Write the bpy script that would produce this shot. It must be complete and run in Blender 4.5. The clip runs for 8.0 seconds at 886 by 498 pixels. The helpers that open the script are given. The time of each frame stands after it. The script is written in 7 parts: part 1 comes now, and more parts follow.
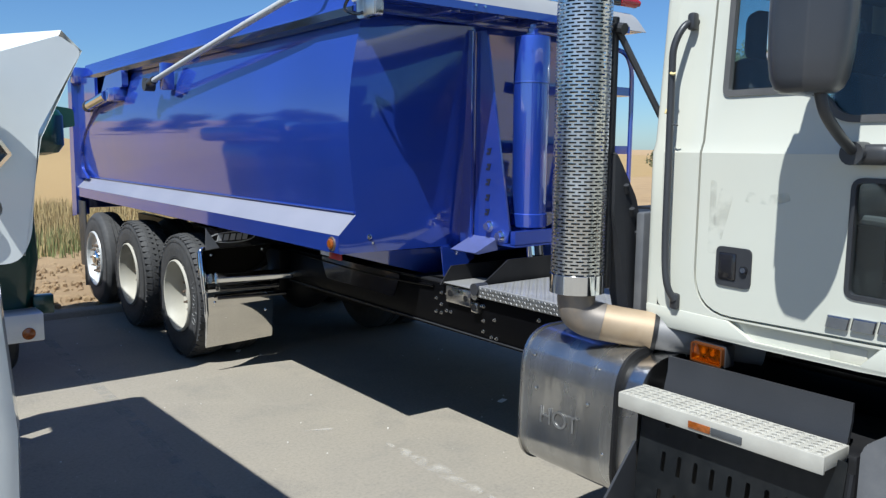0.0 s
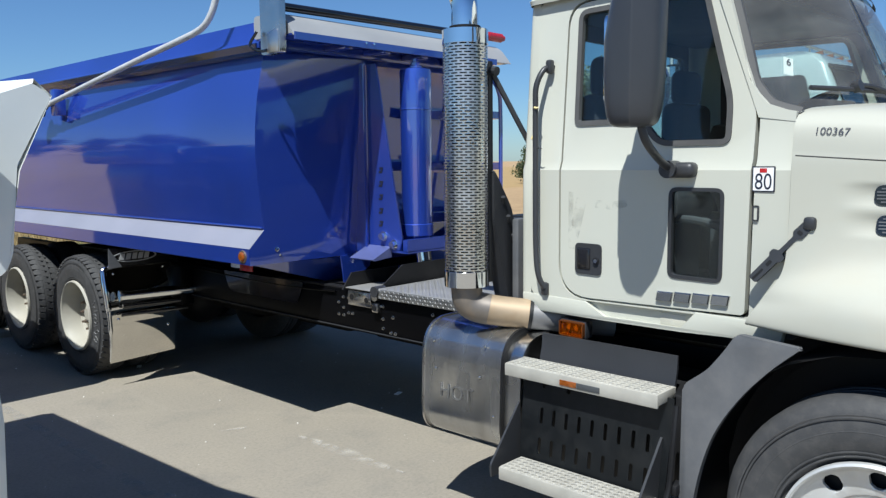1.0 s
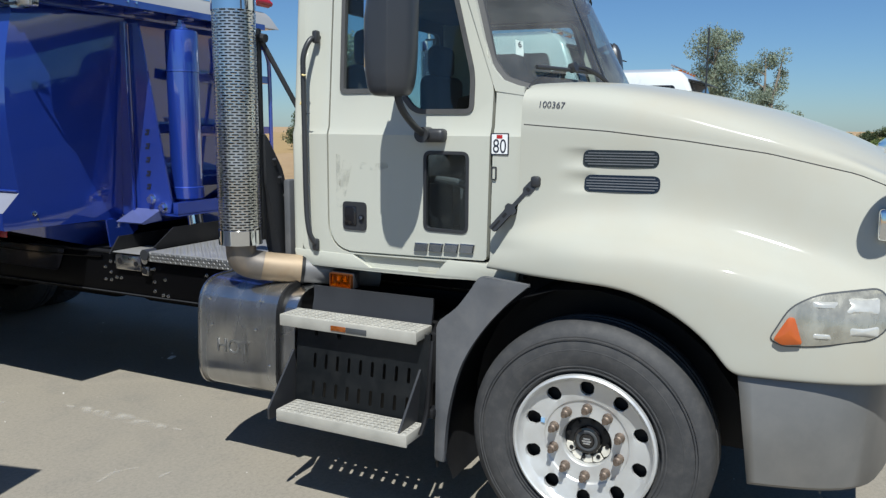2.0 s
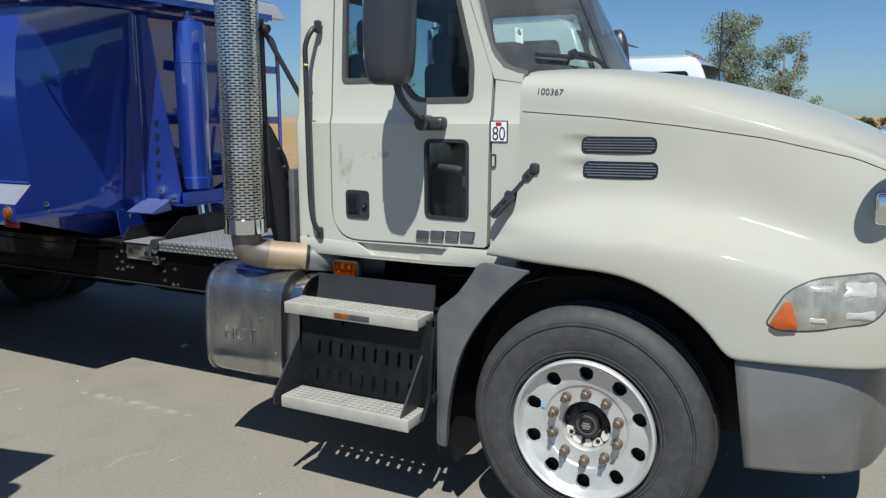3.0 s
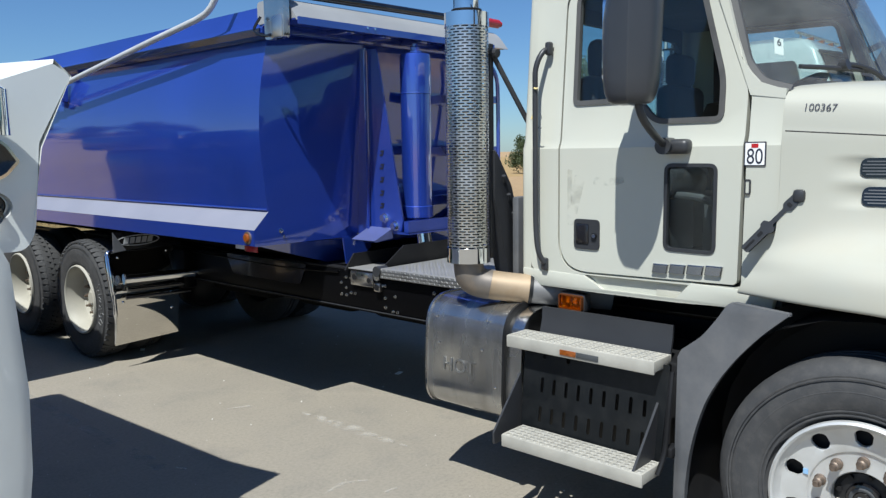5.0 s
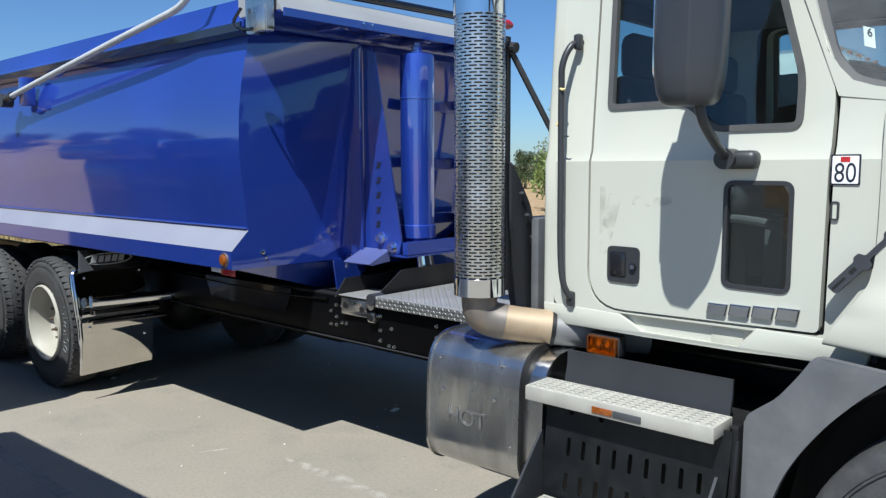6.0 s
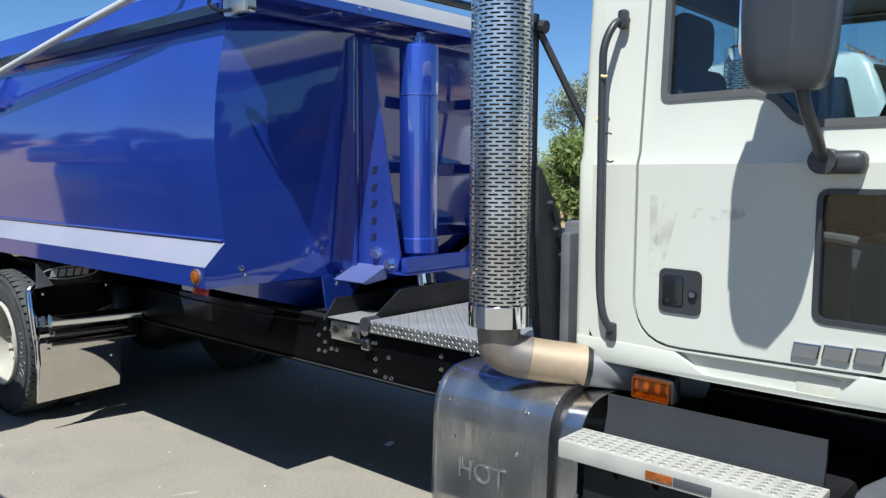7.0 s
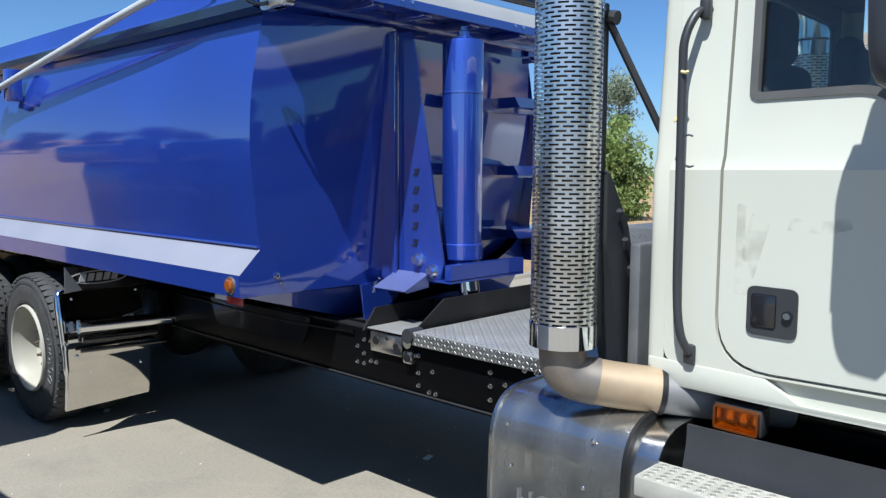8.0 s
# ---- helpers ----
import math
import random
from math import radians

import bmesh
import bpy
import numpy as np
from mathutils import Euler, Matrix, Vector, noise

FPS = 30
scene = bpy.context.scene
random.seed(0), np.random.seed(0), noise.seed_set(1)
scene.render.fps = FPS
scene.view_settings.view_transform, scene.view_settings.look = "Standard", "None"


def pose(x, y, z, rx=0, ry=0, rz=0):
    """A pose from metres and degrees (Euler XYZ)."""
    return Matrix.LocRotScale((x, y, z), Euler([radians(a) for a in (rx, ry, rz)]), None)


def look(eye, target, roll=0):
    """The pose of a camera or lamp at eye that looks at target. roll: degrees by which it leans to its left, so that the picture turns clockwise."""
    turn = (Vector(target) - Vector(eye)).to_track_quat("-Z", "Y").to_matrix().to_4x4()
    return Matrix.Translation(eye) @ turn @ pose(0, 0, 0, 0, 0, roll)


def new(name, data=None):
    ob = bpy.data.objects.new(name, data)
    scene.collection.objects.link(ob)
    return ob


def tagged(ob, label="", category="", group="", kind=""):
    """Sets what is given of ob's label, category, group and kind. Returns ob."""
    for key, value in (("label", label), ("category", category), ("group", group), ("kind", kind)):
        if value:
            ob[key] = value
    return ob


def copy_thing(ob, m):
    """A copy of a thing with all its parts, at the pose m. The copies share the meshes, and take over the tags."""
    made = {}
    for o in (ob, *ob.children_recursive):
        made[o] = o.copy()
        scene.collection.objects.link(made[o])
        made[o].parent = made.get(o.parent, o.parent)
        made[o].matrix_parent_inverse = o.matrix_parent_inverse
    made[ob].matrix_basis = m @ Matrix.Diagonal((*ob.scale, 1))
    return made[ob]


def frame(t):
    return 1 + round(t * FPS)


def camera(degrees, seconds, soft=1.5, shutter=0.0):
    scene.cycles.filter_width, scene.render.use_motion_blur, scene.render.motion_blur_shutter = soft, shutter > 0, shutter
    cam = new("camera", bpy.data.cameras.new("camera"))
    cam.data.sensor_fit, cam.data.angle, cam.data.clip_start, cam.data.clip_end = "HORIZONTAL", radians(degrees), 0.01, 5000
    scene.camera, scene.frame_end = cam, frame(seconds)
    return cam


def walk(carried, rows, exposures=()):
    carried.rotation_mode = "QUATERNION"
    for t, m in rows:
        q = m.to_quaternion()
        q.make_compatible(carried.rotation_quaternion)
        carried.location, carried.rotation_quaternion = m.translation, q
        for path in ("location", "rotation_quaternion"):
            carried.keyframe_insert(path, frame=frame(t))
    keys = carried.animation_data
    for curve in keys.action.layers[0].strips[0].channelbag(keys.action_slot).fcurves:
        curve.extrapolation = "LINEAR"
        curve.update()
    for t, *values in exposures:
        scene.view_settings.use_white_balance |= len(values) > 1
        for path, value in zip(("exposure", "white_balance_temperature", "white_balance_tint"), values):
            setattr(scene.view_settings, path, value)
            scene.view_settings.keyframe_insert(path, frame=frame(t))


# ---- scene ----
cam = camera(59.3, 8.0, soft=1.35)
PATH = [
    (0, (-3.311, -0.255, 1.745), (-2.098, 1.314, 1.486), 0.5),
    (0.5, (-3.557, -0.432, 1.757), (-2.258, 1.07, 1.525), -0.6),
    (1, (-3.82, -0.61, 1.778), (-2.363, 0.742, 1.554), -0.6),
    (1.5, (-4.038, -0.715, 1.773), (-2.361, 0.348, 1.534), 0.3),
    (1.7, (-4.063, -0.749, 1.773), (-2.319, 0.196, 1.514), 0.6),
    (2.8, (-4.049, -0.874, 1.759), (-2.259, -0.05, 1.419), 0.4),
    (3, (-4.056, -0.875, 1.768), (-2.306, 0.033, 1.431), -0.1),
    (3.5, (-4.078, -0.874, 1.77), (-2.444, 0.239, 1.47), -0.8),
    (4, (-4.09, -0.86, 1.771), (-2.547, 0.383, 1.5), -1.1),
    (4.5, (-4.104, -0.78, 1.752), (-2.61, 0.525, 1.494), -1.1),
    (4.7, (-4.061, -0.741, 1.737), (-2.586, 0.584, 1.478), -1.1),
    (6, (-3.521, -0.227, 1.718), (-2.047, 1.108, 1.506), -0.2),
    (6.5, (-3.359, 0.018, 1.713), (-1.869, 1.337, 1.523), 0.2),
    (7, (-3.161, 0.205, 1.695), (-1.667, 1.521, 1.508), 0.3),
    (7.5, (-3.054, 0.367, 1.712), (-1.574, 1.699, 1.523), 0.4),
    (8, (-3.064, 0.438, 1.722), (-1.611, 1.798, 1.527), 0.3),
]
EXPOSURE = [(t, stops, kelvin, 6) for t, stops, kelvin in ((0, 0.62, 5780), (1, 0.52, 5860), (1.7, 0.34, 5920), (3, 0.18, 5960), (3.5, 0.24, 5960), (4.5, 0.38, 5920), (6, 0.60, 5820), (7.5, 0.70, 5760), (8, 0.70, 5740))]
walk(cam, [(t, look(eye, target, roll)) for t, eye, target, roll in PATH], exposures=EXPOSURE)

# ---------------------------------------------------------------- light
world = bpy.data.worlds.new("sky")
scene.world = world
world.use_nodes = True
wn = world.node_tree.nodes
sky = wn.new("ShaderNodeTexSky")
sky.sky_type = "NISHITA"
sky.sun_disc = False
SUN_FROM = Vector((-0.66, -0.26, 1.15)).normalized()
sky.sun_elevation = math.asin(SUN_FROM.z)
sky.sun_rotation = math.atan2(SUN_FROM.x, SUN_FROM.y)
sky.altitude = 200
sky.dust_density = 0.25
sky.ozone_density = 1.6
deep = wn.new("ShaderNodeMix")
deep.data_type, deep.blend_type = "RGBA", "MULTIPLY"
deep.inputs[0].default_value = 1.0
deep.inputs[7].default_value = (0.725, 0.94, 1.21, 1)
world.node_tree.links.new(sky.outputs[0], deep.inputs[6])
world.node_tree.links.new(deep.outputs[2], wn["Background"].inputs[0])
wn["Background"].inputs[1].default_value = 0.057
sun_data = bpy.data.lights.new("sun", "SUN")
sun_data.energy = 5.0
sun_data.angle = radians(0.5)
sun_data.color = (1.0, 0.95, 0.87)
sun = new("sun", sun_data)
sun.matrix_world = look(SUN_FROM * 40, (0, 0, 0))


# ---------------------------------------------------------------- materials
def mat(name, col, rough=0.5, metal=0.0, coat=0.0, vary=0.08, scale=6.0, bump=0.0, bump_scale=60.0, dirt=None, dirt_amount=0.0,
        dirt_scale=2.5, spec=0.5, per_object=0.0, rough_vary=0.1, stretch=(1, 1, 1), coat_rough=0.05):
    """Principled surface with broad stains, fine grain and relief, in metres of the object's own space."""
    m = bpy.data.materials.new(name)
    m.use_nodes = True
    nt = m.node_tree
    n, l = nt.nodes, nt.links
    b = n["Principled BSDF"]
    b.inputs["Metallic"].default_value = metal
    b.inputs["Coat Weight"].default_value = coat
    b.inputs["Coat Roughness"].default_value = coat_rough
    b.inputs["Specular IOR Level"].default_value = spec
    tc = n.new("ShaderNodeTexCoord")
    mp = n.new("ShaderNodeMapping")
    mp.inputs["Scale"].default_value = stretch
    l.new(tc.outputs["Object"], mp.inputs[0])
    big = n.new("ShaderNodeTexNoise")
    big.inputs["Scale"].default_value = scale
    big.inputs["Detail"].default_value = 5
    l.new(mp.outputs[0], big.inputs["Vector"])
    ramp = n.new("ShaderNodeMapRange")
    ramp.inputs[1].default_value, ramp.inputs[2].default_value = 0.3, 0.7
    ramp.inputs[3].default_value, ramp.inputs[4].default_value = 1 - vary, 1 + vary
    l.new(big.outputs[0], ramp.inputs[0])
    hsv = n.new("ShaderNodeHueSaturation")
    hsv.inputs["Color"].default_value = (*col, 1)
    l.new(ramp.outputs[0], hsv.inputs["Value"])
    out = hsv.outputs[0]
    if per_object:
        oi = n.new("ShaderNodeObjectInfo")
        r2 = n.new("ShaderNodeMapRange")
        r2.inputs[3].default_value, r2.inputs[4].default_value = 1 - per_object, 1 + per_object
        l.new(oi.outputs["Random"], r2.inputs[0])
        h2 = n.new("ShaderNodeHueSaturation")
        l.new(out, h2.inputs["Color"])
        l.new(r2.outputs[0], h2.inputs["Value"])
        out = h2.outputs[0]
    if dirt:
        dn = n.new("ShaderNodeTexNoise")
        dn.inputs["Scale"].default_value = dirt_scale
        dn.inputs["Detail"].default_value = 8
        dn.inputs["Roughness"].default_value = 0.65
        l.new(mp.outputs[0], dn.inputs["Vector"])
        dr = n.new("ShaderNodeMapRange")
        dr.inputs[1].default_value, dr.inputs[2].default_value = 0.45, 0.75
        dr.inputs[3].default_value, dr.inputs[4].default_value = 0.0, dirt_amount
        l.new(dn.outputs[0], dr.inputs[0])
        mx = n.new("ShaderNodeMix")
        mx.data_type = "RGBA"
        l.new(dr.outputs[0], mx.inputs[0])
        l.new(out, mx.inputs[6])
        mx.inputs[7].default_value = (*dirt, 1)
        out = mx.outputs[2]
    l.new(out, b.inputs["Base Color"])
    fine = n.new("ShaderNodeTexNoise")
    fine.inputs["Scale"].default_value = bump_scale
    fine.inputs["Detail"].default_value = 4
    l.new(mp.outputs[0], fine.inputs["Vector"])
    rr = n.new("ShaderNodeMapRange")
    rr.inputs[1].default_value, rr.inputs[2].default_value = 0.3, 0.7
    rr.inputs[3].default_value, rr.inputs[4].default_value = max(rough * (1 - rough_vary), 0.01), min(rough * (1 + rough_vary), 1)
    l.new(big.outputs[0], rr.inputs[0])
    l.new(rr.outputs[0], b.inputs["Roughness"])
    if bump:
        bp = n.new("ShaderNodeBump")
        bp.inputs["Strength"].default_value = bump
        bp.inputs["Distance"].default_value = 0.01
        l.new(fine.outputs[0], bp.inputs["Height"])
        l.new(bp.outputs[0], b.inputs["Normal"])
    return m


def glass_mat(name, tint, rough=0.0):
    m = bpy.data.materials.new(name)
    m.use_nodes = True
    b = m.node_tree.nodes["Principled BSDF"]
    b.inputs["Base Color"].default_value = (*tint, 1)
    b.inputs["Transmission Weight"].default_value = 1.0
    b.inputs["Roughness"].default_value = rough
    b.inputs["IOR"].default_value = 1.45
    return m


def sheet_glass(name, tint, face=0.05, dust=0.0):
    """Thin flat glass: tinted see-through with a mirror gloss that grows towards grazing views."""
    m = bpy.data.materials.new(name)
    m.use_nodes = True
    n, l = m.node_tree.nodes, m.node_tree.links
    n.remove(n["Principled BSDF"])
    tr, gl, fr, mx = n.new("ShaderNodeBsdfTransparent"), n.new("ShaderNodeBsdfGlossy"), n.new("ShaderNodeLayerWeight"), n.new("ShaderNodeMixShader")
    power, grow = n.new("ShaderNodeMath"), n.new("ShaderNodeMapRange")
    tr.inputs[0].default_value = (*tint, 1)
    gl.inputs["Roughness"].default_value = 0.015
    fr.inputs[0].default_value = 0.5
    power.operation = "POWER"
    power.inputs[1].default_value = 5.0
    grow.inputs[3].default_value, grow.inputs[4].default_value = face, 0.95
    l.new(fr.outputs["Facing"], power.inputs[0])
    l.new(power.outputs[0], grow.inputs[0])
    l.new(grow.outputs[0], mx.inputs[0])
    l.new(tr.outputs[0], mx.inputs[1])
    l.new(gl.outputs[0], mx.inputs[2])
    out = mx.outputs[0]
    if dust:
        df, nz, rg, m2 = n.new("ShaderNodeBsdfDiffuse"), n.new("ShaderNodeTexNoise"), n.new("ShaderNodeMapRange"), n.new("ShaderNodeMixShader")
        df.inputs[0].default_value = (0.6, 0.58, 0.54, 1)
        nz.inputs["Scale"].default_value = 5.0
        nz.inputs["Detail"].default_value = 6
        rg.inputs[1].default_value, rg.inputs[2].default_value = 0.3, 0.7
        rg.inputs[3].default_value, rg.inputs[4].default_value = dust * 0.6, dust * 1.4
        l.new(nz.outputs[0], rg.inputs[0])
        l.new(rg.outputs[0], m2.inputs[0])
        l.new(out, m2.inputs[1])
        l.new(df.outputs[0], m2.inputs[2])
        out = m2.outputs[0]
    l.new(out, n["Material Output"].inputs[0])
    return m


M_BLUE = mat("blue_metallic_paint", (0.016, 0.052, 0.37), 0.60, 0.6, 1.0, vary=0.06, scale=1.2, bump=0.015, bump_scale=3.0,
             dirt=(0.05, 0.08, 0.18), dirt_amount=0.06, dirt_scale=1.5)
M_BLUE.node_tree.nodes["Principled BSDF"].inputs["Coat IOR"].default_value = 2.2
# Pale lilac puts the sky's sheen into the ledge colour.
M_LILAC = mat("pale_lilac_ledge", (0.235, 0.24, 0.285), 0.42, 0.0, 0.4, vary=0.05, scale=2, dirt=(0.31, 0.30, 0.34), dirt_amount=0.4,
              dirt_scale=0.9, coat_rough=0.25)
M_STEP = mat("dusty_cast_aluminium", (0.36, 0.345, 0.30), 0.62, 0.05, vary=0.14, scale=9, bump=0.05, bump_scale=120,
             dirt=(0.36, 0.33, 0.28), dirt_amount=0.5, dirt_scale=7)
M_WHITE = mat("white_cab_paint", (0.500, 0.500, 0.428), 0.6, 0.0, 0.5, vary=0.03, scale=1.6, bump=0.012, bump_scale=4.0,
              dirt=(0.52, 0.48, 0.38), dirt_amount=0.28, dirt_scale=1.4, coat_rough=0.07, spec=0.2)
# Cab white darkened to offset the strong sun on top, with dust over it.
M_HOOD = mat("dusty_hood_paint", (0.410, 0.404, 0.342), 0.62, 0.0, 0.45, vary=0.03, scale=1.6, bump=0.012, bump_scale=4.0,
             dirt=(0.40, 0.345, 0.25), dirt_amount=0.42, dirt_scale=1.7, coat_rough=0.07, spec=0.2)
M_WHITE2 = mat("white_fibreglass", (0.64, 0.66, 0.64), 0.3, 0.0, 1.0, vary=0.03, coat_rough=0.03, scale=2, dirt=(0.55, 0.54, 0.50), dirt_amount=0.25)
M_RUBBER = mat("tyre_rubber", (0.042, 0.042, 0.043), 0.7, vary=0.12, scale=5, bump=0.08, bump_scale=150, dirt=(0.125, 0.117, 0.106),
               dirt_amount=0.3, dirt_scale=22)
M_BLACKPL = mat("black_plastic", (0.030, 0.031, 0.034), 0.42, vary=0.1, scale=5, bump=0.06, bump_scale=220)
M_GREYPL = mat("grey_plastic_fender", (0.094, 0.097, 0.103), 0.5, vary=0.12, scale=5, bump=0.05, bump_scale=160,
               dirt=(0.22, 0.21, 0.2), dirt_amount=0.4, dirt_scale=4)
M_BLACK = mat("gloss_black_paint", (0.006, 0.006, 0.008), 0.18, 0.0, 0.6, vary=0.2, scale=4, dirt=(0.05, 0.045, 0.04), dirt_amount=0.3)
M_FRAME = mat("chassis_gloss_black", (0.0025, 0.0025, 0.003), 0.4, vary=0.2, scale=4, spec=0.08)
M_DARK = mat("chassis_black", (0.008, 0.008, 0.009), 0.55, vary=0.3, scale=6, dirt=(0.03, 0.028, 0.025), dirt_amount=0.4, spec=0.3)
M_CHROME = mat("chrome", (0.78, 0.79, 0.80), 0.07, 1.0, vary=0.03, scale=8, rough_vary=0.4)
M_SHIELD = mat("exhaust_shield_steel", (0.70, 0.69, 0.67), 0.27, 1.0, vary=0.12, scale=6, dirt=(0.30, 0.26, 0.22), dirt_amount=0.5, dirt_scale=5, rough_vary=0.3)
M_STEEL = mat("stainless_steel", (0.60, 0.59, 0.57), 0.26, 1.0, vary=0.10, scale=4, bump=0.02, bump_scale=40,
              dirt=(0.34, 0.31, 0.27), dirt_amount=0.45, dirt_scale=3, rough_vary=0.35)
M_TANK = mat("scuffed_polished_aluminium", (0.49, 0.49, 0.48), 0.21, 0.94, vary=0.12, scale=3.5, bump=0.06, bump_scale=14,
             dirt=(0.26, 0.25, 0.24), dirt_amount=0.8, dirt_scale=7, rough_vary=0.7, stretch=(1, 2.6, 0.55))
M_HOTPIPE = mat("heat_tinted_pipe", (0.38, 0.29, 0.19), 0.6, 0.3, vary=0.15, scale=5, dirt=(0.30, 0.19, 0.09), dirt_amount=0.6, dirt_scale=6)
M_ALU = mat("brushed_aluminium", (0.62, 0.62, 0.61), 0.34, 0.9, vary=0.08, scale=7, bump=0.03, bump_scale=120,
            dirt=(0.36, 0.34, 0.31), dirt_amount=0.4, dirt_scale=6)
M_ARM = mat("dull_aluminium_tube", (0.58, 0.58, 0.57), 0.45, 0.3, vary=0.06, scale=9, dirt=(0.42, 0.41, 0.39), dirt_amount=0.4, dirt_scale=8)
M_WHEELALU = mat("polished_wheel_aluminium", (0.64, 0.64, 0.62), 0.46, 0.5, vary=0.06, scale=6, dirt=(0.40, 0.38, 0.35),
                 dirt_amount=0.35, dirt_scale=5, rough_vary=0.3)
M_CREAM = mat("cream_steel_wheel", (0.38, 0.362, 0.305), 0.45, vary=0.06, scale=6, dirt=(0.45, 0.40, 0.32), dirt_amount=0.35, dirt_scale=5)
M_AMBER = mat("amber_lens", (0.23, 0.060, 0.005), 0.14, vary=0.35, scale=60, coat=0.6)
M_RED = mat("red_lens", (0.42, 0.015, 0.02), 0.25, vary=0.2, scale=60, coat=0.5)
M_REFLW = mat("white_reflector", (0.72, 0.72, 0.72), 0.35, vary=0.1, scale=80)
M_TARP = mat("grey_tarp_housing", (0.30, 0.305, 0.31), 0.45, 0.1, vary=0.07, scale=3, dirt=(0.33, 0.32, 0.3), dirt_amount=0.4)
M_PAPER = mat("sticker_white", (0.82, 0.82, 0.80), 0.5, vary=0.03, scale=20)
M_INK = mat("sticker_ink", (0.012, 0.014, 0.03), 0.5, vary=0.1, scale=20)
M_SCUFF = mat("paint_scuff", (0.50, 0.485, 0.405), 0.6, vary=0.12, scale=14)


def residue(name, col, cover, scale):
    """A thin uneven film that lets the paint below show through."""
    m = mat(name, col, 0.8)
    n, l = m.node_tree.nodes, m.node_tree.links
    b, out = n["Principled BSDF"], n["Material Output"]
    tc, nz, rg, tr, x = n.new("ShaderNodeTexCoord"), n.new("ShaderNodeTexNoise"), n.new("ShaderNodeMapRange"), n.new("ShaderNodeBsdfTransparent"), n.new("ShaderNodeMixShader")
    nz.inputs["Scale"].default_value = scale
    nz.inputs["Detail"].default_value = 5
    rg.inputs[1].default_value, rg.inputs[2].default_value, rg.inputs[4].default_value = 0.42, 0.62, cover
    l.new(tc.outputs["Object"], nz.inputs["Vector"])
    l.new(nz.outputs[0], rg.inputs[0])
    l.new(rg.outputs[0], x.inputs[0])
    l.new(tr.outputs[0], x.inputs[1])
    l.new(b.outputs[0], x.inputs[2])
    l.new(x.outputs[0], out.inputs[0])
    return m


M_RESIDUE = residue("tape_residue", (0.36, 0.345, 0.29), 0.11, 16)
M_SEAT = mat("dark_cloth", (0.022, 0.024, 0.028), 0.85, vary=0.2, scale=12, bump=0.2, bump_scale=300)
M_TRIM = mat("cab_trim_grey", (0.055, 0.058, 0.061), 0.65, vary=0.1, scale=8)
M_GREEN = mat("dark_green_paint", (0.006, 0.045, 0.030), 0.3, 0.0, 0.5, vary=0.1, scale=3)
M_RUST = mat("worn_lug_nut", (0.20, 0.155, 0.12), 0.5, 0.7, vary=0.25, scale=40)
M_GLASS = sheet_glass("window_glass", (0.80, 0.87, 0.87), 0.04, 0.003)
# Diffuse share raised to stand for sky glare as well as dust.
M_SCREEN = sheet_glass("windscreen_glass", (0.62, 0.74, 0.72), 0.07, 0.10)
M_LENS = glass_mat("lamp_glass", (0.93, 0.93, 0.88), 0.05)
M_MIRROR = mat("mirror_glass", (0.85, 0.86, 0.88), 0.02, 1.0, vary=0.0)


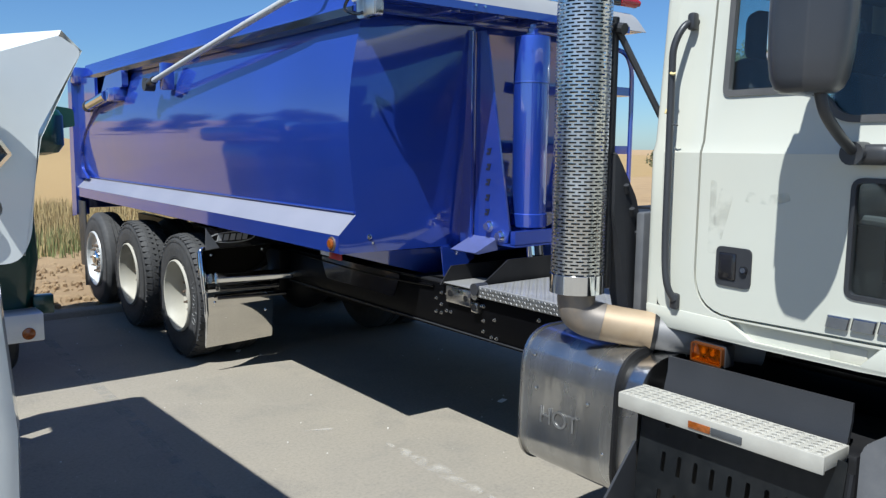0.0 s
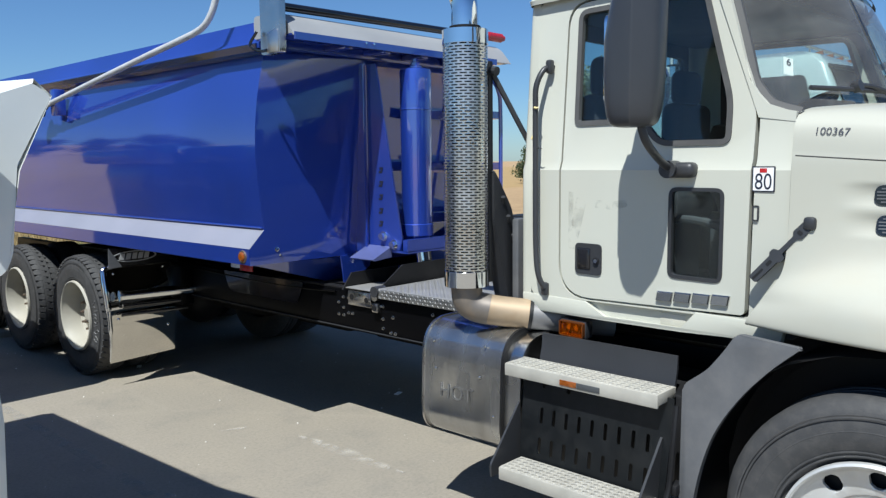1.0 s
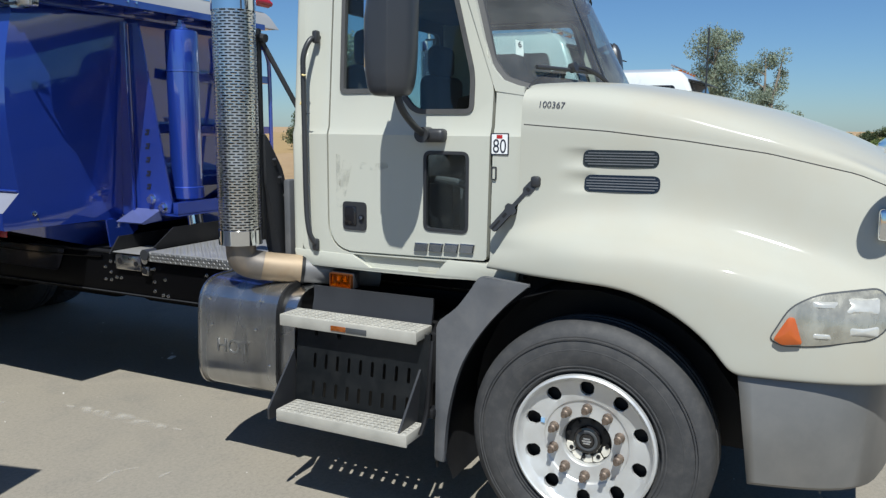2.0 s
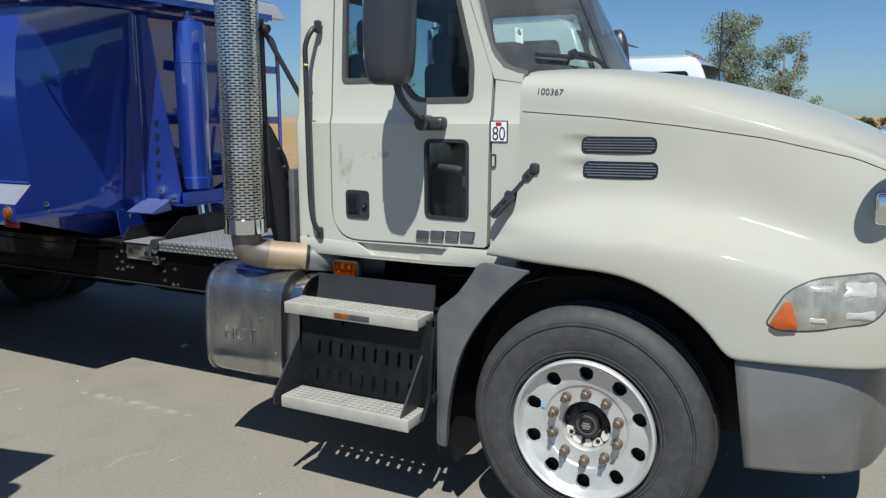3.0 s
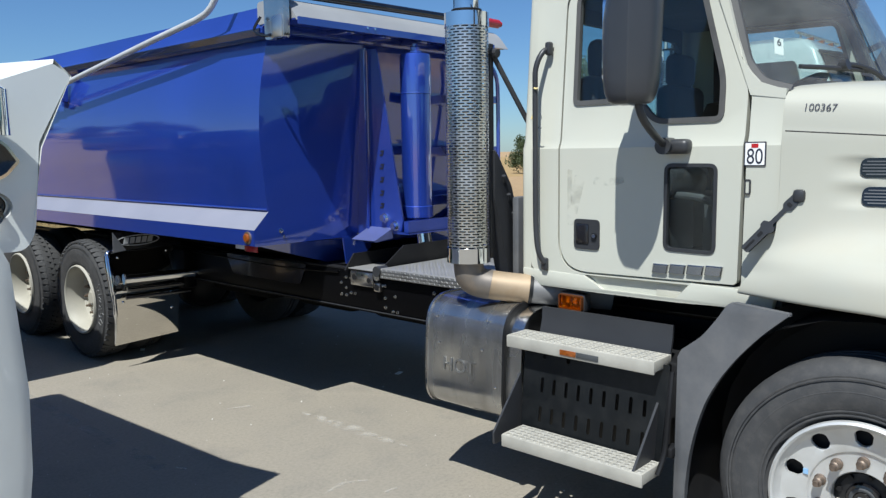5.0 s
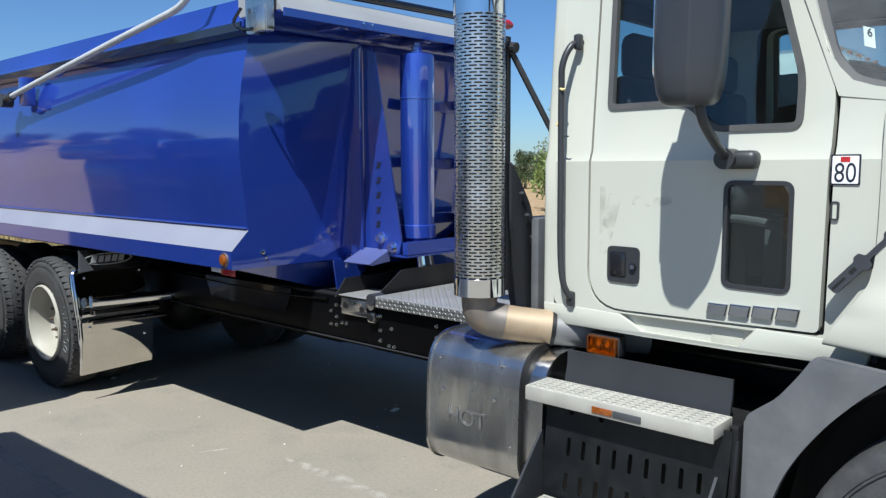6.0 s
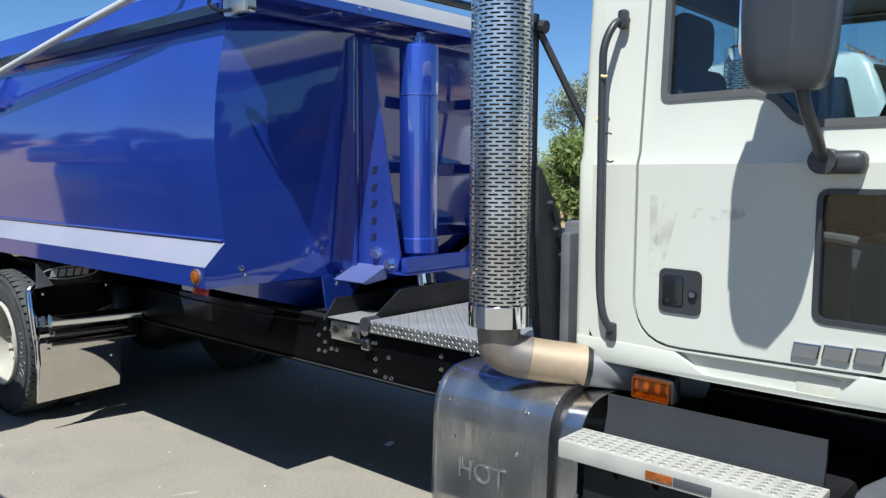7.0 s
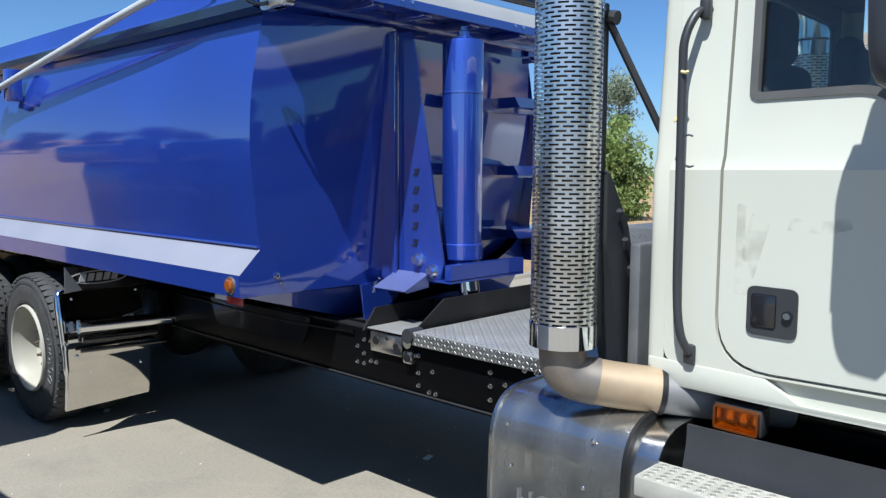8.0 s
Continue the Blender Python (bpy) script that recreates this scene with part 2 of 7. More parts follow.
def gnd_mat(name, base, second, third, s1, s2, bump, rough=0.9, crack=0.0):
    m = bpy.data.materials.new(name)
    m.use_nodes = True
    nt = m.node_tree
    n, l = nt.nodes, nt.links
    b = n["Principled BSDF"]
    b.inputs["Roughness"].default_value = rough
    b.inputs["Specular IOR Level"].default_value = 0.12
    tc = n.new("ShaderNodeTexCoord")
    def nz(scale, detail=6, rgh=0.6):
        t = n.new("ShaderNodeTexNoise")
        t.inputs["Scale"].default_value = scale
        t.inputs["Detail"].default_value = detail
        t.inputs["Roughness"].default_value = rgh
        l.new(tc.outputs["Object"], t.inputs["Vector"])
        return t
    a, c, g, e = nz(s1), nz(s2), nz(160, 3, 0.7), nz(48, 4, 0.75)
    def mix(fac, lo, hi, ca, cb, amount=1.0):
        r = n.new("ShaderNodeMapRange")
        r.inputs[1].default_value, r.inputs[2].default_value, r.inputs[4].default_value = lo, hi, amount
        l.new(fac, r.inputs[0])
        x = n.new("ShaderNodeMix")
        x.data_type = "RGBA"
        l.new(r.outputs[0], x.inputs[0])
        for k, v in ((6, ca), (7, cb)):
            if isinstance(v, tuple):
                x.inputs[k].default_value = (*v, 1)
            else:
                l.new(v, x.inputs[k])
        return x.outputs[2]
    col = mix(a.outputs[0], 0.35, 0.65, base, second)
    col = mix(c.outputs[0], 0.52, 0.72, col, third, 0.7)
    col = mix(g.outputs[0], 0.35, 0.7, col, tuple(v * 1.6 for v in base), 0.34)
    col = mix(e.outputs[0], 0.50, 0.72, col, tuple(v * 1.5 for v in base), 0.36)
    col = mix(e.outputs[0], 0.50, 0.28, col, tuple(v * 0.55 for v in base), 0.38)
    if crack:
        v = n.new("ShaderNodeTexVoronoi")
        v.feature = "DISTANCE_TO_EDGE"
        v.inputs["Scale"].default_value = 0.33
        wob = nz(2.2, 5)
        ad = n.new("ShaderNodeMixRGB")
        ad.inputs[0].default_value = 0.12
        l.new(tc.outputs["Object"], ad.inputs[1])
        l.new(wob.outputs[1], ad.inputs[2])
        l.new(ad.outputs[0], v.inputs["Vector"])
        r = n.new("ShaderNodeMapRange")
        r.inputs[1].default_value, r.inputs[2].default_value = 0.0, 0.010
        r.inputs[3].default_value, r.inputs[4].default_value = crack, 0.0
        l.new(v.outputs["Distance"], r.inputs[0])
        x = n.new("ShaderNodeMix")
        x.data_type = "RGBA"
        l.new(r.outputs[0], x.inputs[0])
        l.new(col, x.inputs[6])
        x.inputs[7].default_value = (*[q * 1.9 for q in base], 1)
        col = x.outputs[2]
    l.new(col, b.inputs["Base Color"])
    bp = n.new("ShaderNodeBump")
    bp.inputs["Strength"].default_value = bump
    bp.inputs["Distance"].default_value = 0.02
    l.new(g.outputs[0], bp.inputs["Height"])
    l.new(bp.outputs[0], b.inputs["Normal"])
    return m


M_ASPHALT = gnd_mat("worn_asphalt", (0.228, 0.206, 0.170), (0.266, 0.236, 0.187), (0.186, 0.171, 0.146), 0.7, 2.6, 0.25, crack=0.06)
M_DIRT = gnd_mat("dry_dirt", (0.36, 0.25, 0.14), (0.28, 0.19, 0.11), (0.44, 0.33, 0.19), 0.9, 5.0, 0.9)
M_DRYGRASS = gnd_mat("dry_grass_hill", (0.33, 0.23, 0.11), (0.28, 0.19, 0.09), (0.23, 0.185, 0.09), 0.06, 0.5, 0.5)
M_STRAW = mat("straw", (0.38, 0.29, 0.13), 0.8, vary=0.25, scale=3, per_object=0.2)
M_WEED = mat("weed_green", (0.17, 0.19, 0.07), 0.8, vary=0.3, scale=3)


def leaf_mat(name, col, vary):
    """Thin leaves that let part of the light through."""
    m = mat(name, col, 0.6, vary=vary, scale=0.7)
    n, l = m.node_tree.nodes, m.node_tree.links
    b, out = n["Principled BSDF"], n["Material Output"]
    t, x = n.new("ShaderNodeBsdfTranslucent"), n.new("ShaderNodeMixShader")
    x.inputs[0].default_value = 0.4
    l.new(b.inputs["Base Color"].links[0].from_socket, t.inputs[0])
    l.new(b.outputs[0], x.inputs[1])
    l.new(t.outputs[0], x.inputs[2])
    l.new(x.outputs[0], out.inputs[0])
    return m


M_LEAF = leaf_mat("eucalyptus_leaf", (0.27, 0.32, 0.235), 0.30)
M_LEAF3 = leaf_mat("dark_tree_leaf", (0.095, 0.125, 0.055), 0.35)
M_LEAF2 = leaf_mat("bright_shrub_leaf", (0.20, 0.26, 0.075), 0.35)
M_BARK = mat("bark", (0.22, 0.19, 0.15), 0.9, vary=0.3, scale=4, bump=0.4, bump_scale=20)


# ---------------------------------------------------------------- mesh tools
def thing(name, label, category, loc=(0, 0, 0), group=""):
    ob = new(name)
    ob.empty_display_size = 0.2
    ob.location = loc
    return tagged(ob, label, category, group)


def link(name, bm, material, parent=None, label="", sharp=35, smooth=True, recalc=True):
    if recalc:
        bmesh.ops.recalc_face_normals(bm, faces=bm.faces[:])
    me = bpy.data.meshes.new(name)
    bm.to_mesh(me)
    bm.free()
    me.materials.append(material)
    if smooth:
        me.polygons.foreach_set("use_smooth", [True] * len(me.polygons))
        me.set_sharp_from_angle(angle=radians(sharp))
    ob = new(name, me)
    if parent:
        ob.parent = parent
    return tagged(ob, label)


part = link


def share(ob, m, parent=None):
    """Another piece on the same mesh, at the pose m."""
    o = new(ob.name.split(".")[0], ob.data)
    o.parent = parent or ob.parent
    o.matrix_basis = m
    return o


def B():
    return bmesh.new()


def box(bm, x0, x1, y0, y1, z0, z1, bev=0.0, seg=2):
    t = bmesh.new()
    bmesh.ops.create_cube(t, size=1.0)
    for v in t.verts:
        v.co = Vector(((x0 + x1) / 2 + v.co.x * (x1 - x0), (y0 + y1) / 2 + v.co.y * (y1 - y0), (z0 + z1) / 2 + v.co.z * (z1 - z0)))
    if bev:
        bmesh.ops.bevel(t, geom=t.edges[:], offset=bev, segments=seg, profile=0.5, affect="EDGES")
    return join(bm, t)


def join(bm, t, m=None):
    idx = {}
    for v in t.verts:
        idx[v] = bm.verts.new(m @ v.co if m else v.co)
    for f in t.faces:
        try:
            bm.faces.new([idx[v] for v in f.verts])
        except ValueError:
            pass
    t.free()
    return bm


def frame_of(d):
    d = Vector(d).normalized()
    u = d.cross(Vector((0, 0, 1)))
    if u.length < 1e-3:
        u = Vector((1, 0, 0))
    u.normalize()
    return u, d.cross(u).normalized()


def cyl(bm, p0, p1, r0, r1=None, seg=24, cap=True):
    p0, p1 = Vector(p0), Vector(p1)
    r1 = r0 if r1 is None else r1
    u, w = frame_of(p1 - p0)
    a, b = [], []
    for i in range(seg):
        t = 2 * math.pi * i / seg
        o = u * math.cos(t) + w * math.sin(t)
        a.append(bm.verts.new(p0 + o * r0))
        b.append(bm.verts.new(p1 + o * r1))
    for i in range(seg):
        j = (i + 1) % seg
        bm.faces.new((a[i], a[j], b[j], b[i]))
    if cap:
        bm.faces.new(a[::-1])
        bm.faces.new(b)
    return bm


def smooth_path(pts, n=8):
    pts = [Vector(p) for p in pts]
    out = []
    for i in range(len(pts) - 1):
        p0, p1, p2, p3 = pts[max(i - 1, 0)], pts[i], pts[i + 1], pts[min(i + 2, len(pts) - 1)]
        for k in range(n):
            t = k / n
            out.append(0.5 * ((2 * p1) + (p2 - p0) * t + (2 * p0 - 5 * p1 + 4 * p2 - p3) * t * t + (3 * p1 - p0 - 3 * p2 + p3) * t ** 3))
    out.append(pts[-1])
    return out


def tube(bm, pts, r, seg=14, smooth=0, cap=True, radii=None):
    pts = smooth_path(pts, smooth) if smooth else [Vector(p) for p in pts]
    rings = []
    u = None
    for i, p in enumerate(pts):
        d = (pts[min(i + 1, len(pts) - 1)] - pts[max(i - 1, 0)]).normalized()
        if u is None:
            u, w = frame_of(d)
        else:
            u = (u - d * u.dot(d)).normalized()
            w = d.cross(u)
        rr = r if radii is None else radii[min(int(i * len(radii) / len(pts)), len(radii) - 1)]
        rings.append([bm.verts.new(p + (u * math.cos(2 * math.pi * k / seg) + w * math.sin(2 * math.pi * k / seg)) * rr) for k in range(seg)])
    for a, b in zip(rings, rings[1:]):
        for k in range(seg):
            j = (k + 1) % seg
            bm.faces.new((a[k], a[j], b[j], b[k]))
    if cap:
        bm.faces.new(rings[0][::-1])
        bm.faces.new(rings[-1])
    return bm


def revolve(bm, profile, centre, axis="x", seg=48, closed=False):
    """profile: (radius, along the axis)."""
    c = Vector(centre)
    rings = []
    for r, a in profile:
        ring = []
        for k in range(seg):
            t = 2 * math.pi * k / seg
            if axis == "x":
                v = Vector((a, r * math.cos(t), r * math.sin(t)))
            elif axis == "y":
                v = Vector((r * math.cos(t), a, r * math.sin(t)))
            else:
                v = Vector((r * math.cos(t), r * math.sin(t), a))
            ring.append(bm.verts.new(c + v))
        rings.append(ring)
    pairs = list(zip(rings, rings[1:])) + ([(rings[-1], rings[0])] if closed else [])
    for a, b in pairs:
        for k in range(seg):
            j = (k + 1) % seg
            bm.faces.new((a[k], a[j], b[j], b[k]))
    return bm


def loft(bm, rows, closed=False):
    vs = [[bm.verts.new(p) for p in row] for row in rows]
    for a, b in zip(vs, vs[1:]):
        n = len(a)
        for k in range(n if closed else n - 1):
            j = (k + 1) % n
            bm.faces.new((a[k], a[j], b[j], b[k]))
    return vs


def prism(bm, pts, place, a, b):
    """Extrudes a flat outline between a and b; place(u, v, w) gives the point."""
    lo = [bm.verts.new(place(u, v, a)) for u, v in pts]
    hi = [bm.verts.new(place(u, v, b)) for u, v in pts]
    n = len(pts)
    for k in range(n):
        j = (k + 1) % n
        bm.faces.new((lo[k], lo[j], hi[j], hi[k]))
    bm.faces.new(lo[::-1])
    bm.faces.new(hi)
    return bm


def X(u, v, w):
    return Vector((w, u, v))


def Y(u, v, w):
    return Vector((u, w, v))


def Z(u, v, w):
    return Vector((u, v, w))


def rounded(pts, r, n=5):
    """Outline with rounded corners; r: one radius or one for each corner."""
    out = []
    k = len(pts)
    for i in range(k):
        p, a, b = Vector(pts[i]), Vector(pts[i - 1]), Vector(pts[(i + 1) % k])
        rr = r[i] if isinstance(r, (list, tuple)) else r
        d0, d1 = (a - p), (b - p)
        rr = min(rr, d0.length * 0.49, d1.length * 0.49)
        s, e = p + d0.normalized() * rr, p + d1.normalized() * rr
        for q in range(n + 1):
            t = q / n
            out.append(tuple((1 - t) ** 2 * s + 2 * t * (1 - t) * p + t * t * e))
    return out


def rect(u0, u1, v0, v1, r=0.0, n=5):
    pts = [(u0, v0), (u1, v0), (u1, v1), (u0, v1)]
    return rounded(pts, r, n) if r else pts


def holed(outer, holes, place, thick, name, material, parent, label="", sharp=35, cuts=(), bend=None):
    """A sheet with openings and thickness; place(u, v) gives the outer face."""
    bm = B()
    for ring in (outer, *holes):
        vs = [bm.verts.new(place(u, v)) for u, v in ring]
        for k in range(len(vs)):
            bm.edges.new((vs[k], vs[(k + 1) % len(vs)]))
    bmesh.ops.triangle_fill(bm, use_beauty=True, use_dissolve=False, edges=bm.edges[:])
    for z in cuts:
        bmesh.ops.bisect_plane(bm, geom=bm.verts[:] + bm.edges[:] + bm.faces[:], plane_co=(0, 0, z), plane_no=(0, 0, 1))
    me_faces = bm.faces[:]
    ext = bmesh.ops.extrude_face_region(bm, geom=me_faces)
    for g in ext["geom"]:
        if isinstance(g, bmesh.types.BMVert):
            g.co = g.co + Vector(thick)
    if bend:
        for v in bm.verts:
            v.co = bend(v.co)
    return part(name, bm, material, parent, label, sharp)


def ring_strip(outer, inner, place, a, b):
    """A frame between two outlines of the same number of points, from depth a to b."""
    bm = B()
    o0 = [bm.verts.new(place(u, v, a)) for u, v in outer]
    i0 = [bm.verts.new(place(u, v, a)) for u, v in inner]
    o1 = [bm.verts.new(place(u, v, b)) for u, v in outer]
    i1 = [bm.verts.new(place(u, v, b)) for u, v in inner]
    n = len(outer)
    for k in range(n):
        j = (k + 1) % n
        for q in ((o0[k], o0[j], i0[j], i0[k]), (o1[k], i1[k], i1[j], o1[j]), (o0[k], o1[k], o1[j], o0[j]), (i0[k], i0[j], i1[j], i1[k])):
            bm.faces.new(q)
    return bm


def text_mesh(body, size, m, material, parent, name, extrude=0.001):
    cu = bpy.data.curves.new(name, "FONT")
    cu.body, cu.size, cu.extrude, cu.align_x, cu.align_y = body, size, extrude, "CENTER", "CENTER"
    tmp = bpy.data.objects.new(name, cu)
    scene.collection.objects.link(tmp)
    dg = bpy.context.evaluated_depsgraph_get()
    me = bpy.data.meshes.new_from_object(tmp.evaluated_get(dg))
    bpy.data.objects.remove(tmp)
    me.materials.clear()
    me.materials.append(material)
    ob = new(name, me)
    ob.parent = parent
    ob.matrix_basis = m
    return ob


# ---------------------------------------------------------------- ground
def sheet(name, x0, x1, y0, y1, z, nx, ny, material, label, rough=0.0, thick=0.0, height=None):
    bm = B()
    vs = []
    for j in range(ny + 1):
        row = []
        for i in range(nx + 1):
            x, y = x0 + (x1 - x0) * i / nx, y0 + (y1 - y0) * j / ny
            h = height(x, y) if height else 0.0
            row.append(bm.verts.new((x, y, z + h + (noise.noise(Vector((x * 1.7, y * 1.7, 0))) * rough if rough else 0))))
        vs.append(row)
    for j in range(ny):
        for i in range(nx):
            bm.faces.new((vs[j][i], vs[j][i + 1], vs[j + 1][i + 1], vs[j + 1][i]))
    if thick:
        ring = vs[0][:] + [r[-1] for r in vs[1:]] + vs[-1][-2::-1] + [r[0] for r in vs[-2:0:-1]]
        low = [bm.verts.new(v.co - Vector((0, 0, thick))) for v in ring]
        for k in range(len(ring)):
            q = (k + 1) % len(ring)
            bm.faces.new((ring[q], ring[k], low[k], low[q]))
    return tagged(link(name, bm, material, recalc=False), label, kind="structure")


def hill_height(x, y):
    d = max(0.0, y - 26 + 0.10 * x)
    return min(d * 0.10, 14) * min(max(1.0 - x / 26, 0.03), 1.0) * (0.85 + 0.3 * noise.noise(Vector((x * 0.012, y * 0.012, 3)))) - 0.06


sheet("ground", -1500, 1500, -1500, 1500, -0.07, 4, 4, M_DIRT, "bare dry brown ground that reaches the horizon")
sheet("pavement", -30, 40, -40, 8.4, 0.0, 2, 2, M_ASPHALT, "worn grey asphalt lot with pale cracks and dusty patches", thick=0.09)
sheet("dirt_verge", -40, 30, 8.45, 14, -0.05, 220, 36, M_DIRT, "lumpy dry brown dirt along the edge of the asphalt", rough=0.06)
bm = B()
prism(bm, rounded([(8.12, -0.06), (8.42, -0.06), (8.37, 0.06), (8.18, 0.06)], 0.02, 3), X, -30, 40)
tagged(link("kerb", bm, M_ASPHALT), "low asphalt kerb along the edge of the lot", kind="structure")
sheet("backdrop_hill", -160, 160, 24, 300, -0.04, 60, 50, M_DRYGRASS, "distant hillside of dry golden grass", height=hill_height)

# ---------------------------------------------------------------- dump truck
truck = thing("dump_truck", "white dump truck with a glossy blue dump body on asphalt", "truck")


# wheels
def tyre_mesh(bm, c, r, width, face, seg=64, tread=True, rim_r=0.30):
    """face: x of the outer sidewall; the tyre reaches inwards by width."""
    prof = [(rim_r, 0.030), (rim_r + 0.03, 0.006), (rim_r + 0.09, 0.0), (r - 0.09, 0.002), (r - 0.045, 0.012), (r - 0.018, 0.03), (r - 0.004, 0.05)]
    mid = [(r, 0.075), (r, width / 2 - 0.03), (r - 0.012, width / 2 - 0.026), (r - 0.012, width / 2 - 0.014), (r, width / 2 - 0.01)]
    half = prof + mid
    full = [(a, face + b) for a, b in half] + [(a, face + width - b) for a, b in half[::-1]]
    revolve(bm, full, c, "x", seg, closed=True)
    for rr in (rim_r + 0.020, rim_r + 0.034, rim_r + 0.10, r - 0.066, r - 0.056):
        revolve(bm, [(rr, face + 0.001), (rr + 0.003, face), (rr + 0.004, face), (rr + 0.007, face + 0.001)], c, "x", seg)
    return bm


def lugged(bm, c, r, face, width, n=54):
    """Tread blocks of a drive tyre."""
    for k in range(n):
        a = 2 * math.pi * k / n
        for row, (o, w, sh) in enumerate(((0.012, 0.055, 0.0), (0.085, 0.05, 0.5), (0.15, 0.05, 0.0), (width - 0.067, 0.055, 0.5))):
            t = bmesh.new()
            bmesh.ops.create_cube(t, size=1.0)
            aa = a + sh * 2 * math.pi / n
            for v in t.verts:
                top = v.co.z > 0
                tang, rad = v.co.y * (0.040 if top else 0.044), r - 0.012 + (0.014 if top else 0.0) - (0.012 if row in (0, 3) and (v.co.x < 0) == (row == 0) else 0)
                ax = face + o + (v.co.x + 0.5) * w
                t2 = aa + tang / r + (v.co.x * 0.012) / r
                v.co = Vector((ax, rad * math.cos(t2), rad * math.sin(t2)))
            join(bm, t, Matrix.Translation(c))
    return bm


# Pale tone for the part of the hub that the sun reaches.
M_HUBLIT = mat("dried_dust", (0.62, 0.585, 0.50), 0.85, vary=0.12, scale=30)


def front_wheel(name, side):
    c = Vector((0, 0, 0))
    holder = truck
    bm = B()
    s = 1
    face = -1.165
    rim = [(0.297, face + 0.022), (0.295, face + 0.005), (0.287, face), (0.280, face + 0.006), (0.276, face + 0.022), (0.262, face + 0.040)]
    dish = [(0.200, face + 0.052), (0.178, face + 0.058), (0.172, face + 0.064), (0.165, face + 0.066), (0.106, face + 0.066), (0.102, face + 0.072), (0.102, face + 0.14)]
    seg = 120
    prof = rim + dish
    centre = Vector((0, 0, 0.51))
    rings = []
    for r, a in prof:
        rings.append([bm.verts.new(centre + Vector((a, r * math.cos(2 * math.pi * k / seg), r * math.sin(2 * math.pi * k / seg)))) for k in range(seg)])
    # the sloping web between rim and hub has ten round hand holes
    hole_r, hole_c = 0.031, 0.232
    for i in range(len(rings) - 1):
        if i == 5:
            continue
        for k in range(seg):
            j = (k + 1) % seg
            bm.faces.new((rings[i][k], rings[i][j], rings[i + 1][j], rings[i + 1][k]))
    def web_x(r):
        return face + 0.040 + (0.262 - r) / 0.062 * 0.012
    for h in range(10):
        k0 = h * 12
        a0 = 2 * math.pi * (k0 + 6) / seg
        outer = [rings[5][(k0 + q) % seg] for q in range(13)]
        inner = [rings[6][(k0 + q) % seg] for q in range(13)]
        loop = outer + inner[::-1]
        n = len(loop)
        hole, deep = [], []
        for v in loop:
            d = v.co - centre
            ang = math.atan2(d.z, d.y)
            rr = math.hypot(d.y, d.z)
            lx, ly = (ang - a0 + math.pi) % (2 * math.pi) - math.pi, rr - hole_c
            th = math.atan2(ly, lx * hole_c)
            r2 = hole_c + hole_r * math.sin(th)
            a2 = a0 + hole_r * math.cos(th) / hole_c
            hole.append(bm.verts.new(centre + Vector((web_x(r2) + 0.003, r2 * math.cos(a2), r2 * math.sin(a2)))))
            deep.append(bm.verts.new(centre + Vector((web_x(r2) + 0.02, r2 * math.cos(a2), r2 * math.sin(a2)))))
        for q in range(n):
            w = (q + 1) % n
            bm.faces.new((loop[q], loop[w], hole[w], hole[q]))
            bm.faces.new((hole[q], hole[w], deep[w], deep[q]))
    wheel = part(name, bm, M_WHEELALU, holder, "polished aluminium front wheel with ten hand holes", sharp=28)
    bm = B()
    revolve(bm, [(0.27, face + 0.10), (0.104, face + 0.10), (0.104, face + 0.12), (0.0, face + 0.12)], centre, "x", 40)
    revolve(bm, [(0.295, face + 0.03), (0.27, face + 0.11), (0.27, face + 0.25)], centre, "x", 40)
    part("brake_drum", bm, M_DARK, wheel)
    bm = tyre_mesh(B(), centre, 0.503, 0.285, face + 0.012, rim_r=0.292)
    part("tyre", bm, M_RUBBER, wheel, "black ribbed steer tyre with dusty sidewall")
    bm = B()
    revolve(bm, [(0.103, face + 0.112), (0.092, face + 0.110), (0.086, face + 0.104), (0.060, face + 0.100), (0.0, face + 0.100)], centre, "x", 40)
    part("hub_flange", bm, mat("dusty_hub_metal", (0.010, 0.010, 0.011), 0.5, 0.0, vary=0.15, scale=20), wheel, "black hub flange")
    # Pale wedges draw the sunlit lower part of the hub on a blackened flange.
    for a0 in (196, 228, 258, 288, 318):
        bm = B()
        sector = [(r_ * math.cos(radians(a0 + d_)), centre.z + r_ * math.sin(radians(a0 + d_))) for r_, d_ in ((0.064, 4), (0.074, -2), (0.097, 0), (0.100, 10), (0.099, 20), (0.092, 27), (0.072, 23))]
        prism(bm, sector, X, face + 0.094, face + 0.106)
        part("dust_crust", bm, M_HUBLIT, wheel, "pale sector painted as the sunlit part of the hub")
    bm = B()
    revolve(bm, [(0.058, face + 0.12), (0.058, face + 0.084), (0.054, face + 0.078), (0.046, face + 0.076), (0.043, face + 0.080), (0.030, face + 0.080), (0.028, face + 0.074), (0.0, face + 0.072)], centre, "x", 40)
    cap = part("hub_cap", bm, M_BLACK, wheel, "black oil hub cap")
    bm = B()
    revolve(bm, [(0.045, face + 0.0755), (0.040, face + 0.073), (0.032, face + 0.075)], centre, "x", 40)
    part("cap_ring", bm, M_TRIM, cap)
    for dz, w in ((0.010, 0.014), (0.0, 0.019), (-0.010, 0.014)):
        bm = B()
        box(bm, face + 0.0685, face + 0.0715, centre.y - w, centre.y + w, centre.z + dz - 0.0032, centre.z + dz + 0.0032, 0.001)
        part("cap_bar", bm, M_ALU, cap)
    for k in range(8):
        a = 2 * math.pi * (k + 0.25) / 8
        bm = B()
        p = centre + Vector((face + 0.106, 0.082 * math.cos(a), 0.079 * math.sin(a)))
        cyl(bm, p, p - Vector((0.016, 0, 0)), 0.009, seg=8)
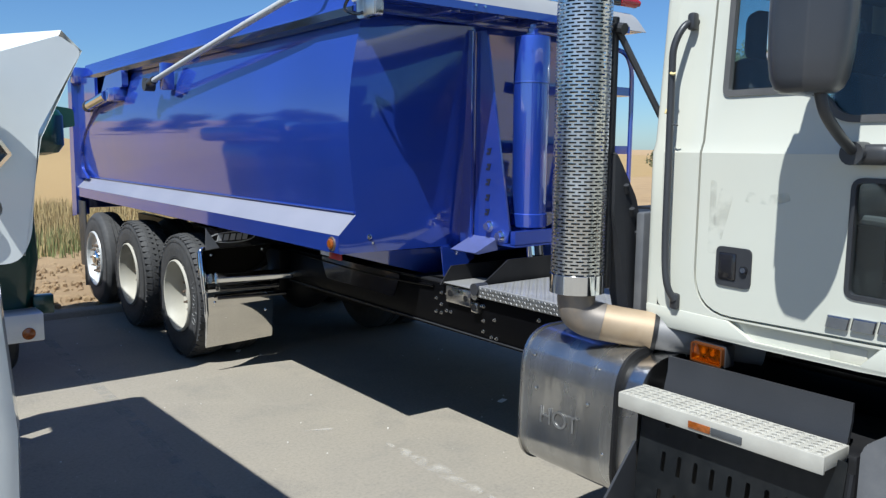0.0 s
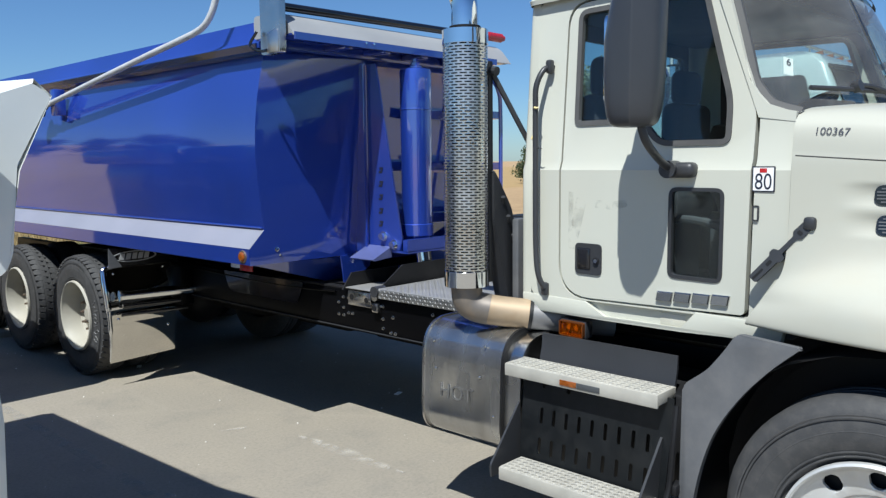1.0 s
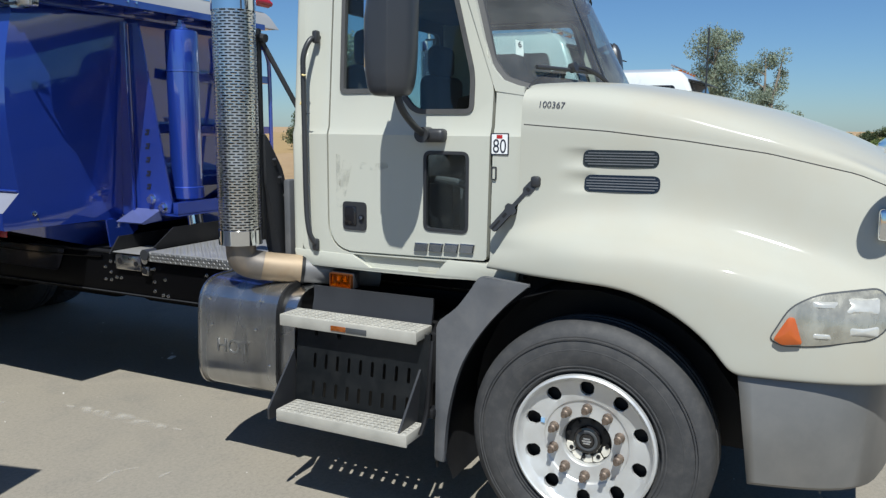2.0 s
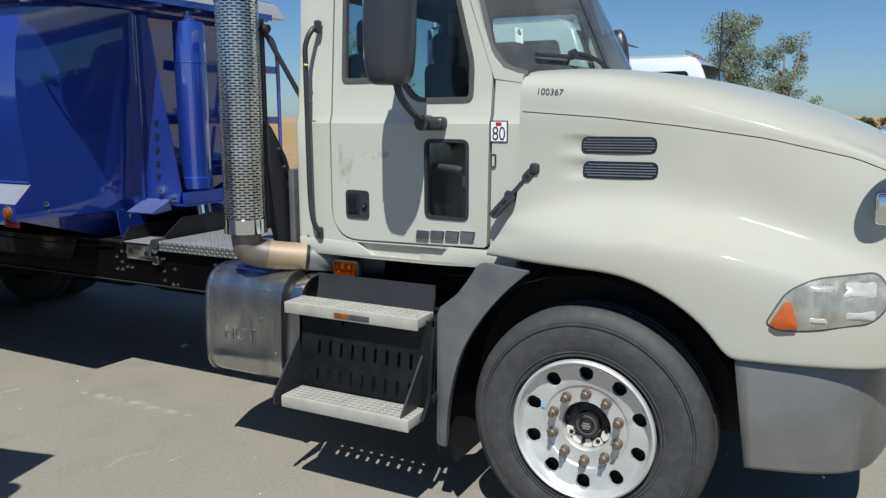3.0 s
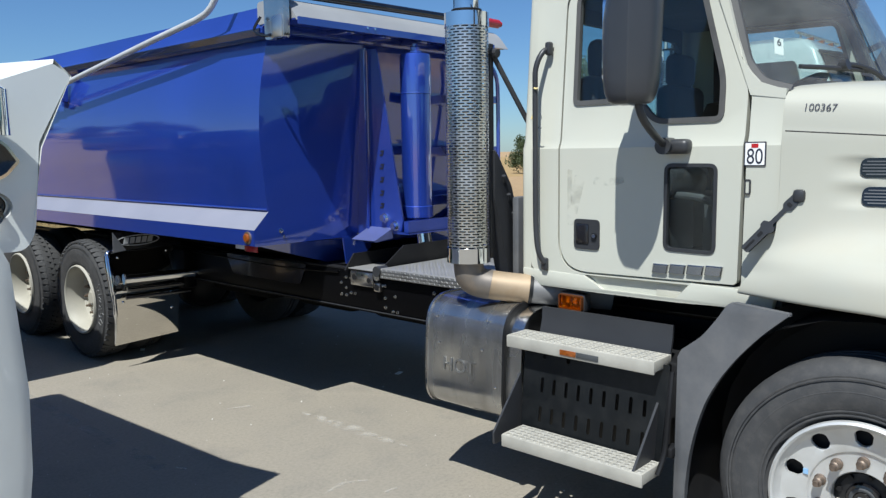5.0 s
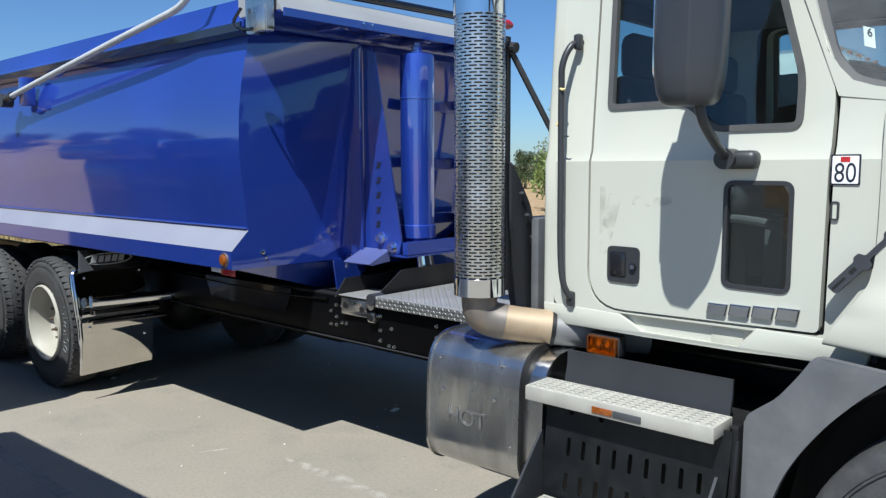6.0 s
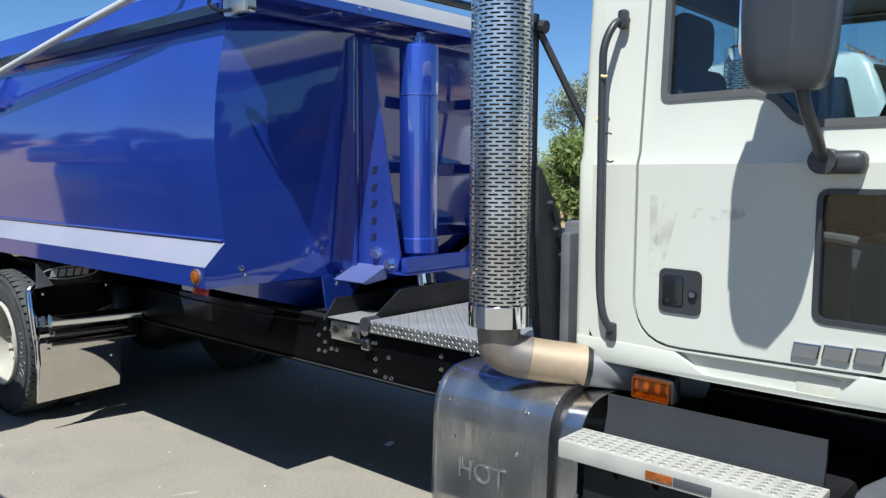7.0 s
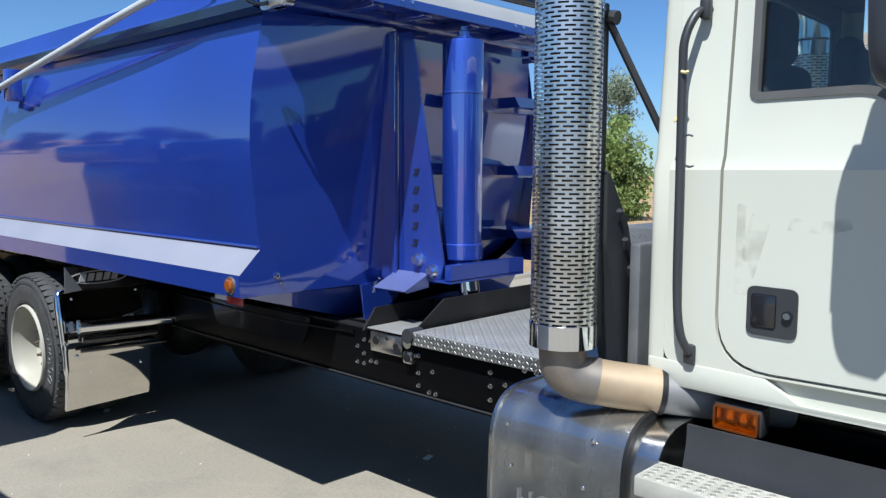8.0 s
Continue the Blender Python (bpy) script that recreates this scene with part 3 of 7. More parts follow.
        part("cap_bolt", bm, M_DARK, wheel)
    nut = None
    for k in range(10):
        a = 2 * math.pi * (k + 0.5) / 10 + math.pi / 2 + math.pi / 10
        p = centre + Vector((0, 0.143 * math.cos(a), 0.143 * math.sin(a)))
        if nut is None:
            bm = B()
            revolve(bm, [(0.021, face + 0.068), (0.021, face + 0.060), (0.0165, face + 0.058), (0.0165, face + 0.030), (0.013, face + 0.027), (0.010, face + 0.026), (0.010, face + 0.008), (0.0, face + 0.008)], (0, 0, 0), "x", 12)
            nut = part("lug_nut", bm, M_RUST, wheel)
            nut.matrix_basis = Matrix.Translation(p)
        else:
            share(nut, Matrix.Translation(p), wheel)
    bm = B()
    prism(bm, rect(0.173, 0.190, 0.567, 0.586), X, web_x(0.20) - 0.0035, web_x(0.20) - 0.001)
    part("valve_sticker", bm, mat("sticker_blue", (0.25, 0.42, 0.62), 0.5), wheel)
    return wheel


fw = front_wheel("front_wheel", -1)
mirror_pose = Matrix.Rotation(math.pi, 4, "Z")
far = copy_thing(fw, mirror_pose)


def rear_wheel(y, polished=False):
    c = Vector((0, y, 0.51))
    face = -1.19
    m = M_WHEELALU if polished else M_CREAM
    depth = 0.165 if not polished else 0.06
    bm = B()
    revolve(bm, [(0.300, face + 0.02), (0.296, face + 0.004), (0.288, face), (0.281, face + 0.006), (0.277, face + 0.03), (0.268, face + 0.05),
                 (0.262, face + depth - 0.01), (0.235, face + depth + 0.012), (0.20, face + depth + 0.004), (0.175, face + depth - 0.004),
                 (0.10, face + depth - 0.004), (0.095, face + depth + 0.03)], c, "x", 56)
    w = part("rear_wheel", bm, m, truck, "polished aluminium tag axle wheel" if polished else "cream painted steel disc rear wheel")
    bm = tyre_mesh(B(), c, 0.512 if not polished else 0.50, 0.275, face + 0.012, rim_r=0.293)
    if not polished:
        lugged(bm, c, 0.512, face + 0.012, 0.275)
    part("tyre", bm, M_RUBBER, w, "black lugged drive tyre" if not polished else "black ribbed tag axle tyre", sharp=25)
    bm = B()
    revolve(bm, [(0.09, face + depth), (0.09, face + depth - 0.03), (0.075, face + depth - 0.045), (0.055, face + depth - 0.05), (0.05, face + depth - 0.06), (0.0, face + depth - 0.06)], c, "x", 28)
    part("axle_hub", bm, M_CREAM if not polished else M_CHROME, w)
    nut = None
    for k in range(10):
        a = 2 * math.pi * k / 10
        p = c + Vector((0, 0.143 * math.cos(a), 0.143 * math.sin(a)))
        if nut is None:
            bm = B()
            revolve(bm, [(0.019, face + depth), (0.016, face + depth - 0.03), (0.010, face + depth - 0.034), (0.010, face + depth - 0.055), (0, face + depth - 0.055)], (0, 0, 0), "x", 10)
            nut = part("lug_nut", bm, M_RUST, w)
            nut.matrix_basis = Matrix.Translation(p)
        else:
            share(nut, Matrix.Translation(p), w)
    if not polished:
        bm = tyre_mesh(B(), c, 0.512, 0.275, face + 0.33, 40, rim_r=0.293)
        revolve(bm, [(0.29, face + 0.34), (0.27, face + 0.45), (0.0, face + 0.45)], c, "x", 30)
        part("inner_tyre", bm, M_RUBBER, w)
    copy_thing(w, Matrix.Translation((0, 2 * y, 0)) @ Matrix.Rotation(math.pi, 4, "Z"))
    return w


first_drive = rear_wheel(6.10)
rear_wheel(7.45)
rnd = random.Random(12)
chalked = [o for o in first_drive.children if o.name.startswith("tyre")][0]
M_CHALK = mat("chalk", (0.20, 0.20, 0.195), 0.9, vary=0.3, scale=60)
for k in range(11):
    a0, rr = radians(158 + 4.6 * k), 0.405 + rnd.uniform(-0.02, 0.02)
    bm = B()
    tube(bm, [(-1.1788, 6.10 + (rr + dr) * math.cos(a0 + da), 0.51 + (rr + dr) * math.sin(a0 + da)) for dr, da in ((-0.026, rnd.uniform(-0.02, 0.02)), (0.0, rnd.uniform(-0.03, 0.03)), (0.026, rnd.uniform(-0.03, 0.03)))], 0.0024, 6, smooth=3)
    part("chalk_stroke", bm, M_CHALK, chalked)
rear_wheel(8.72, True)

# chassis
bm = B()
for s in (-1, 1):
    x0, x1 = sorted((s * 0.56, s * 0.48))
    box(bm, x0, x1, -1.0, 9.2, 0.695, 0.95, 0.008)
    box(bm, x0 - 0.006, x1 + 0.006, -1.0, 9.2, 0.688, 0.698, 0.003)
for yy in (0.4, 1.6, 2.6, 3.6, 5.0, 6.7, 8.2):
    box(bm, -0.48, 0.48, yy - 0.06, yy + 0.06, 0.70, 0.9, 0.01)
frame_ob = part("chassis_frame", bm, M_FRAME, truck, "gloss black bolted chassis frame rails")
# Lighter strip draws the highlight along the rail's lower edge.
bm = B()
box(bm, -0.572, -0.560, 1.9, 5.3, 0.6985, 0.7035, 0.001)
part("frame_lip", bm, M_BLACKPL, frame_ob, "lower edge of the frame rail, highlight drawn as a lighter strip")
for yy in (0.0, 6.10, 7.45, 8.72):
    bm = B()
    cyl(bm, (-0.95, yy, 0.51), (0.95, yy, 0.51), 0.075, seg=20)
    if yy > 1:
        t = bmesh.new()
        bmesh.ops.create_uvsphere(t, u_segments=20, v_segments=12, radius=0.24)
        join(bm, t, Matrix.Translation((0, yy, 0.51)))
    part("axle", bm, M_DARK, truck)
bm = B()
cyl(bm, (0, 1.2, 0.62), (0, 6.1, 0.55), 0.06, seg=16)
box(bm, -0.25, 0.25, 0.3, 1.4, 0.45, 0.95, 0.05)
part("driveshaft", bm, M_DARK, truck)
# Unseen far-side box added to shut out light from that side.
bm = B()
box(bm, 0.60, 1.08, 2.75, 4.95, 0.36, 0.96, 0.05, 3)
for yy in (3.2, 4.4):
    box(bm, 0.58, 1.09, yy - 0.03, yy + 0.03, 0.35, 0.97, 0.01)
part("hydraulic_tank", bm, M_DARK, truck, "dark box added on the far frame rail to block light")
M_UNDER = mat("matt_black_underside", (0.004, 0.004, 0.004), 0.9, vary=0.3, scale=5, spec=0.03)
# Unseen blocks added to keep sky light off the ground below the truck.
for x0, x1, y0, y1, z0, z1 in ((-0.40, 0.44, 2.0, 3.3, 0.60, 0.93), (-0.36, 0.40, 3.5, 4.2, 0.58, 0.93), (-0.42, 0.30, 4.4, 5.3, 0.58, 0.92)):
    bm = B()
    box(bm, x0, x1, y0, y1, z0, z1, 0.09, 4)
    part("underbody_tank", bm, M_UNDER, truck, "matt black block added between the frame rails to deepen the shade")
bm = B()
prism(bm, rounded([(3.72, 0.955), (3.80, 0.80), (4.66, 0.80), (4.74, 0.955)], 0.03), X, -0.575, -0.562)
part("frame_bracket", bm, M_BLACK, frame_ob, "gloss black bolted bracket plate")
for yy in (5.55, 6.78, 8.0):
    bm = B()
    prism(bm, rounded([(yy - 0.16, 0.95), (yy - 0.08, 0.60), (yy + 0.08, 0.60), (yy + 0.16, 0.95)], 0.03), X, -0.60, -0.562)
    part("spring_hanger", bm, M_FRAME, frame_ob)
bm = B()
for s_ in (-1, 1):
    tube(bm, [(s_ * 0.50, 5.4, 0.70), (s_ * 0.52, 6.10, 0.60), (s_ * 0.52, 6.78, 0.72), (s_ * 0.52, 7.45, 0.60), (s_ * 0.50, 8.1, 0.70)], 0.055, 10, smooth=4)
part("leaf_spring", bm, M_DARK, truck, "black suspension springs over the drive axles")
bm = B()
for x, z, sag in ((-0.57, 0.93, 0.02), (-0.50, 0.97, 0.03)):
    tube(bm, [(x, 3.38, z), (x, 4.0, z - sag), (x, 4.7, z - sag * 0.5), (x, 5.3, z)], 0.008, 8, smooth=5)
part("air_hose", bm, M_FRAME, frame_ob, "black air hoses along the frame rail")
bolt = None
spots = [(3.31, 0.90), (3.31, 0.83), (3.26, 0.90), (3.26, 0.80), (3.31, 0.78), (3.22, 0.80), (2.93, 0.88), (2.93, 0.80), (2.93, 0.74), (2.86, 0.72), (2.82, 0.72), (2.84, 0.82),
         (2.50, 0.88), (2.50, 0.82), (2.50, 0.76), (2.42, 0.84), (2.42, 0.78), (2.41, 0.72), (2.36, 0.72), (2.32, 0.72), (2.32, 0.92), (2.26, 0.92), (2.20, 0.92), (3.36, 0.86), (3.36, 0.78), (3.92, 0.92), (3.98, 0.84), (4.10, 0.92), (4.16, 0.84), (4.36, 0.92), (4.42, 0.84), (4.54, 0.90)]
for yb, zb in spots:
    if bolt is None:
        bm = B()
        revolve(bm, [(0.011, 0), (0.011, -0.003), (0.008, -0.004), (0.007, -0.012), (0, -0.013)], (0, 0, 0), "x", 8)
        bolt = part("frame_bolt", bm, M_STEEL, frame_ob, "zinc bolt head")
        bolt.matrix_basis = Matrix.Translation((-0.56, yb, zb))
    else:
        share(bolt, Matrix.Translation((-0.56, yb, zb)), frame_ob)
bm = B()
box(bm, -0.585, -0.555, 3.02, 3.24, 0.86, 0.955, 0.006)
box(bm, -0.60, -0.555, 2.94, 3.0, 0.84, 0.90, 0.01)
cyl(bm, (-0.60, 2.97, 0.94), (-0.52, 2.97, 0.94), 0.028, seg=14)
hb = part("hinge_block", bm, M_STEEL, frame_ob, "scuffed steel hinge plate with bolt holes")
for xb, yb, zb, r in ((-0.5855, 3.20, 0.915, 0.020), (-0.5855, 3.06, 0.905, 0.017), (-0.5855, 3.12, 0.935, 0.008), (-0.601, 2.97, 0.87, 0.02)):
    bm = B()
    cyl(bm, (xb, yb, zb), (xb - 0.0025, yb, zb), r, seg=16)
    part("bolt_hole", bm, M_DARK, hb)
bm = B()
cyl(bm, (-0.615, 2.955, 0.975), (-0.53, 2.955, 0.975), 0.034, seg=18)
part("rubber_stop", bm, M_BLACKPL, hb, "black rubber stop at the deck corner")

# deck behind the cab
def diamond_plate(bm, x0, x1, y0, y1, z, pitch=0.045, normal="z", rise=0.0016):
    n = 0
    i = 0
    y = y0 + pitch / 2
    while y < y1:
        j = 0
        x = x0 + pitch / 2
        while x < x1:
            a = radians(45 if (i + j) % 2 else -45)
            ca, sa = math.cos(a), math.sin(a)
            L, W, H = pitch * 0.46, pitch * 0.17, rise
            def P(u, v, w):
                p = (x + u * ca - v * sa, y + u * sa + v * ca)
                return Vector((p[0], p[1], z + w)) if normal == "z" else Vector((z - w, p[1], p[0]))
            q = [bm.verts.new(P(*c)) for c in ((-L, 0, 0), (0, -W, 0), (L, 0, 0), (0, W, 0), (-L * 0.4, 0, H), (L * 0.4, 0, H))]
            for f in ((0, 1, 4), (1, 5, 4), (1, 2, 5), (2, 3, 5), (3, 4, 5), (3, 0, 4)):
                bm.faces.new([q[k] for k in f])
            x += pitch
            j += 1
        y += pitch
        i += 1
    return bm


M_DECK = mat("dusty_tread_plate", (0.38, 0.375, 0.36), 0.42, 0.5, vary=0.08, scale=5, dirt=(0.45, 0.43, 0.40), dirt_amount=0.5, dirt_scale=6)
bm = B()
box(bm, -0.60, 0.60, 1.72, 2.93, 0.985, 0.997, 0.003)
box(bm, -0.60, -0.590, 1.72, 2.93, 0.935, 0.990, 0.002)
deck = part("deck_plate", bm, M_DECK, truck, "aluminium diamond tread deck plate behind the cab")
bm = diamond_plate(B(), -0.595, 0.59, 1.74, 2.92, 0.997, 0.030)
tagged(part("tread_pattern", bm, M_ALU, deck, smooth=False), kind="stuff")
bm = B()
box(bm, -0.605, -0.5995, 1.72, 2.93, 0.936, 0.992, 0.002)
edge = part("deck_edge", bm, mat("worn_dark_edge", (0.24, 0.24, 0.235), 0.35, 0.8, vary=0.3, scale=9), deck, "folded tread plate edge of the deck")
bm = diamond_plate(B(), 0.934, 0.994, 1.73, 2.92, -0.605, 0.0205, "x", 0.0022)
tagged(part("tread_pattern", bm, M_DECK, edge, smooth=False), kind="stuff")
# Made-up box that stands in for dark hoses and plates beyond the deck.
bm = B()
box(bm, 0.60, 1.04, 2.64, 3.16, 0.95, 1.34, 0.03, 3)
part("oil_reservoir", bm, M_DARK, truck, "plain black box filling the dark gap at the far side of the deck")
bm = B()
prism(bm, [(-0.56, 0.99), (0.5, 0.99), (0.44, 1.12), (-0.36, 1.12)], Y, 2.955, 2.965)
prism(bm, [(-0.60, 0.955), (-0.1, 0.955), (-0.1, 1.06), (-0.52, 1.06)], Y, 3.27, 3.28)
box(bm, -0.56, 0.56, 2.95, 4.1, 0.95, 0.965, 0.004)
tread_end = B()
box(tread_end, -0.585, -0.30, 2.97, 3.262, 0.966, 0.972, 0.002)
part("deck_strip", tread_end, M_DECK, truck, "dusty bare metal strip beside the deck")
part("deck_guard", bm, M_DARK, truck, "black steel splash plate at the end of the deck")

# ---------------------------------------------------------------- dump body
FRONT = 3.50
# Blue-black colour for the shade below the top rail.
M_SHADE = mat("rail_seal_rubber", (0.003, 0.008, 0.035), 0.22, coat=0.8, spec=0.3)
SIDE = [(-1.030, 1.362), (-1.050, 1.55), (-1.068, 1.72), (-1.074, 1.87), (-1.066, 2.03), (-1.046, 2.18), (-1.015, 2.33), (-0.985, 2.455)]


def side_curve(n=24):
    p = smooth_path([(a, 0, b) for a, b in SIDE], 4)
    return [(v.x, v.z) for v in p]


prof = side_curve()
REAR = 9.50
bm = B()
inner = [(x + 0.012, z) for x, z in prof]
ring = prof + inner[::-1]
ys = [FRONT + (REAR - FRONT) * k / 12 for k in range(13)]
loft(bm, [[(x, y, z) for x, z in ring] for y in ys], closed=True)
dump = part("dump_body", bm, M_BLUE, truck, "glossy metallic blue dump body with curved sides", sharp=40)
bm = B()
loft(bm, [[(-x, y, z) for x, z in ring] for y in ys], closed=True)
part("side_wall", bm, M_BLUE, dump, sharp=40)
bm = B()
box(bm, -0.55, 0.55, FRONT + 0.1, REAR, 1.00, 1.06, 0.01)
for s in (-1, 1):
    loft(bm, [[(s * 1.02, y, 1.36), (s * 0.86, y, 1.24), (s * 0.6, y, 1.12), (s * 0.35, y, 1.03), (0, y, 1.0)] for y in (FRONT + 0.02, REAR - 0.02)])
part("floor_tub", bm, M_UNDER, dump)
# lower side rail: bright sloping ledge over a blue flange
for s in (-1, 1):
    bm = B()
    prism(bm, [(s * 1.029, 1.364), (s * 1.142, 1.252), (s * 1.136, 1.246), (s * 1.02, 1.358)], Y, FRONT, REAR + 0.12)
    part("ledge", bm, M_LILAC, dump, "pale lilac ledge strip along the body side, sky sheen in its colour")
    bm = B()
    prism(bm, [(s * 1.142, 1.250), (s * 1.142, 1.150), (s * 1.130, 1.145), (s * 1.10, 1.145), (s * 1.128, 1.16), (s * 1.128, 1.246)], Y, FRONT + 0.002, REAR + 0.12)
    part("lower_rail", bm, M_BLUE, dump)
    bm = B()
    tube(bm, [(s * 1.036, FRONT + 0.01, 1.375), (s * 1.036, REAR, 1.375)], 0.006, 8)
    part("weld_bead", bm, M_BLUE, dump)
    # top rail: an overhanging folded section
    bm = B()
    prism(bm, [(s * 0.985, 2.452), (s * 1.055, 2.470), (s * 1.055, 2.500), (s * 1.02, 2.53), (s * 0.99, 2.64), (s * 0.93, 2.64), (s * 0.93, 2.452)], Y, FRONT - 0.05, REAR)
    part("top_rail", bm, M_BLUE, dump)
    # Dark strip stands for the shade that the rail throws below it.
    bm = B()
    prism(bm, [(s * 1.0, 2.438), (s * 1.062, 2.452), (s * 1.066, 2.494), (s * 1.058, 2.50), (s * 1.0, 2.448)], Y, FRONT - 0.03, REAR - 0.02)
    part("rail_seal", bm, M_SHADE, dump, "blue-black strip drawing the shade under the top rail")

# front wall, hollow in the middle for the hoist
bm = B()
outline = [(x, z) for x, z in prof if z <= 2.45]
pts = [(-1.142, 1.148)] + [(-1.142, 1.25)] + outline + [(-0.985, 2.455)]
rows = []
for f in np.linspace(0, 1, 9):
    rows.append([(x + (-0.30 - x) * f, FRONT - 0.12 * f + 0.06 * f * (2.45 - z), z) for x, z in pts])
loft(bm, rows)
loft(bm, [[(rows[-1][k][0] + o, rows[-1][k][1], rows[-1][k][2]) for k in range(len(pts))] for o in (0, 0.02)])
part("front_wall", bm, M_BLUE, dump, "glossy blue front wall of the dump body", sharp=40)
bm = B()
prism(bm, [(-0.985, 2.505), (0.985, 2.505), (0.985, 2.53), (-0.985, 2.53)], Y, FRONT - 0.20, FRONT - 0.02)
prism(bm, [(-0.985, 2.44), (0.985, 2.44), (0.985, 2.505), (-0.985, 2.505)], Y, FRONT - 0.02, FRONT + 0.02)
prism(bm, [(-0.30, 0.93), (0.98, 0.93), (1.14, 1.15), (1.03, 1.36), (1.07, 1.87), (0.985, 2.45), (-0.30, 2.45)], lambda u, v, w: Vector((u, w + 0.10 * (2.45 - v), v)), FRONT - 0.01, FRONT + 0.02)
part("front_wall_centre", bm, M_BLUE, dump)
bm = B()
q = [bm.verts.new(p) for p in ((-1.12, FRONT + 0.004, 1.150), (-0.455, FRONT - 0.045, 1.143), (-0.27, FRONT + 0.16, 0.910), (-0.9, FRONT + 0.3, 1.12), (-0.2, FRONT + 0.3, 0.93))]
for f in ((0, 1, 2), (0, 2, 4, 3)):
    bm.faces.new([q[k] for k in f])
part("lower_apron", bm, M_BLUE, dump, "blue underside of the dump body's front edge")
bm = B()
prism(bm, [(-0.46, 1.145), (-0.20, 1.170), (-0.20, 1.06), (-0.40, 0.940), (-0.432, 0.940)], Y, FRONT - 0.052, FRONT - 0.040)
part("apron_plate", bm, M_BLUE, dump)
bm = B()
for s in (-1,):
    prism(bm, [(3.345, 2.42), (3.255, 2.42), (3.03, 1.27), (3.05, 1.20), (3.345, 1.17)], X, s * 0.285 - 0.006, s * 0.285 + 0.006)
gus = part("hoist_gusset", bm, M_BLUE, dump, "tall triangular blue gusset plate")
bm = B()
prism(bm, [(3.345, 2.43), (3.40, 2.43), (3.47, 1.17), (3.345, 1.17)], X, -0.315, -0.300)
tube(bm, [(-0.318, 3.345, 2.42), (-0.318, 3.345, 1.175)], 0.007, 8)
part("wall_return", bm, M_BLUE, gus, "folded blue edge of the front wall")
for k, zz in enumerate((1.724, 1.634, 1.545, 1.454, 1.368)):
    bm = B()
    yc = 3.218 + 0.002 * k
    prism(bm, [(yc + 0.022, zz - 0.019), (yc - 0.010, zz - 0.019), (yc - 0.022, zz + 0.019), (yc + 0.010, zz + 0.019), (yc + 0.014, zz + 0.006), (yc - 0.002, zz + 0.004), (yc + 0.001, zz - 0.006), (yc + 0.019, zz - 0.005)], X, -0.2945, -0.290)
    part("cut_out", bm, M_INK, gus)
# Foot in lightened blue: the sky and sun it reflects are in the colour.
bm = B()
prism(bm, [(-0.46, 1.145), (-0.29, 1.220), (-0.29, 1.150), (-0.44, 1.135)], Y, 3.13, 3.36)
part("gusset_foot", bm, mat("bleached_blue", (0.105, 0.125, 0.29), 0.35, 0.2, 0.6), dump, "sloping foot of the gusset, paled for its sky sheen")
bm = B()
prism(bm, [(-0.29, 1.19), (0.29, 1.19), (0.29, 1.27), (-0.29, 1.27)], Y, 2.98, 3.02)
prism(bm, [(-0.29, 1.18), (0.29, 1.18), (0.29, 1.195), (-0.29, 1.195)], Y, 2.98, 3.40)
part("hoist_bracket", bm, M_BLUE, dump, "blue hoist mounting bracket")
bm = B()
for yy, zz in ((3.20, 1.285), (3.10, 1.235)):
    cyl(bm, (-0.285, yy, zz), (-0.325, yy, zz), 0.024, seg=6)
    cyl(bm, (-0.285, yy, zz), (-0.298, yy, zz), 0.034, seg=16)
part("bracket_bolt", bm, M_CHROME, dump, "zinc plated bracket bolts")
# hoist cylinder
bm = B()
c = (-0.045, 3.13, 0)
revolve(bm, [(0.0, 2.395), (0.082, 2.395), (0.103, 2.387), (0.106, 2.37), (0.106, 2.13), (0.108, 2.128), (0.108, 2.122), (0.105, 2.12), (0.102, 1.36), (0.110, 1.355), (0.110, 1.28), (0.088, 1.275), (0.088, 1.18), (0, 1.18)], c, "z", 48)
hoist = part("hoist_cylinder", bm, M_BLUE, dump, "blue telescopic hoist cylinder")
bm = B()
revolve(bm, [(0.045, 2.39), (0.045, 2.41), (0.032, 2.415), (0.032, 2.435), (0.02, 2.44), (0.02, 2.46), (0, 2.462)], c, "z", 6)
part("cylinder_cap", bm, M_BLUE, hoist)
bm = B()
cyl(bm, (-0.02, 3.08, 0.99), (-0.02, 3.11, 1.19), 0.055, seg=20)
part("lower_pin", bm, M_CHROME, hoist)
# far half of the front wall: ribs and ladder
for k, zz in enumerate((1.36, 1.73, 2.12)):
    bm = B()
    prism(bm, [(0.20, zz - 0.035), (0.92, zz - 0.035), (0.92, zz + 0.035), (0.20, zz + 0.035)], Y, FRONT - 0.10, FRONT - 0.01)
    prism(bm, [(0.55, zz - 0.02), (1.0, zz - 0.02), (1.0, zz + 0.035), (0.50, zz + 0.035)], Y, FRONT - 0.28, FRONT - 0.10)
    part("ladder_step", bm, M_BLUE, dump, "blue ladder step bracket")
bm = B()
tube(bm, [(0.80, FRONT - 0.10, 2.40), (0.88, FRONT - 0.24, 2.40), (0.95, FRONT - 0.28, 2.32), (0.98, FRONT - 0.28, 2.1), (0.98, FRONT - 0.28, 1.2)], 0.016, 10, smooth=6)
part("ladder_rail", bm, M_BLUE, dump)
# tarp housing and roller over the front wall, reaching out over the deck
bm = B()
pr = rounded([(3.10, 2.505), (3.112, 2.505), (3.125, 2.52), (3.50, 2.52), (3.50, 2.655), (3.225, 2.655)], [0.004, 0.004, 0.01, 0.02, 0.03, 0.09])
prism(bm, pr, X, -1.05, 0.96)
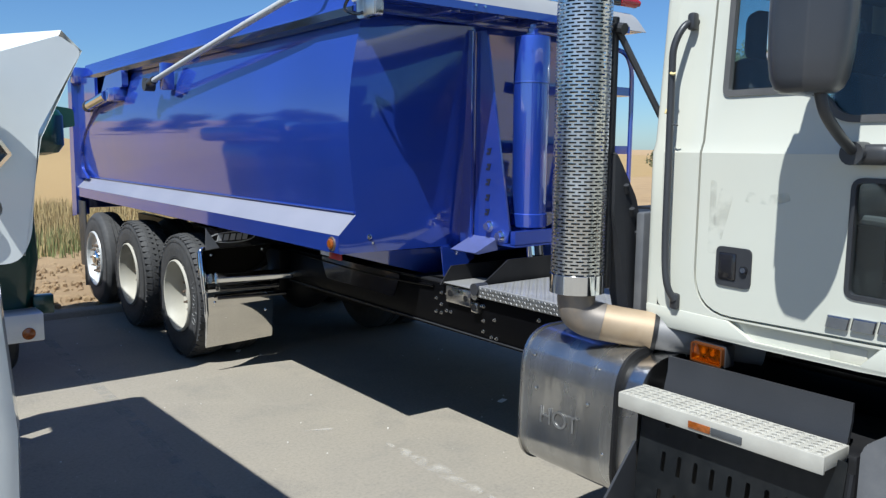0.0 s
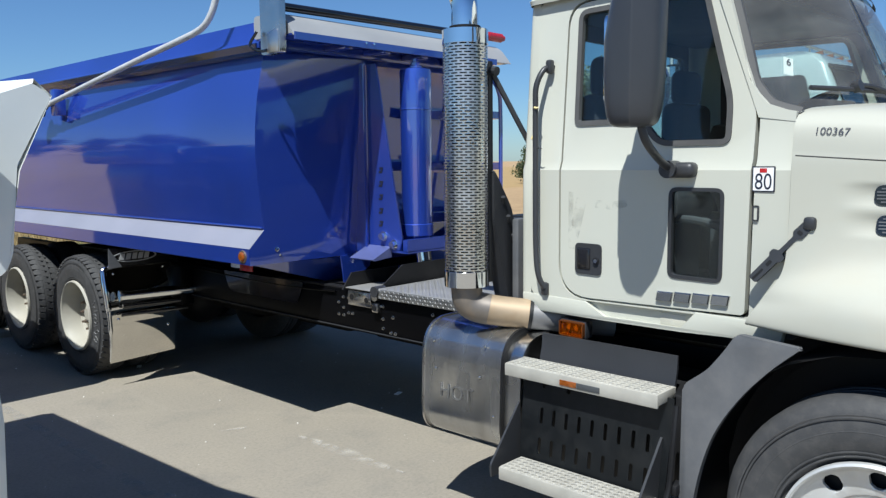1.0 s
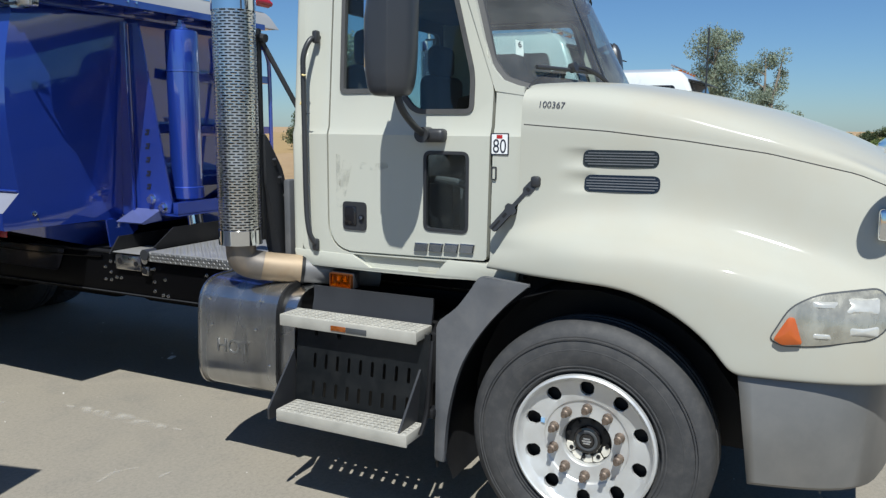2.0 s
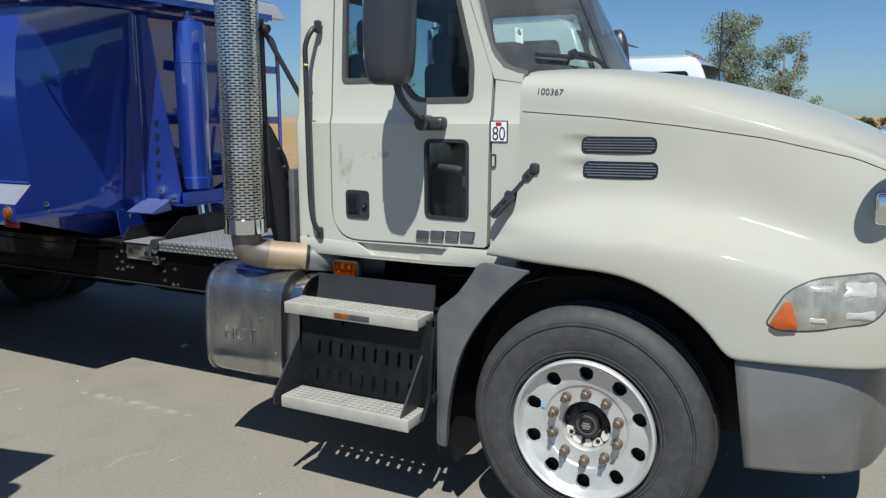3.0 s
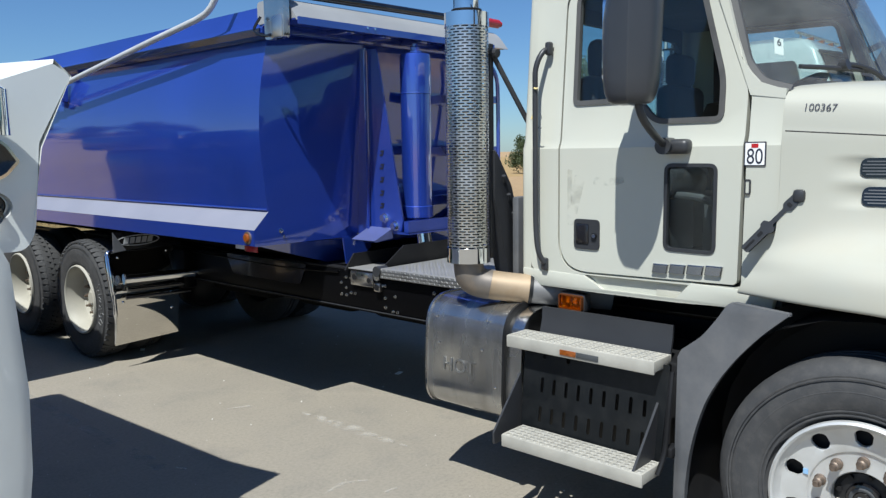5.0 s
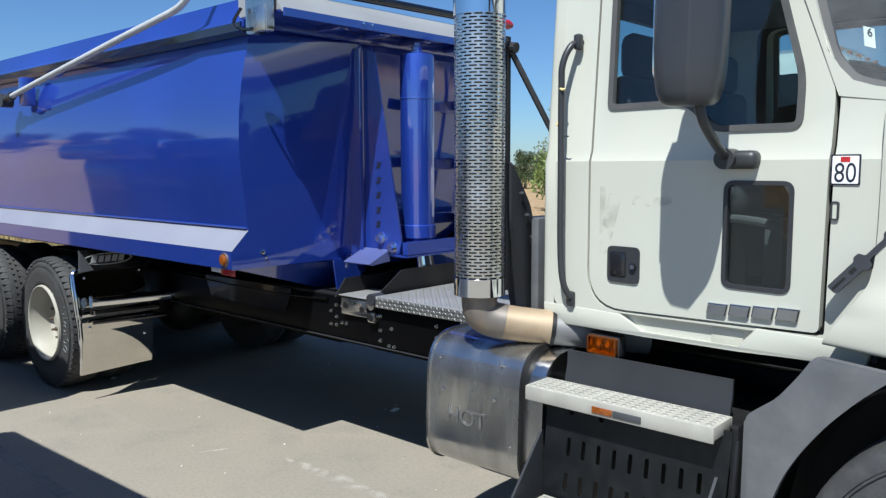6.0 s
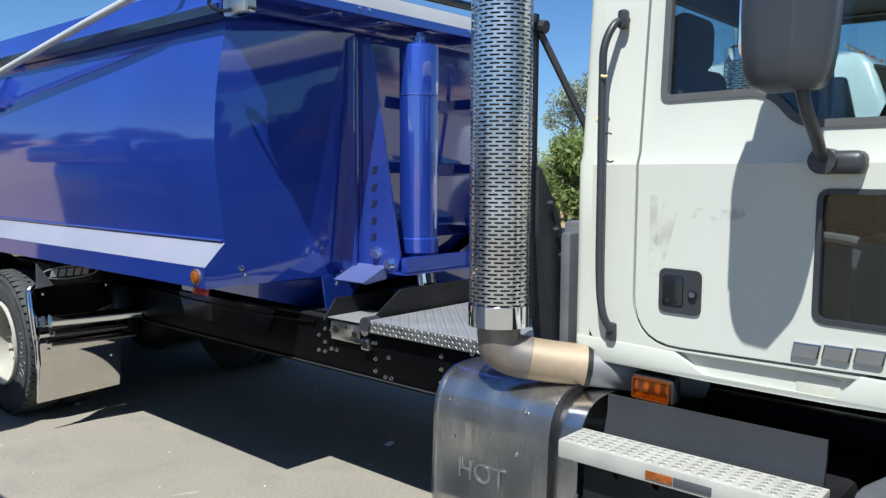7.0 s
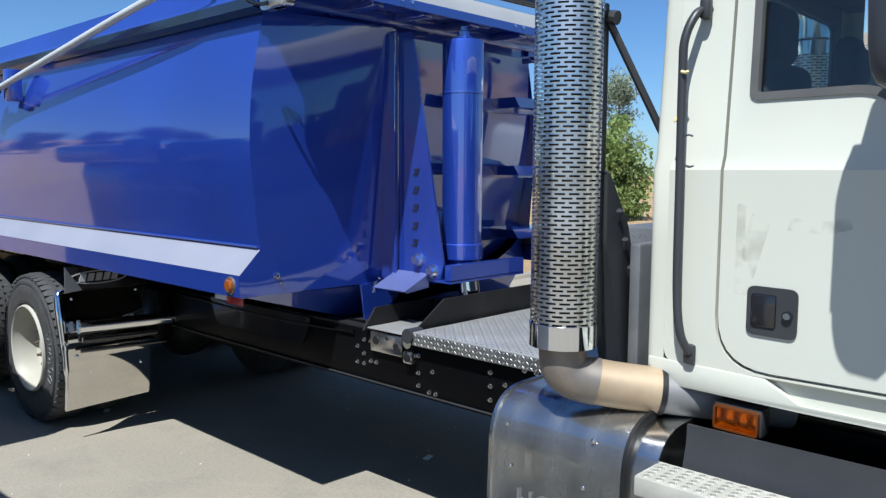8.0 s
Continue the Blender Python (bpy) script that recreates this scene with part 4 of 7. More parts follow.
tarp = part("tarp_housing", bm, M_TARP, dump, "grey sheet metal tarp housing across the body front")
bm = B()
box(bm, -1.05, 0.96, 3.125, 3.46, 2.508, 2.518, 0.002)
for xx in (-0.62, -0.30, 0.05, 0.45):
    box(bm, xx - 0.03, xx + 0.03, 3.13, 3.45, 2.470, 2.510, 0.004)
box(bm, -1.0, 0.95, 3.33, 3.36, 2.455, 2.510, 0.004)
part("housing_floor", bm, M_BLUE, tarp, "blue ribbed underside of the tarp housing")
bm = B()
tube(bm, [(-1.08, 3.25, 2.685), (0.86, 3.25, 2.71)], 0.026, 12)
part("roller_tube", bm, M_BLACK, tarp)
bm = B()
prism(bm, rounded([(3.15, 2.405), (3.34, 2.405), (3.34, 2.80), (3.15, 2.80)], 0.03), X, -1.115, -1.072)
box(bm, -1.125, -1.072, 3.16, 3.27, 2.405, 2.54, 0.012)
part("end_bracket", bm, M_STEEL, tarp, "galvanised end bracket of the tarp roller")
bm = B()
tube(bm, [(-1.14, 3.34, 2.54), (-1.17, 3.37, 2.46), (-1.14, 3.30, 2.425), (-1.10, 3.28, 2.44)], 0.009, 8, smooth=5)
part("cable_loop", bm, M_BLACK, tarp)
bm = B()
prism(bm, rect(3.092, 3.104, 2.482, 2.524), X, -1.05, 0.78)
part("deflector_lip", bm, M_BLUE, tarp)
for xx in (-0.515, -0.45, 0.33, 0.40):
    bm = B()
    cyl(bm, (xx, 3.093, 2.512), (xx, 3.084, 2.512), 0.008, seg=8)
    part("rivet", bm, M_CHROME, tarp)
bm = B()
cyl(bm, (0.85, 3.25, 2.72), (1.02, 3.25, 2.72), 0.034, seg=16)
cyl(bm, (1.02, 3.25, 2.72), (1.055, 3.25, 2.72), 0.021, seg=12)
part("roller_end_cap", bm, M_RED, tarp, "red roller end cap")
# tarp arm along the near side
bm = B()
arm = [(-1.17, 6.62, 2.265), (-1.17, 5.9, 2.36), (-1.165, 5.2, 2.453), (-1.16, 4.6, 2.532), (-1.15, 4.2, 2.585), (-1.145, 4.0, 2.615), (-1.14, 3.90, 2.65), (-1.13, 3.84, 2.71), (-1.12, 3.80, 2.79), (-1.10, 3.72, 2.98)]
tube(bm, arm, 0.021, 12, smooth=5)
armo = part("tarp_arm", bm, M_ARM, dump, "bare aluminium tarp arm tube")
bm = B()
cyl(bm, (-1.17, 6.50, 2.282), (-1.17, 6.72, 2.250), 0.034, seg=18)
cyl(bm, (-1.205, 6.66, 2.255), (-1.12, 6.66, 2.255), 0.055, seg=18)
part("arm_spring_housing", bm, M_BLACKPL, armo)
bm = B()
box(bm, -1.15, -1.05, 6.34, 6.42, 2.20, 2.42, 0.01)
part("arm_pivot_plate", bm, M_BLUE, armo)
bm = B()
tube(bm, [(-1.12, 8.15, 2.235), (-1.12, 8.90, 2.155)], 0.055, 16)
lm = part("lift_motor", bm, M_CHROME, dump, "bright tarp arm motor")
bm = B()
cyl(bm, (-1.12, 8.86, 2.16), (-1.12, 8.92, 2.152), 0.062, seg=16)
part("motor_cap", bm, M_BLACKPL, lm)
bm = B()
box(bm, -1.15, -1.0, 7.80, 8.10, 2.17, 2.30, 0.02)
prism(bm, rounded([(7.72, 2.30), (8.5, 2.26), (8.3, 2.44), (7.72, 2.46)], 0.03), X, -1.09, -1.03)
part("motor_bracket", bm, M_BLUE, lm)
# tail end
bm = B()
prism(bm, rounded([(9.50, 0.93), (9.72, 0.90), (9.62, 2.56), (9.46, 2.56)], 0.03), X, -1.16, -1.02)
post = part("corner_post", bm, M_BLUE, dump, "blue rear corner post")
share(post, Matrix.Translation((2.18, 0, 0)))
bm = B()
curve = smooth_path([(8.72, 0, 2.14), (8.95, 0, 2.03), (9.26, 0, 1.865), (9.44, 0, 1.70), (9.475, 0, 1.58), (9.44, 0, 1.46), (9.22, 0, 1.36)], 5)
prism(bm, [(p.x, p.z) for p in curve] + [(9.56, 1.36), (9.54, 2.50), (8.72, 2.45)], X, -1.092, -1.062)
part("rear_frame", bm, M_BLUE, dump, "blue rear frame plate with a curved front edge")
bm = B()
box(bm, -1.16, -1.0, 9.30, 9.50, 2.42, 2.60, 0.02)
cyl(bm, (-1.18, 9.42, 2.55), (-1.0, 9.42, 2.55), 0.05, seg=16)
part("tailgate_hinge", bm, M_BLUE, dump)
bm = B()
box(bm, -1.02, 1.02, 9.56, 9.62, 1.0, 2.5, 0.02)
for zz in (1.2, 1.6, 2.0, 2.4):
    box(bm, -1.0, 1.0, 9.62, 9.70, zz - 0.05, zz + 0.05, 0.01)
part("tailgate", bm, M_BLUE, dump)
bm = B()
box(bm, -1.14, -1.125, 9.2, 9.5, 0.35, 1.1, 0.004)
box(bm, -1.14, -0.55, 9.33, 9.345, 0.12, 0.85, 0.004)
part("rear_mudflap", bm, M_BLACKPL, truck, "black rubber rear mudflap")
# markers and reflectors
bm = B()
revolve(bm, [(0.0, -1.165), (0.022, -1.163), (0.030, -1.156), (0.032, -1.142)], (0, 3.575, 1.20), "x", 24)
mk = part("marker_light", bm, M_AMBER, dump, "round amber side marker light")
bm = B()
revolve(bm, [(0.032, -1.150), (0.040, -1.150), (0.042, -1.142)], (0, 3.575, 1.20), "x", 24)
part("marker_bezel", bm, M_RUST, mk)
bm = B()
box(bm, -1.115, -1.108, 3.52, 3.66, 1.106, 1.143, 0.002)
part("red_reflector", bm, M_RED, dump, "red half of the reflective tape")
bm = B()
box(bm, -1.115, -1.108, 3.66, 3.76, 1.118, 1.143, 0.002)
part("white_reflector", bm, M_REFLW, dump, "white half of the reflective tape")
bm = B()
revolve(bm, [(0.016, 0.0), (0.016, -0.006), (0.009, -0.008), (0.009, -0.02), (0.0, -0.022)], (-0.948, FRONT - 0.008, 1.236), "y", 10)
cyl(bm, (-0.93, FRONT - 0.01, 1.20), (-0.93, FRONT - 0.02, 1.20), 0.007, seg=8)
part("wall_nut", bm, M_CHROME, dump)
# polished flap, its hanger and the quarter panel in front of the drive wheels
def flap_point(u, v):
    """u: 0 at the outer edge to 1 at the frame, v: 0 at the foot to 1 at the top."""
    x = -1.188 + 0.53 * u
    bow = 0.030 * math.sin(math.pi * min(v * 1.15, 1.0)) - 0.05 * max(0.0, v - 0.52) ** 2 * 4
    return Vector((x, 5.455 - 0.075 * 0.53 * u - 0.034 * v - bow, 0.205 + 0.03 * u + 0.765 * v))


bm = B()
for off in (0.0, 0.008):
    loft(bm, [[flap_point(u, v) + Vector((0, off, 0)) for u in np.linspace(0, 1, 9)] for v in np.linspace(0, 1, 25)])
fl = part("mudflap", bm, mat("mirror_polished_steel", (0.66, 0.64, 0.60), 0.03, 1.0, vary=0.06, scale=4, bump=0.02, bump_scale=5), truck, "mirror polished stainless mudflap in front of the drive wheels")
bm = B()
tube(bm, [flap_point(0.10, 1.01), flap_point(0.0, 1.0) + Vector((-0.006, 0, -0.01)), flap_point(0.0, 0.92) + Vector((-0.018, -0.006, 0)), flap_point(0.0, 0.75) + Vector((-0.018, -0.006, 0)), flap_point(0.0, 0.5) + Vector((-0.010, -0.004, 0)), flap_point(0.0, 0.25), flap_point(0.0, 0.02)],
     0.02, 14, smooth=5, radii=[0.010, 0.018, 0.027, 0.029, 0.026, 0.019, 0.010, 0.007])
part("flap_edge", bm, M_CHROME, fl, "rolled chrome edge of the flap")
for u, v in ((0.12, 0.46), (0.5, 0.47), (0.88, 0.48), (0.88, 0.30), (0.12, 0.93), (0.88, 0.93)):
    bm = B()
    c = flap_point(u, v)
    revolve(bm, [(0.011, 0.0), (0.011, -0.004), (0.006, -0.008), (0.0, -0.009)], c, "y", 10)
    part("flap_bolt", bm, M_CHROME, fl)
bm = B()
box(bm, -0.66, -0.54, 5.26, 5.50, 0.62, 0.95, 0.02)
bx = part("hanger_box", bm, M_FRAME, truck, "gloss black box ahead of the drive wheels")
bm = B()
cyl(bm, (-1.13, 5.345, 0.755), (-0.55, 5.24, 0.755), 0.040, seg=20)
tb_ = part("hanger_tube", bm, M_CHROME, bx, "polished steel hanger tube")
bm = B()
cyl(bm, (-1.136, 5.346, 0.755), (-1.126, 5.344, 0.755), 0.043, seg=20)
part("tube_cap", bm, M_STEEL, tb_)
bm = B()
cyl(bm, (-1.12, 5.36, 0.60), (-0.60, 5.27, 0.60), 0.014, seg=12)
cyl(bm, (-1.10, 5.37, 0.665), (-0.60, 5.28, 0.665), 0.020, seg=12)
part("hanger_rod", bm, M_BLACK, bx, "gloss black hanger rods")
bm = B()
prism(bm, [(-0.70, 0.985), (-0.62, 0.985), (-0.62, 1.13), (-1.20, 1.13), (-1.14, 0.985)], Y, 5.36, 5.372)
part("hanger_fin", bm, M_BLACK, bx)
# Grey triangle paints the sun that falls on the black plate's corner.
bm = B()
prism(bm, [(-1.205, 0.975), (-1.10, 0.985), (-1.20, 1.135)], Y, 5.345, 5.352)
part("corner_gusset", bm, M_GREYPL, bx, "triangular corner fin, grey for the sun on it")
bm = B()
ov = [(-0.99 + 0.18 * math.cos(a), 1.058 + 0.043 * math.sin(a)) for a in np.linspace(0, 2 * math.pi, 29)[:-1]]
ovi = [(-0.99 + 0.172 * math.cos(a), 1.058 + 0.036 * math.sin(a)) for a in np.linspace(0, 2 * math.pi, 29)[:-1]]
M_EMB = mat("emblem_light", (0.34, 0.34, 0.34), 0.5)
em = part("emblem", ring_strip(ov, ovi, Y, 5.352, 5.358), M_EMB, bx, "pale oval emblem outline")
bm.free()
for k in range(5):
    u = -1.115 + 0.050 * k
    bm = B()
    prism(bm, [(u, 1.036), (u + 0.037, 1.036), (u + 0.050, 1.084), (u + 0.013, 1.084)], Y, 5.350, 5.357)
    part("emblem_bar", bm, M_EMB, em)

# ---------------------------------------------------------------- cab
def cab_x(z):
    """Outer side face of the cab: upright below the belt, leaning in above it."""
    if z <= 1.735:
        return -1.028
    if z <= 1.775:
        return -1.028 + (z - 1.735) / 0.04 * 0.016
    return -1.012 + (z - 1.775) * 0.085


def S(u, v, w=0.0):
    return Vector((cab_x(v) + w, u, v))


DOOR = rounded([(1.292, 1.186), (1.292, 2.44), (0.655, 2.44), (0.478, 1.95), (0.488, 1.212)], [0.15, 0.10, 0.10, 0.06, 0.02], 7)
GAP = rounded([(1.301, 1.177), (1.301, 2.449), (0.645, 2.449), (0.464, 1.95), (0.472, 1.203)], [0.155, 0.10, 0.10, 0.06, 0.02], 7)
WIN = rounded([(1.240, 1.921), (1.246, 2.412), (0.684, 2.412), (0.562, 1.99), (0.562, 1.827), (0.85, 1.827), (0.93, 1.921)],
              [0.03, 0.05, 0.05, 0.05, 0.04, 0.05, 0.05], 5)
PEEP = rect(0.572, 0.788, 1.318, 1.670, 0.035)
cab_side = rounded([(1.452, 1.169), (1.452, 2.47), (0.67, 2.47), (0.455, 1.925), (0.345, 1.925), (0.345, 1.195), (0.48, 1.195)],
                   [0.04, 0.02, 0.02, 0.02, 0.01, 0.01, 0.01])
CUTS = (1.735, 1.775)


def bend_near(p):
    return Vector((p.x + cab_x(p.z) + 1.028, p.y, p.z))


def bend_far(p):
    return Vector((p.x - cab_x(p.z) - 1.028, p.y, p.z))


cab = holed(cab_side, [GAP], lambda u, v: Vector((-1.028, u, v)), (0.03, 0, 0), "cab", M_WHITE, truck, "white truck cab shell with traces of dirt", 20, CUTS, bend_near)


def inset(ring, d):
    c = Vector((sum(p[0] for p in ring) / len(ring), sum(p[1] for p in ring) / len(ring)))
    out = []
    n = len(ring)
    for k in range(n):
        p, a, b = Vector(ring[k]), Vector(ring[k - 1]), Vector(ring[(k + 1) % n])
        t = (b - a).normalized() if (b - a).length > 1e-6 else Vector((1, 0))
        nn = Vector((-t.y, t.x))
        if nn.dot(c - p) < 0:
            nn = -nn
        out.append(tuple(p + nn * d))
    return out


M_SEAL = mat("weathered_rubber_seal", (0.075, 0.074, 0.072), 0.65, vary=0.12, scale=14)


def side_door(sx):
    if sx < 0:
        place = S
        th = (0.035, 0, 0)
        lab = "white passenger door with scuff marks"
    else:
        place = lambda u, v, w=0.0: Vector((-cab_x(v) - w, u, v))
        th = (-0.035, 0, 0)
        lab = "white driver door"
    d = holed(DOOR, [WIN, PEEP] if sx < 0 else [WIN], lambda u, v: Vector((sx * 1.028, u, v)), th, "door", M_WHITE, cab, lab, 20, CUTS, bend_near if sx < 0 else bend_far)
    fr = ring_strip(WIN, inset(WIN, 0.021), lambda u, v, w: place(u, v, w), -0.006, 0.02)
    part("window_frame", fr, M_SEAL, d, "dark grey rubber window surround")
    seal = ring_strip(inset(GAP, -0.014), inset(GAP, 0.03), lambda u, v, w: place(u, v, w), 0.036, 0.044)
    part("door_seal", seal, M_DARK, d)
    g = B()
    prism(g, inset(WIN, 0.016), lambda u, v, w: place(u, v, w), 0.012, 0.016)
    pane = part("window_pane", g, M_GLASS, d, smooth=False)
    pane.visible_shadow = False
    if sx < 0:
        fr = ring_strip(PEEP, inset(PEEP, 0.014), lambda u, v, w: place(u, v, w), -0.004, 0.02)
        part("peep_frame", fr, M_BLACKPL, d)
        g = B()
        prism(g, inset(PEEP, 0.012), lambda u, v, w: place(u, v, w), 0.010, 0.014)
        p2 = part("peep_pane", g, M_GLASS, d, "dark lower peep window", smooth=False)
        p2.visible_shadow = False
    return d


door = side_door(-1)
other = rounded([(1.452, 1.169), (1.452, 2.47), (0.67, 2.47), (0.455, 1.925), (0.345, 1.925), (0.345, 1.195), (0.48, 1.195)],
                [0.04, 0.02, 0.02, 0.02, 0.01, 0.01, 0.01])
holed(other, [GAP], lambda u, v: Vector((1.028, u, v)), (-0.03, 0, 0), "cab_side", M_WHITE, cab, "", 20, CUTS, bend_far)
side_door(1)
# rear wall with rounded corners and a wide back window, roof and its gutter
for sx in (-1, 1):
    bm = B()
    rows = []
    for z in (1.135, 1.5, 1.735, 1.775, 2.1, 2.47):
        x = -cab_x(z)
        rows.append([(sx * a, b, z) for a, b in rounded([(x, 1.452), (x, 1.512), (x - 0.12, 1.512)], [0.001, 0.06, 0.001], 7)])
    loft(bm, rows)
    part("rear_corner", bm, M_WHITE, cab)
BACK = rect(-0.84, 0.84, 1.80, 2.36, 0.06)
holed([(-0.92, 1.135), (0.92, 1.135), (0.88, 2.47), (-0.88, 2.47)], [BACK], lambda u, v: Vector((u, 1.510, v)), (0, -0.03, 0), "rear_wall", M_TRIM, cab)
bm = B()
prism(bm, BACK, Y, 1.490, 1.494)
part("rear_window", bm, M_GLASS, cab, smooth=False)
bm = B()
rows = []
for z, grow, yf in ((2.465, 0.018, 0.60), (2.485, 0.022, 0.595), (2.50, 0.012, 0.60), (2.60, -0.02, 0.63), (2.68, -0.10, 0.74), (2.72, -0.30, 0.95)):
    x = 0.965 + grow
    ring = rounded([(-x, yf), (-x, 1.497 + grow), (x, 1.497 + grow), (x, yf), (0, yf - 0.16)], [0.08, 0.06, 0.06, 0.08, 0.5], 6)
    rows.append([(a, b, z) for a, b in ring])
vs = loft(bm, rows, closed=True)
bm.faces.new(vs[-1])
part("roof", bm, M_WHITE, cab, "white cab roof with a drip edge")
# A pillars and windscreen
def screen(u, v):
    """u: -1..1 across, v: 0..1 up."""
    xb, xt = 0.955, 0.885
    x = u * (xb + (xt - xb) * v)
    yb = 0.455 - 0.315 * (1 - u * u)
    yt = 0.655 - 0.225 * (1 - u * u)
    return Vector((x, yb + (yt - yb) * v, 1.915 + v * 0.565))


bm = B()
us, vs_ = np.linspace(-0.985, 0.985, 27), np.linspace(0.05, 0.97, 7)
loft(bm, [[screen(u, v) for u in us] for v in vs_])
ws = part("windscreen", bm, M_SCREEN, cab, "raked curved windscreen", recalc=False)
ws.visible_shadow = False
def screen_band(u0, u1, v0, v1, off, name, material, nu=24, nv=8, thick=0.03):
    bm = B()
    for o in (off, off + thick):
        loft(bm, [[screen(u, v) + Vector((0, o, 0)) for u in np.linspace(u0, u1, nu)] for v in np.linspace(v0, v1, nv)])
    loft(bm, [[screen(u0, v) + Vector((0, o, 0)) for v in np.linspace(v0, v1, nv)] for o in (off, off + thick)])
    loft(bm, [[screen(u1, v) + Vector((0, o, 0)) for v in np.linspace(v0, v1, nv)] for o in (off, off + thick)])
    return part(name, bm, material, cab)


for s in (-1, 1):
    # rubber round the lower corner of the screen and up the pillar
    outer = smooth_path([(0.352, 0, 1.938), (0.391, 0, 1.949), (0.453, 0, 1.973), (0.490, 0, 2.014), (0.521, 0, 2.062), (0.548, 0, 2.157), (0.5825, 0, 2.276), (0.652, 0, 2.50)], 4)
    outer = [Vector((p.x - 0.014, 0, p.z - 0.010)) for p in outer]
    inner = []
    for k, p in enumerate(outer):
        t = (outer[min(k + 1, len(outer) - 1)] - outer[max(k - 1, 0)]).normalized()
        inner.append(p + Vector((-t.z, 0, t.x)) * 0.021)
    bm = B()
    loft(bm, [[(s * (-cab_x(p.z) - 0.016 - (0.012 if k in (0, 4) else 0)), p.x, p.z) if k < 2 else ((s * (-cab_x(q.z) - 0.034 + (0.010 if k == 2 else -0.012)), q.x, q.z)) for p, q in zip(outer, inner)] for k in (0, 1, 2, 3)])
    part("screen_rubber", bm, M_SEAL, cab, "weathered grey rubber round the windscreen")
    bm = B()
    prism(bm, [(0.345, 1.90), (0.345, 1.935), (0.378, 1.942), (0.440, 1.965), (0.477, 2.006), (0.508, 2.054), (0.535, 2.150), (0.569, 2.268), (0.635, 2.48), (0.68, 2.48), (0.47, 1.92)], X, s * 0.955, s * 1.003)
    for v in bm.verts:
        v.co.x -= s * max(0, v.co.z - 1.92) * 0.075
    part("pillar", bm, M_WHITE, cab)
screen_band(-0.985, 0.985, -0.02, 0.05, -0.012, "screen_rubber", M_BLACKPL)
screen_band(-0.985, 0.985, 0.95, 1.0, -0.012, "screen_rubber", M_BLACKPL)
bm = B()
OUT = Vector((-0.004, -0.022, 0.006))
tube(bm, [screen(-0.34, 0.055) + OUT * 1.4, screen(-0.42, 0.15) + OUT * 1.6, screen(-0.52, 0.205) + OUT * 1.4, screen(-0.62, 0.205) + OUT * 1.2], 0.010, 8, smooth=4)
tube(bm, [screen(u, 0.185 - 0.03 * (u + 0.62)) + OUT for u in (-0.82, -0.72, -0.62, -0.52, -0.40)], 0.009, 8)
wiper = part("wiper", bm, M_BLACKPL, cab, "black windscreen wiper")
bm = B()
cyl(bm, screen(-0.60, 0.20) + OUT * 0.8, screen(-0.60, 0.20) + OUT * 2.0, 0.022, seg=14)
part("wiper_clip", bm, M_BLACKPL, wiper)
# joint between the two panes
bm = B()
for o in (-0.004, 0.010):
    loft(bm, [[screen(-0.31 + 0.11 * v + e, v) + Vector((0, o, 0)) for e in (-0.007, 0.007)] for v in np.linspace(0.03, 0.97, 10)])
part("pane_joint", bm, M_BLACKPL, cab, "dark rubber joint between the windscreen panes")
bm = B()
tube(bm, [(0.25, 0.13, 1.955), (0.45, 0.14, 1.975), (0.80, 0.22, 1.99)], 0.010, 8, smooth=4)
part("wiper", bm, M_BLACKPL, cab, "black windscreen wiper")
bm = B()
t0 = Matrix.Translation(screen(-0.835, 0.365) + Vector((0.004, 0.012, 0))) @ Matrix.Rotation(radians(-32), 4, "Z") @ Matrix.Rotation(radians(-20), 4, "X") @ Matrix.Rotation(radians(12), 4, "Y")
prism(bm, [(-0.020, -0.046), (0.020, -0.046), (0.020, 0.024), (-0.020, 0.024)], lambda u, v, w: t0 @ Vector((u, w, v)), -0.001, 0.001)
tag = part("paper_tag", bm, M_PAPER, cab, "small white paper tag behind the windscreen")
text_mesh("6", 0.042, t0 @ Matrix.Translation((0, -0.003, 0.004)) @ Matrix.Rotation(radians(90), 4, "X"), M_INK, tag, "tag_number", 0.0005)
# floor, firewall, interior
bm = B()
box(bm, -0.98, 0.98, 0.36, 1.50, 1.14, 1.19, 0.0)
box(bm, -0.98, 0.98, 0.34, 0.40, 1.14, 1.90, 0.0)
part("cab_floor", bm, M_TRIM, cab)
bm = B()
loft(bm, [[(x, 0.20 + 0.18 * (x / 0.95) ** 2, 1.925), (x, 0.50, 1.925), (x, 0.66, 1.90), (x, 0.70, 1.80), (x, 0.62, 1.55), (x, 0.45, 1.40)] for x in np.linspace(-0.94, 0.94, 13)])
part("dashboard", bm, M_TRIM, cab, "grey dashboard")
bm = B()
prism(bm, rounded([(0.42, 1.90), (0.46, 2.03), (0.66, 2.05), (0.70, 1.86)], 0.03), X, 0.18, 0.78)
part("instrument_hood", bm, M_BLACKPL, cab)
bm = B()
box(bm, -0.93, 0.93, 1.44, 1.475, 1.2, 1.78, 0.01)
part("cab_lining", bm, M_TRIM, cab)
bm = B()
box(bm, 0.955, 0.985, 0.42, 1.46, 1.19, 1.80, 0.008)
part("door_lining", bm, M_TRIM, cab, "dark lining of the far door")
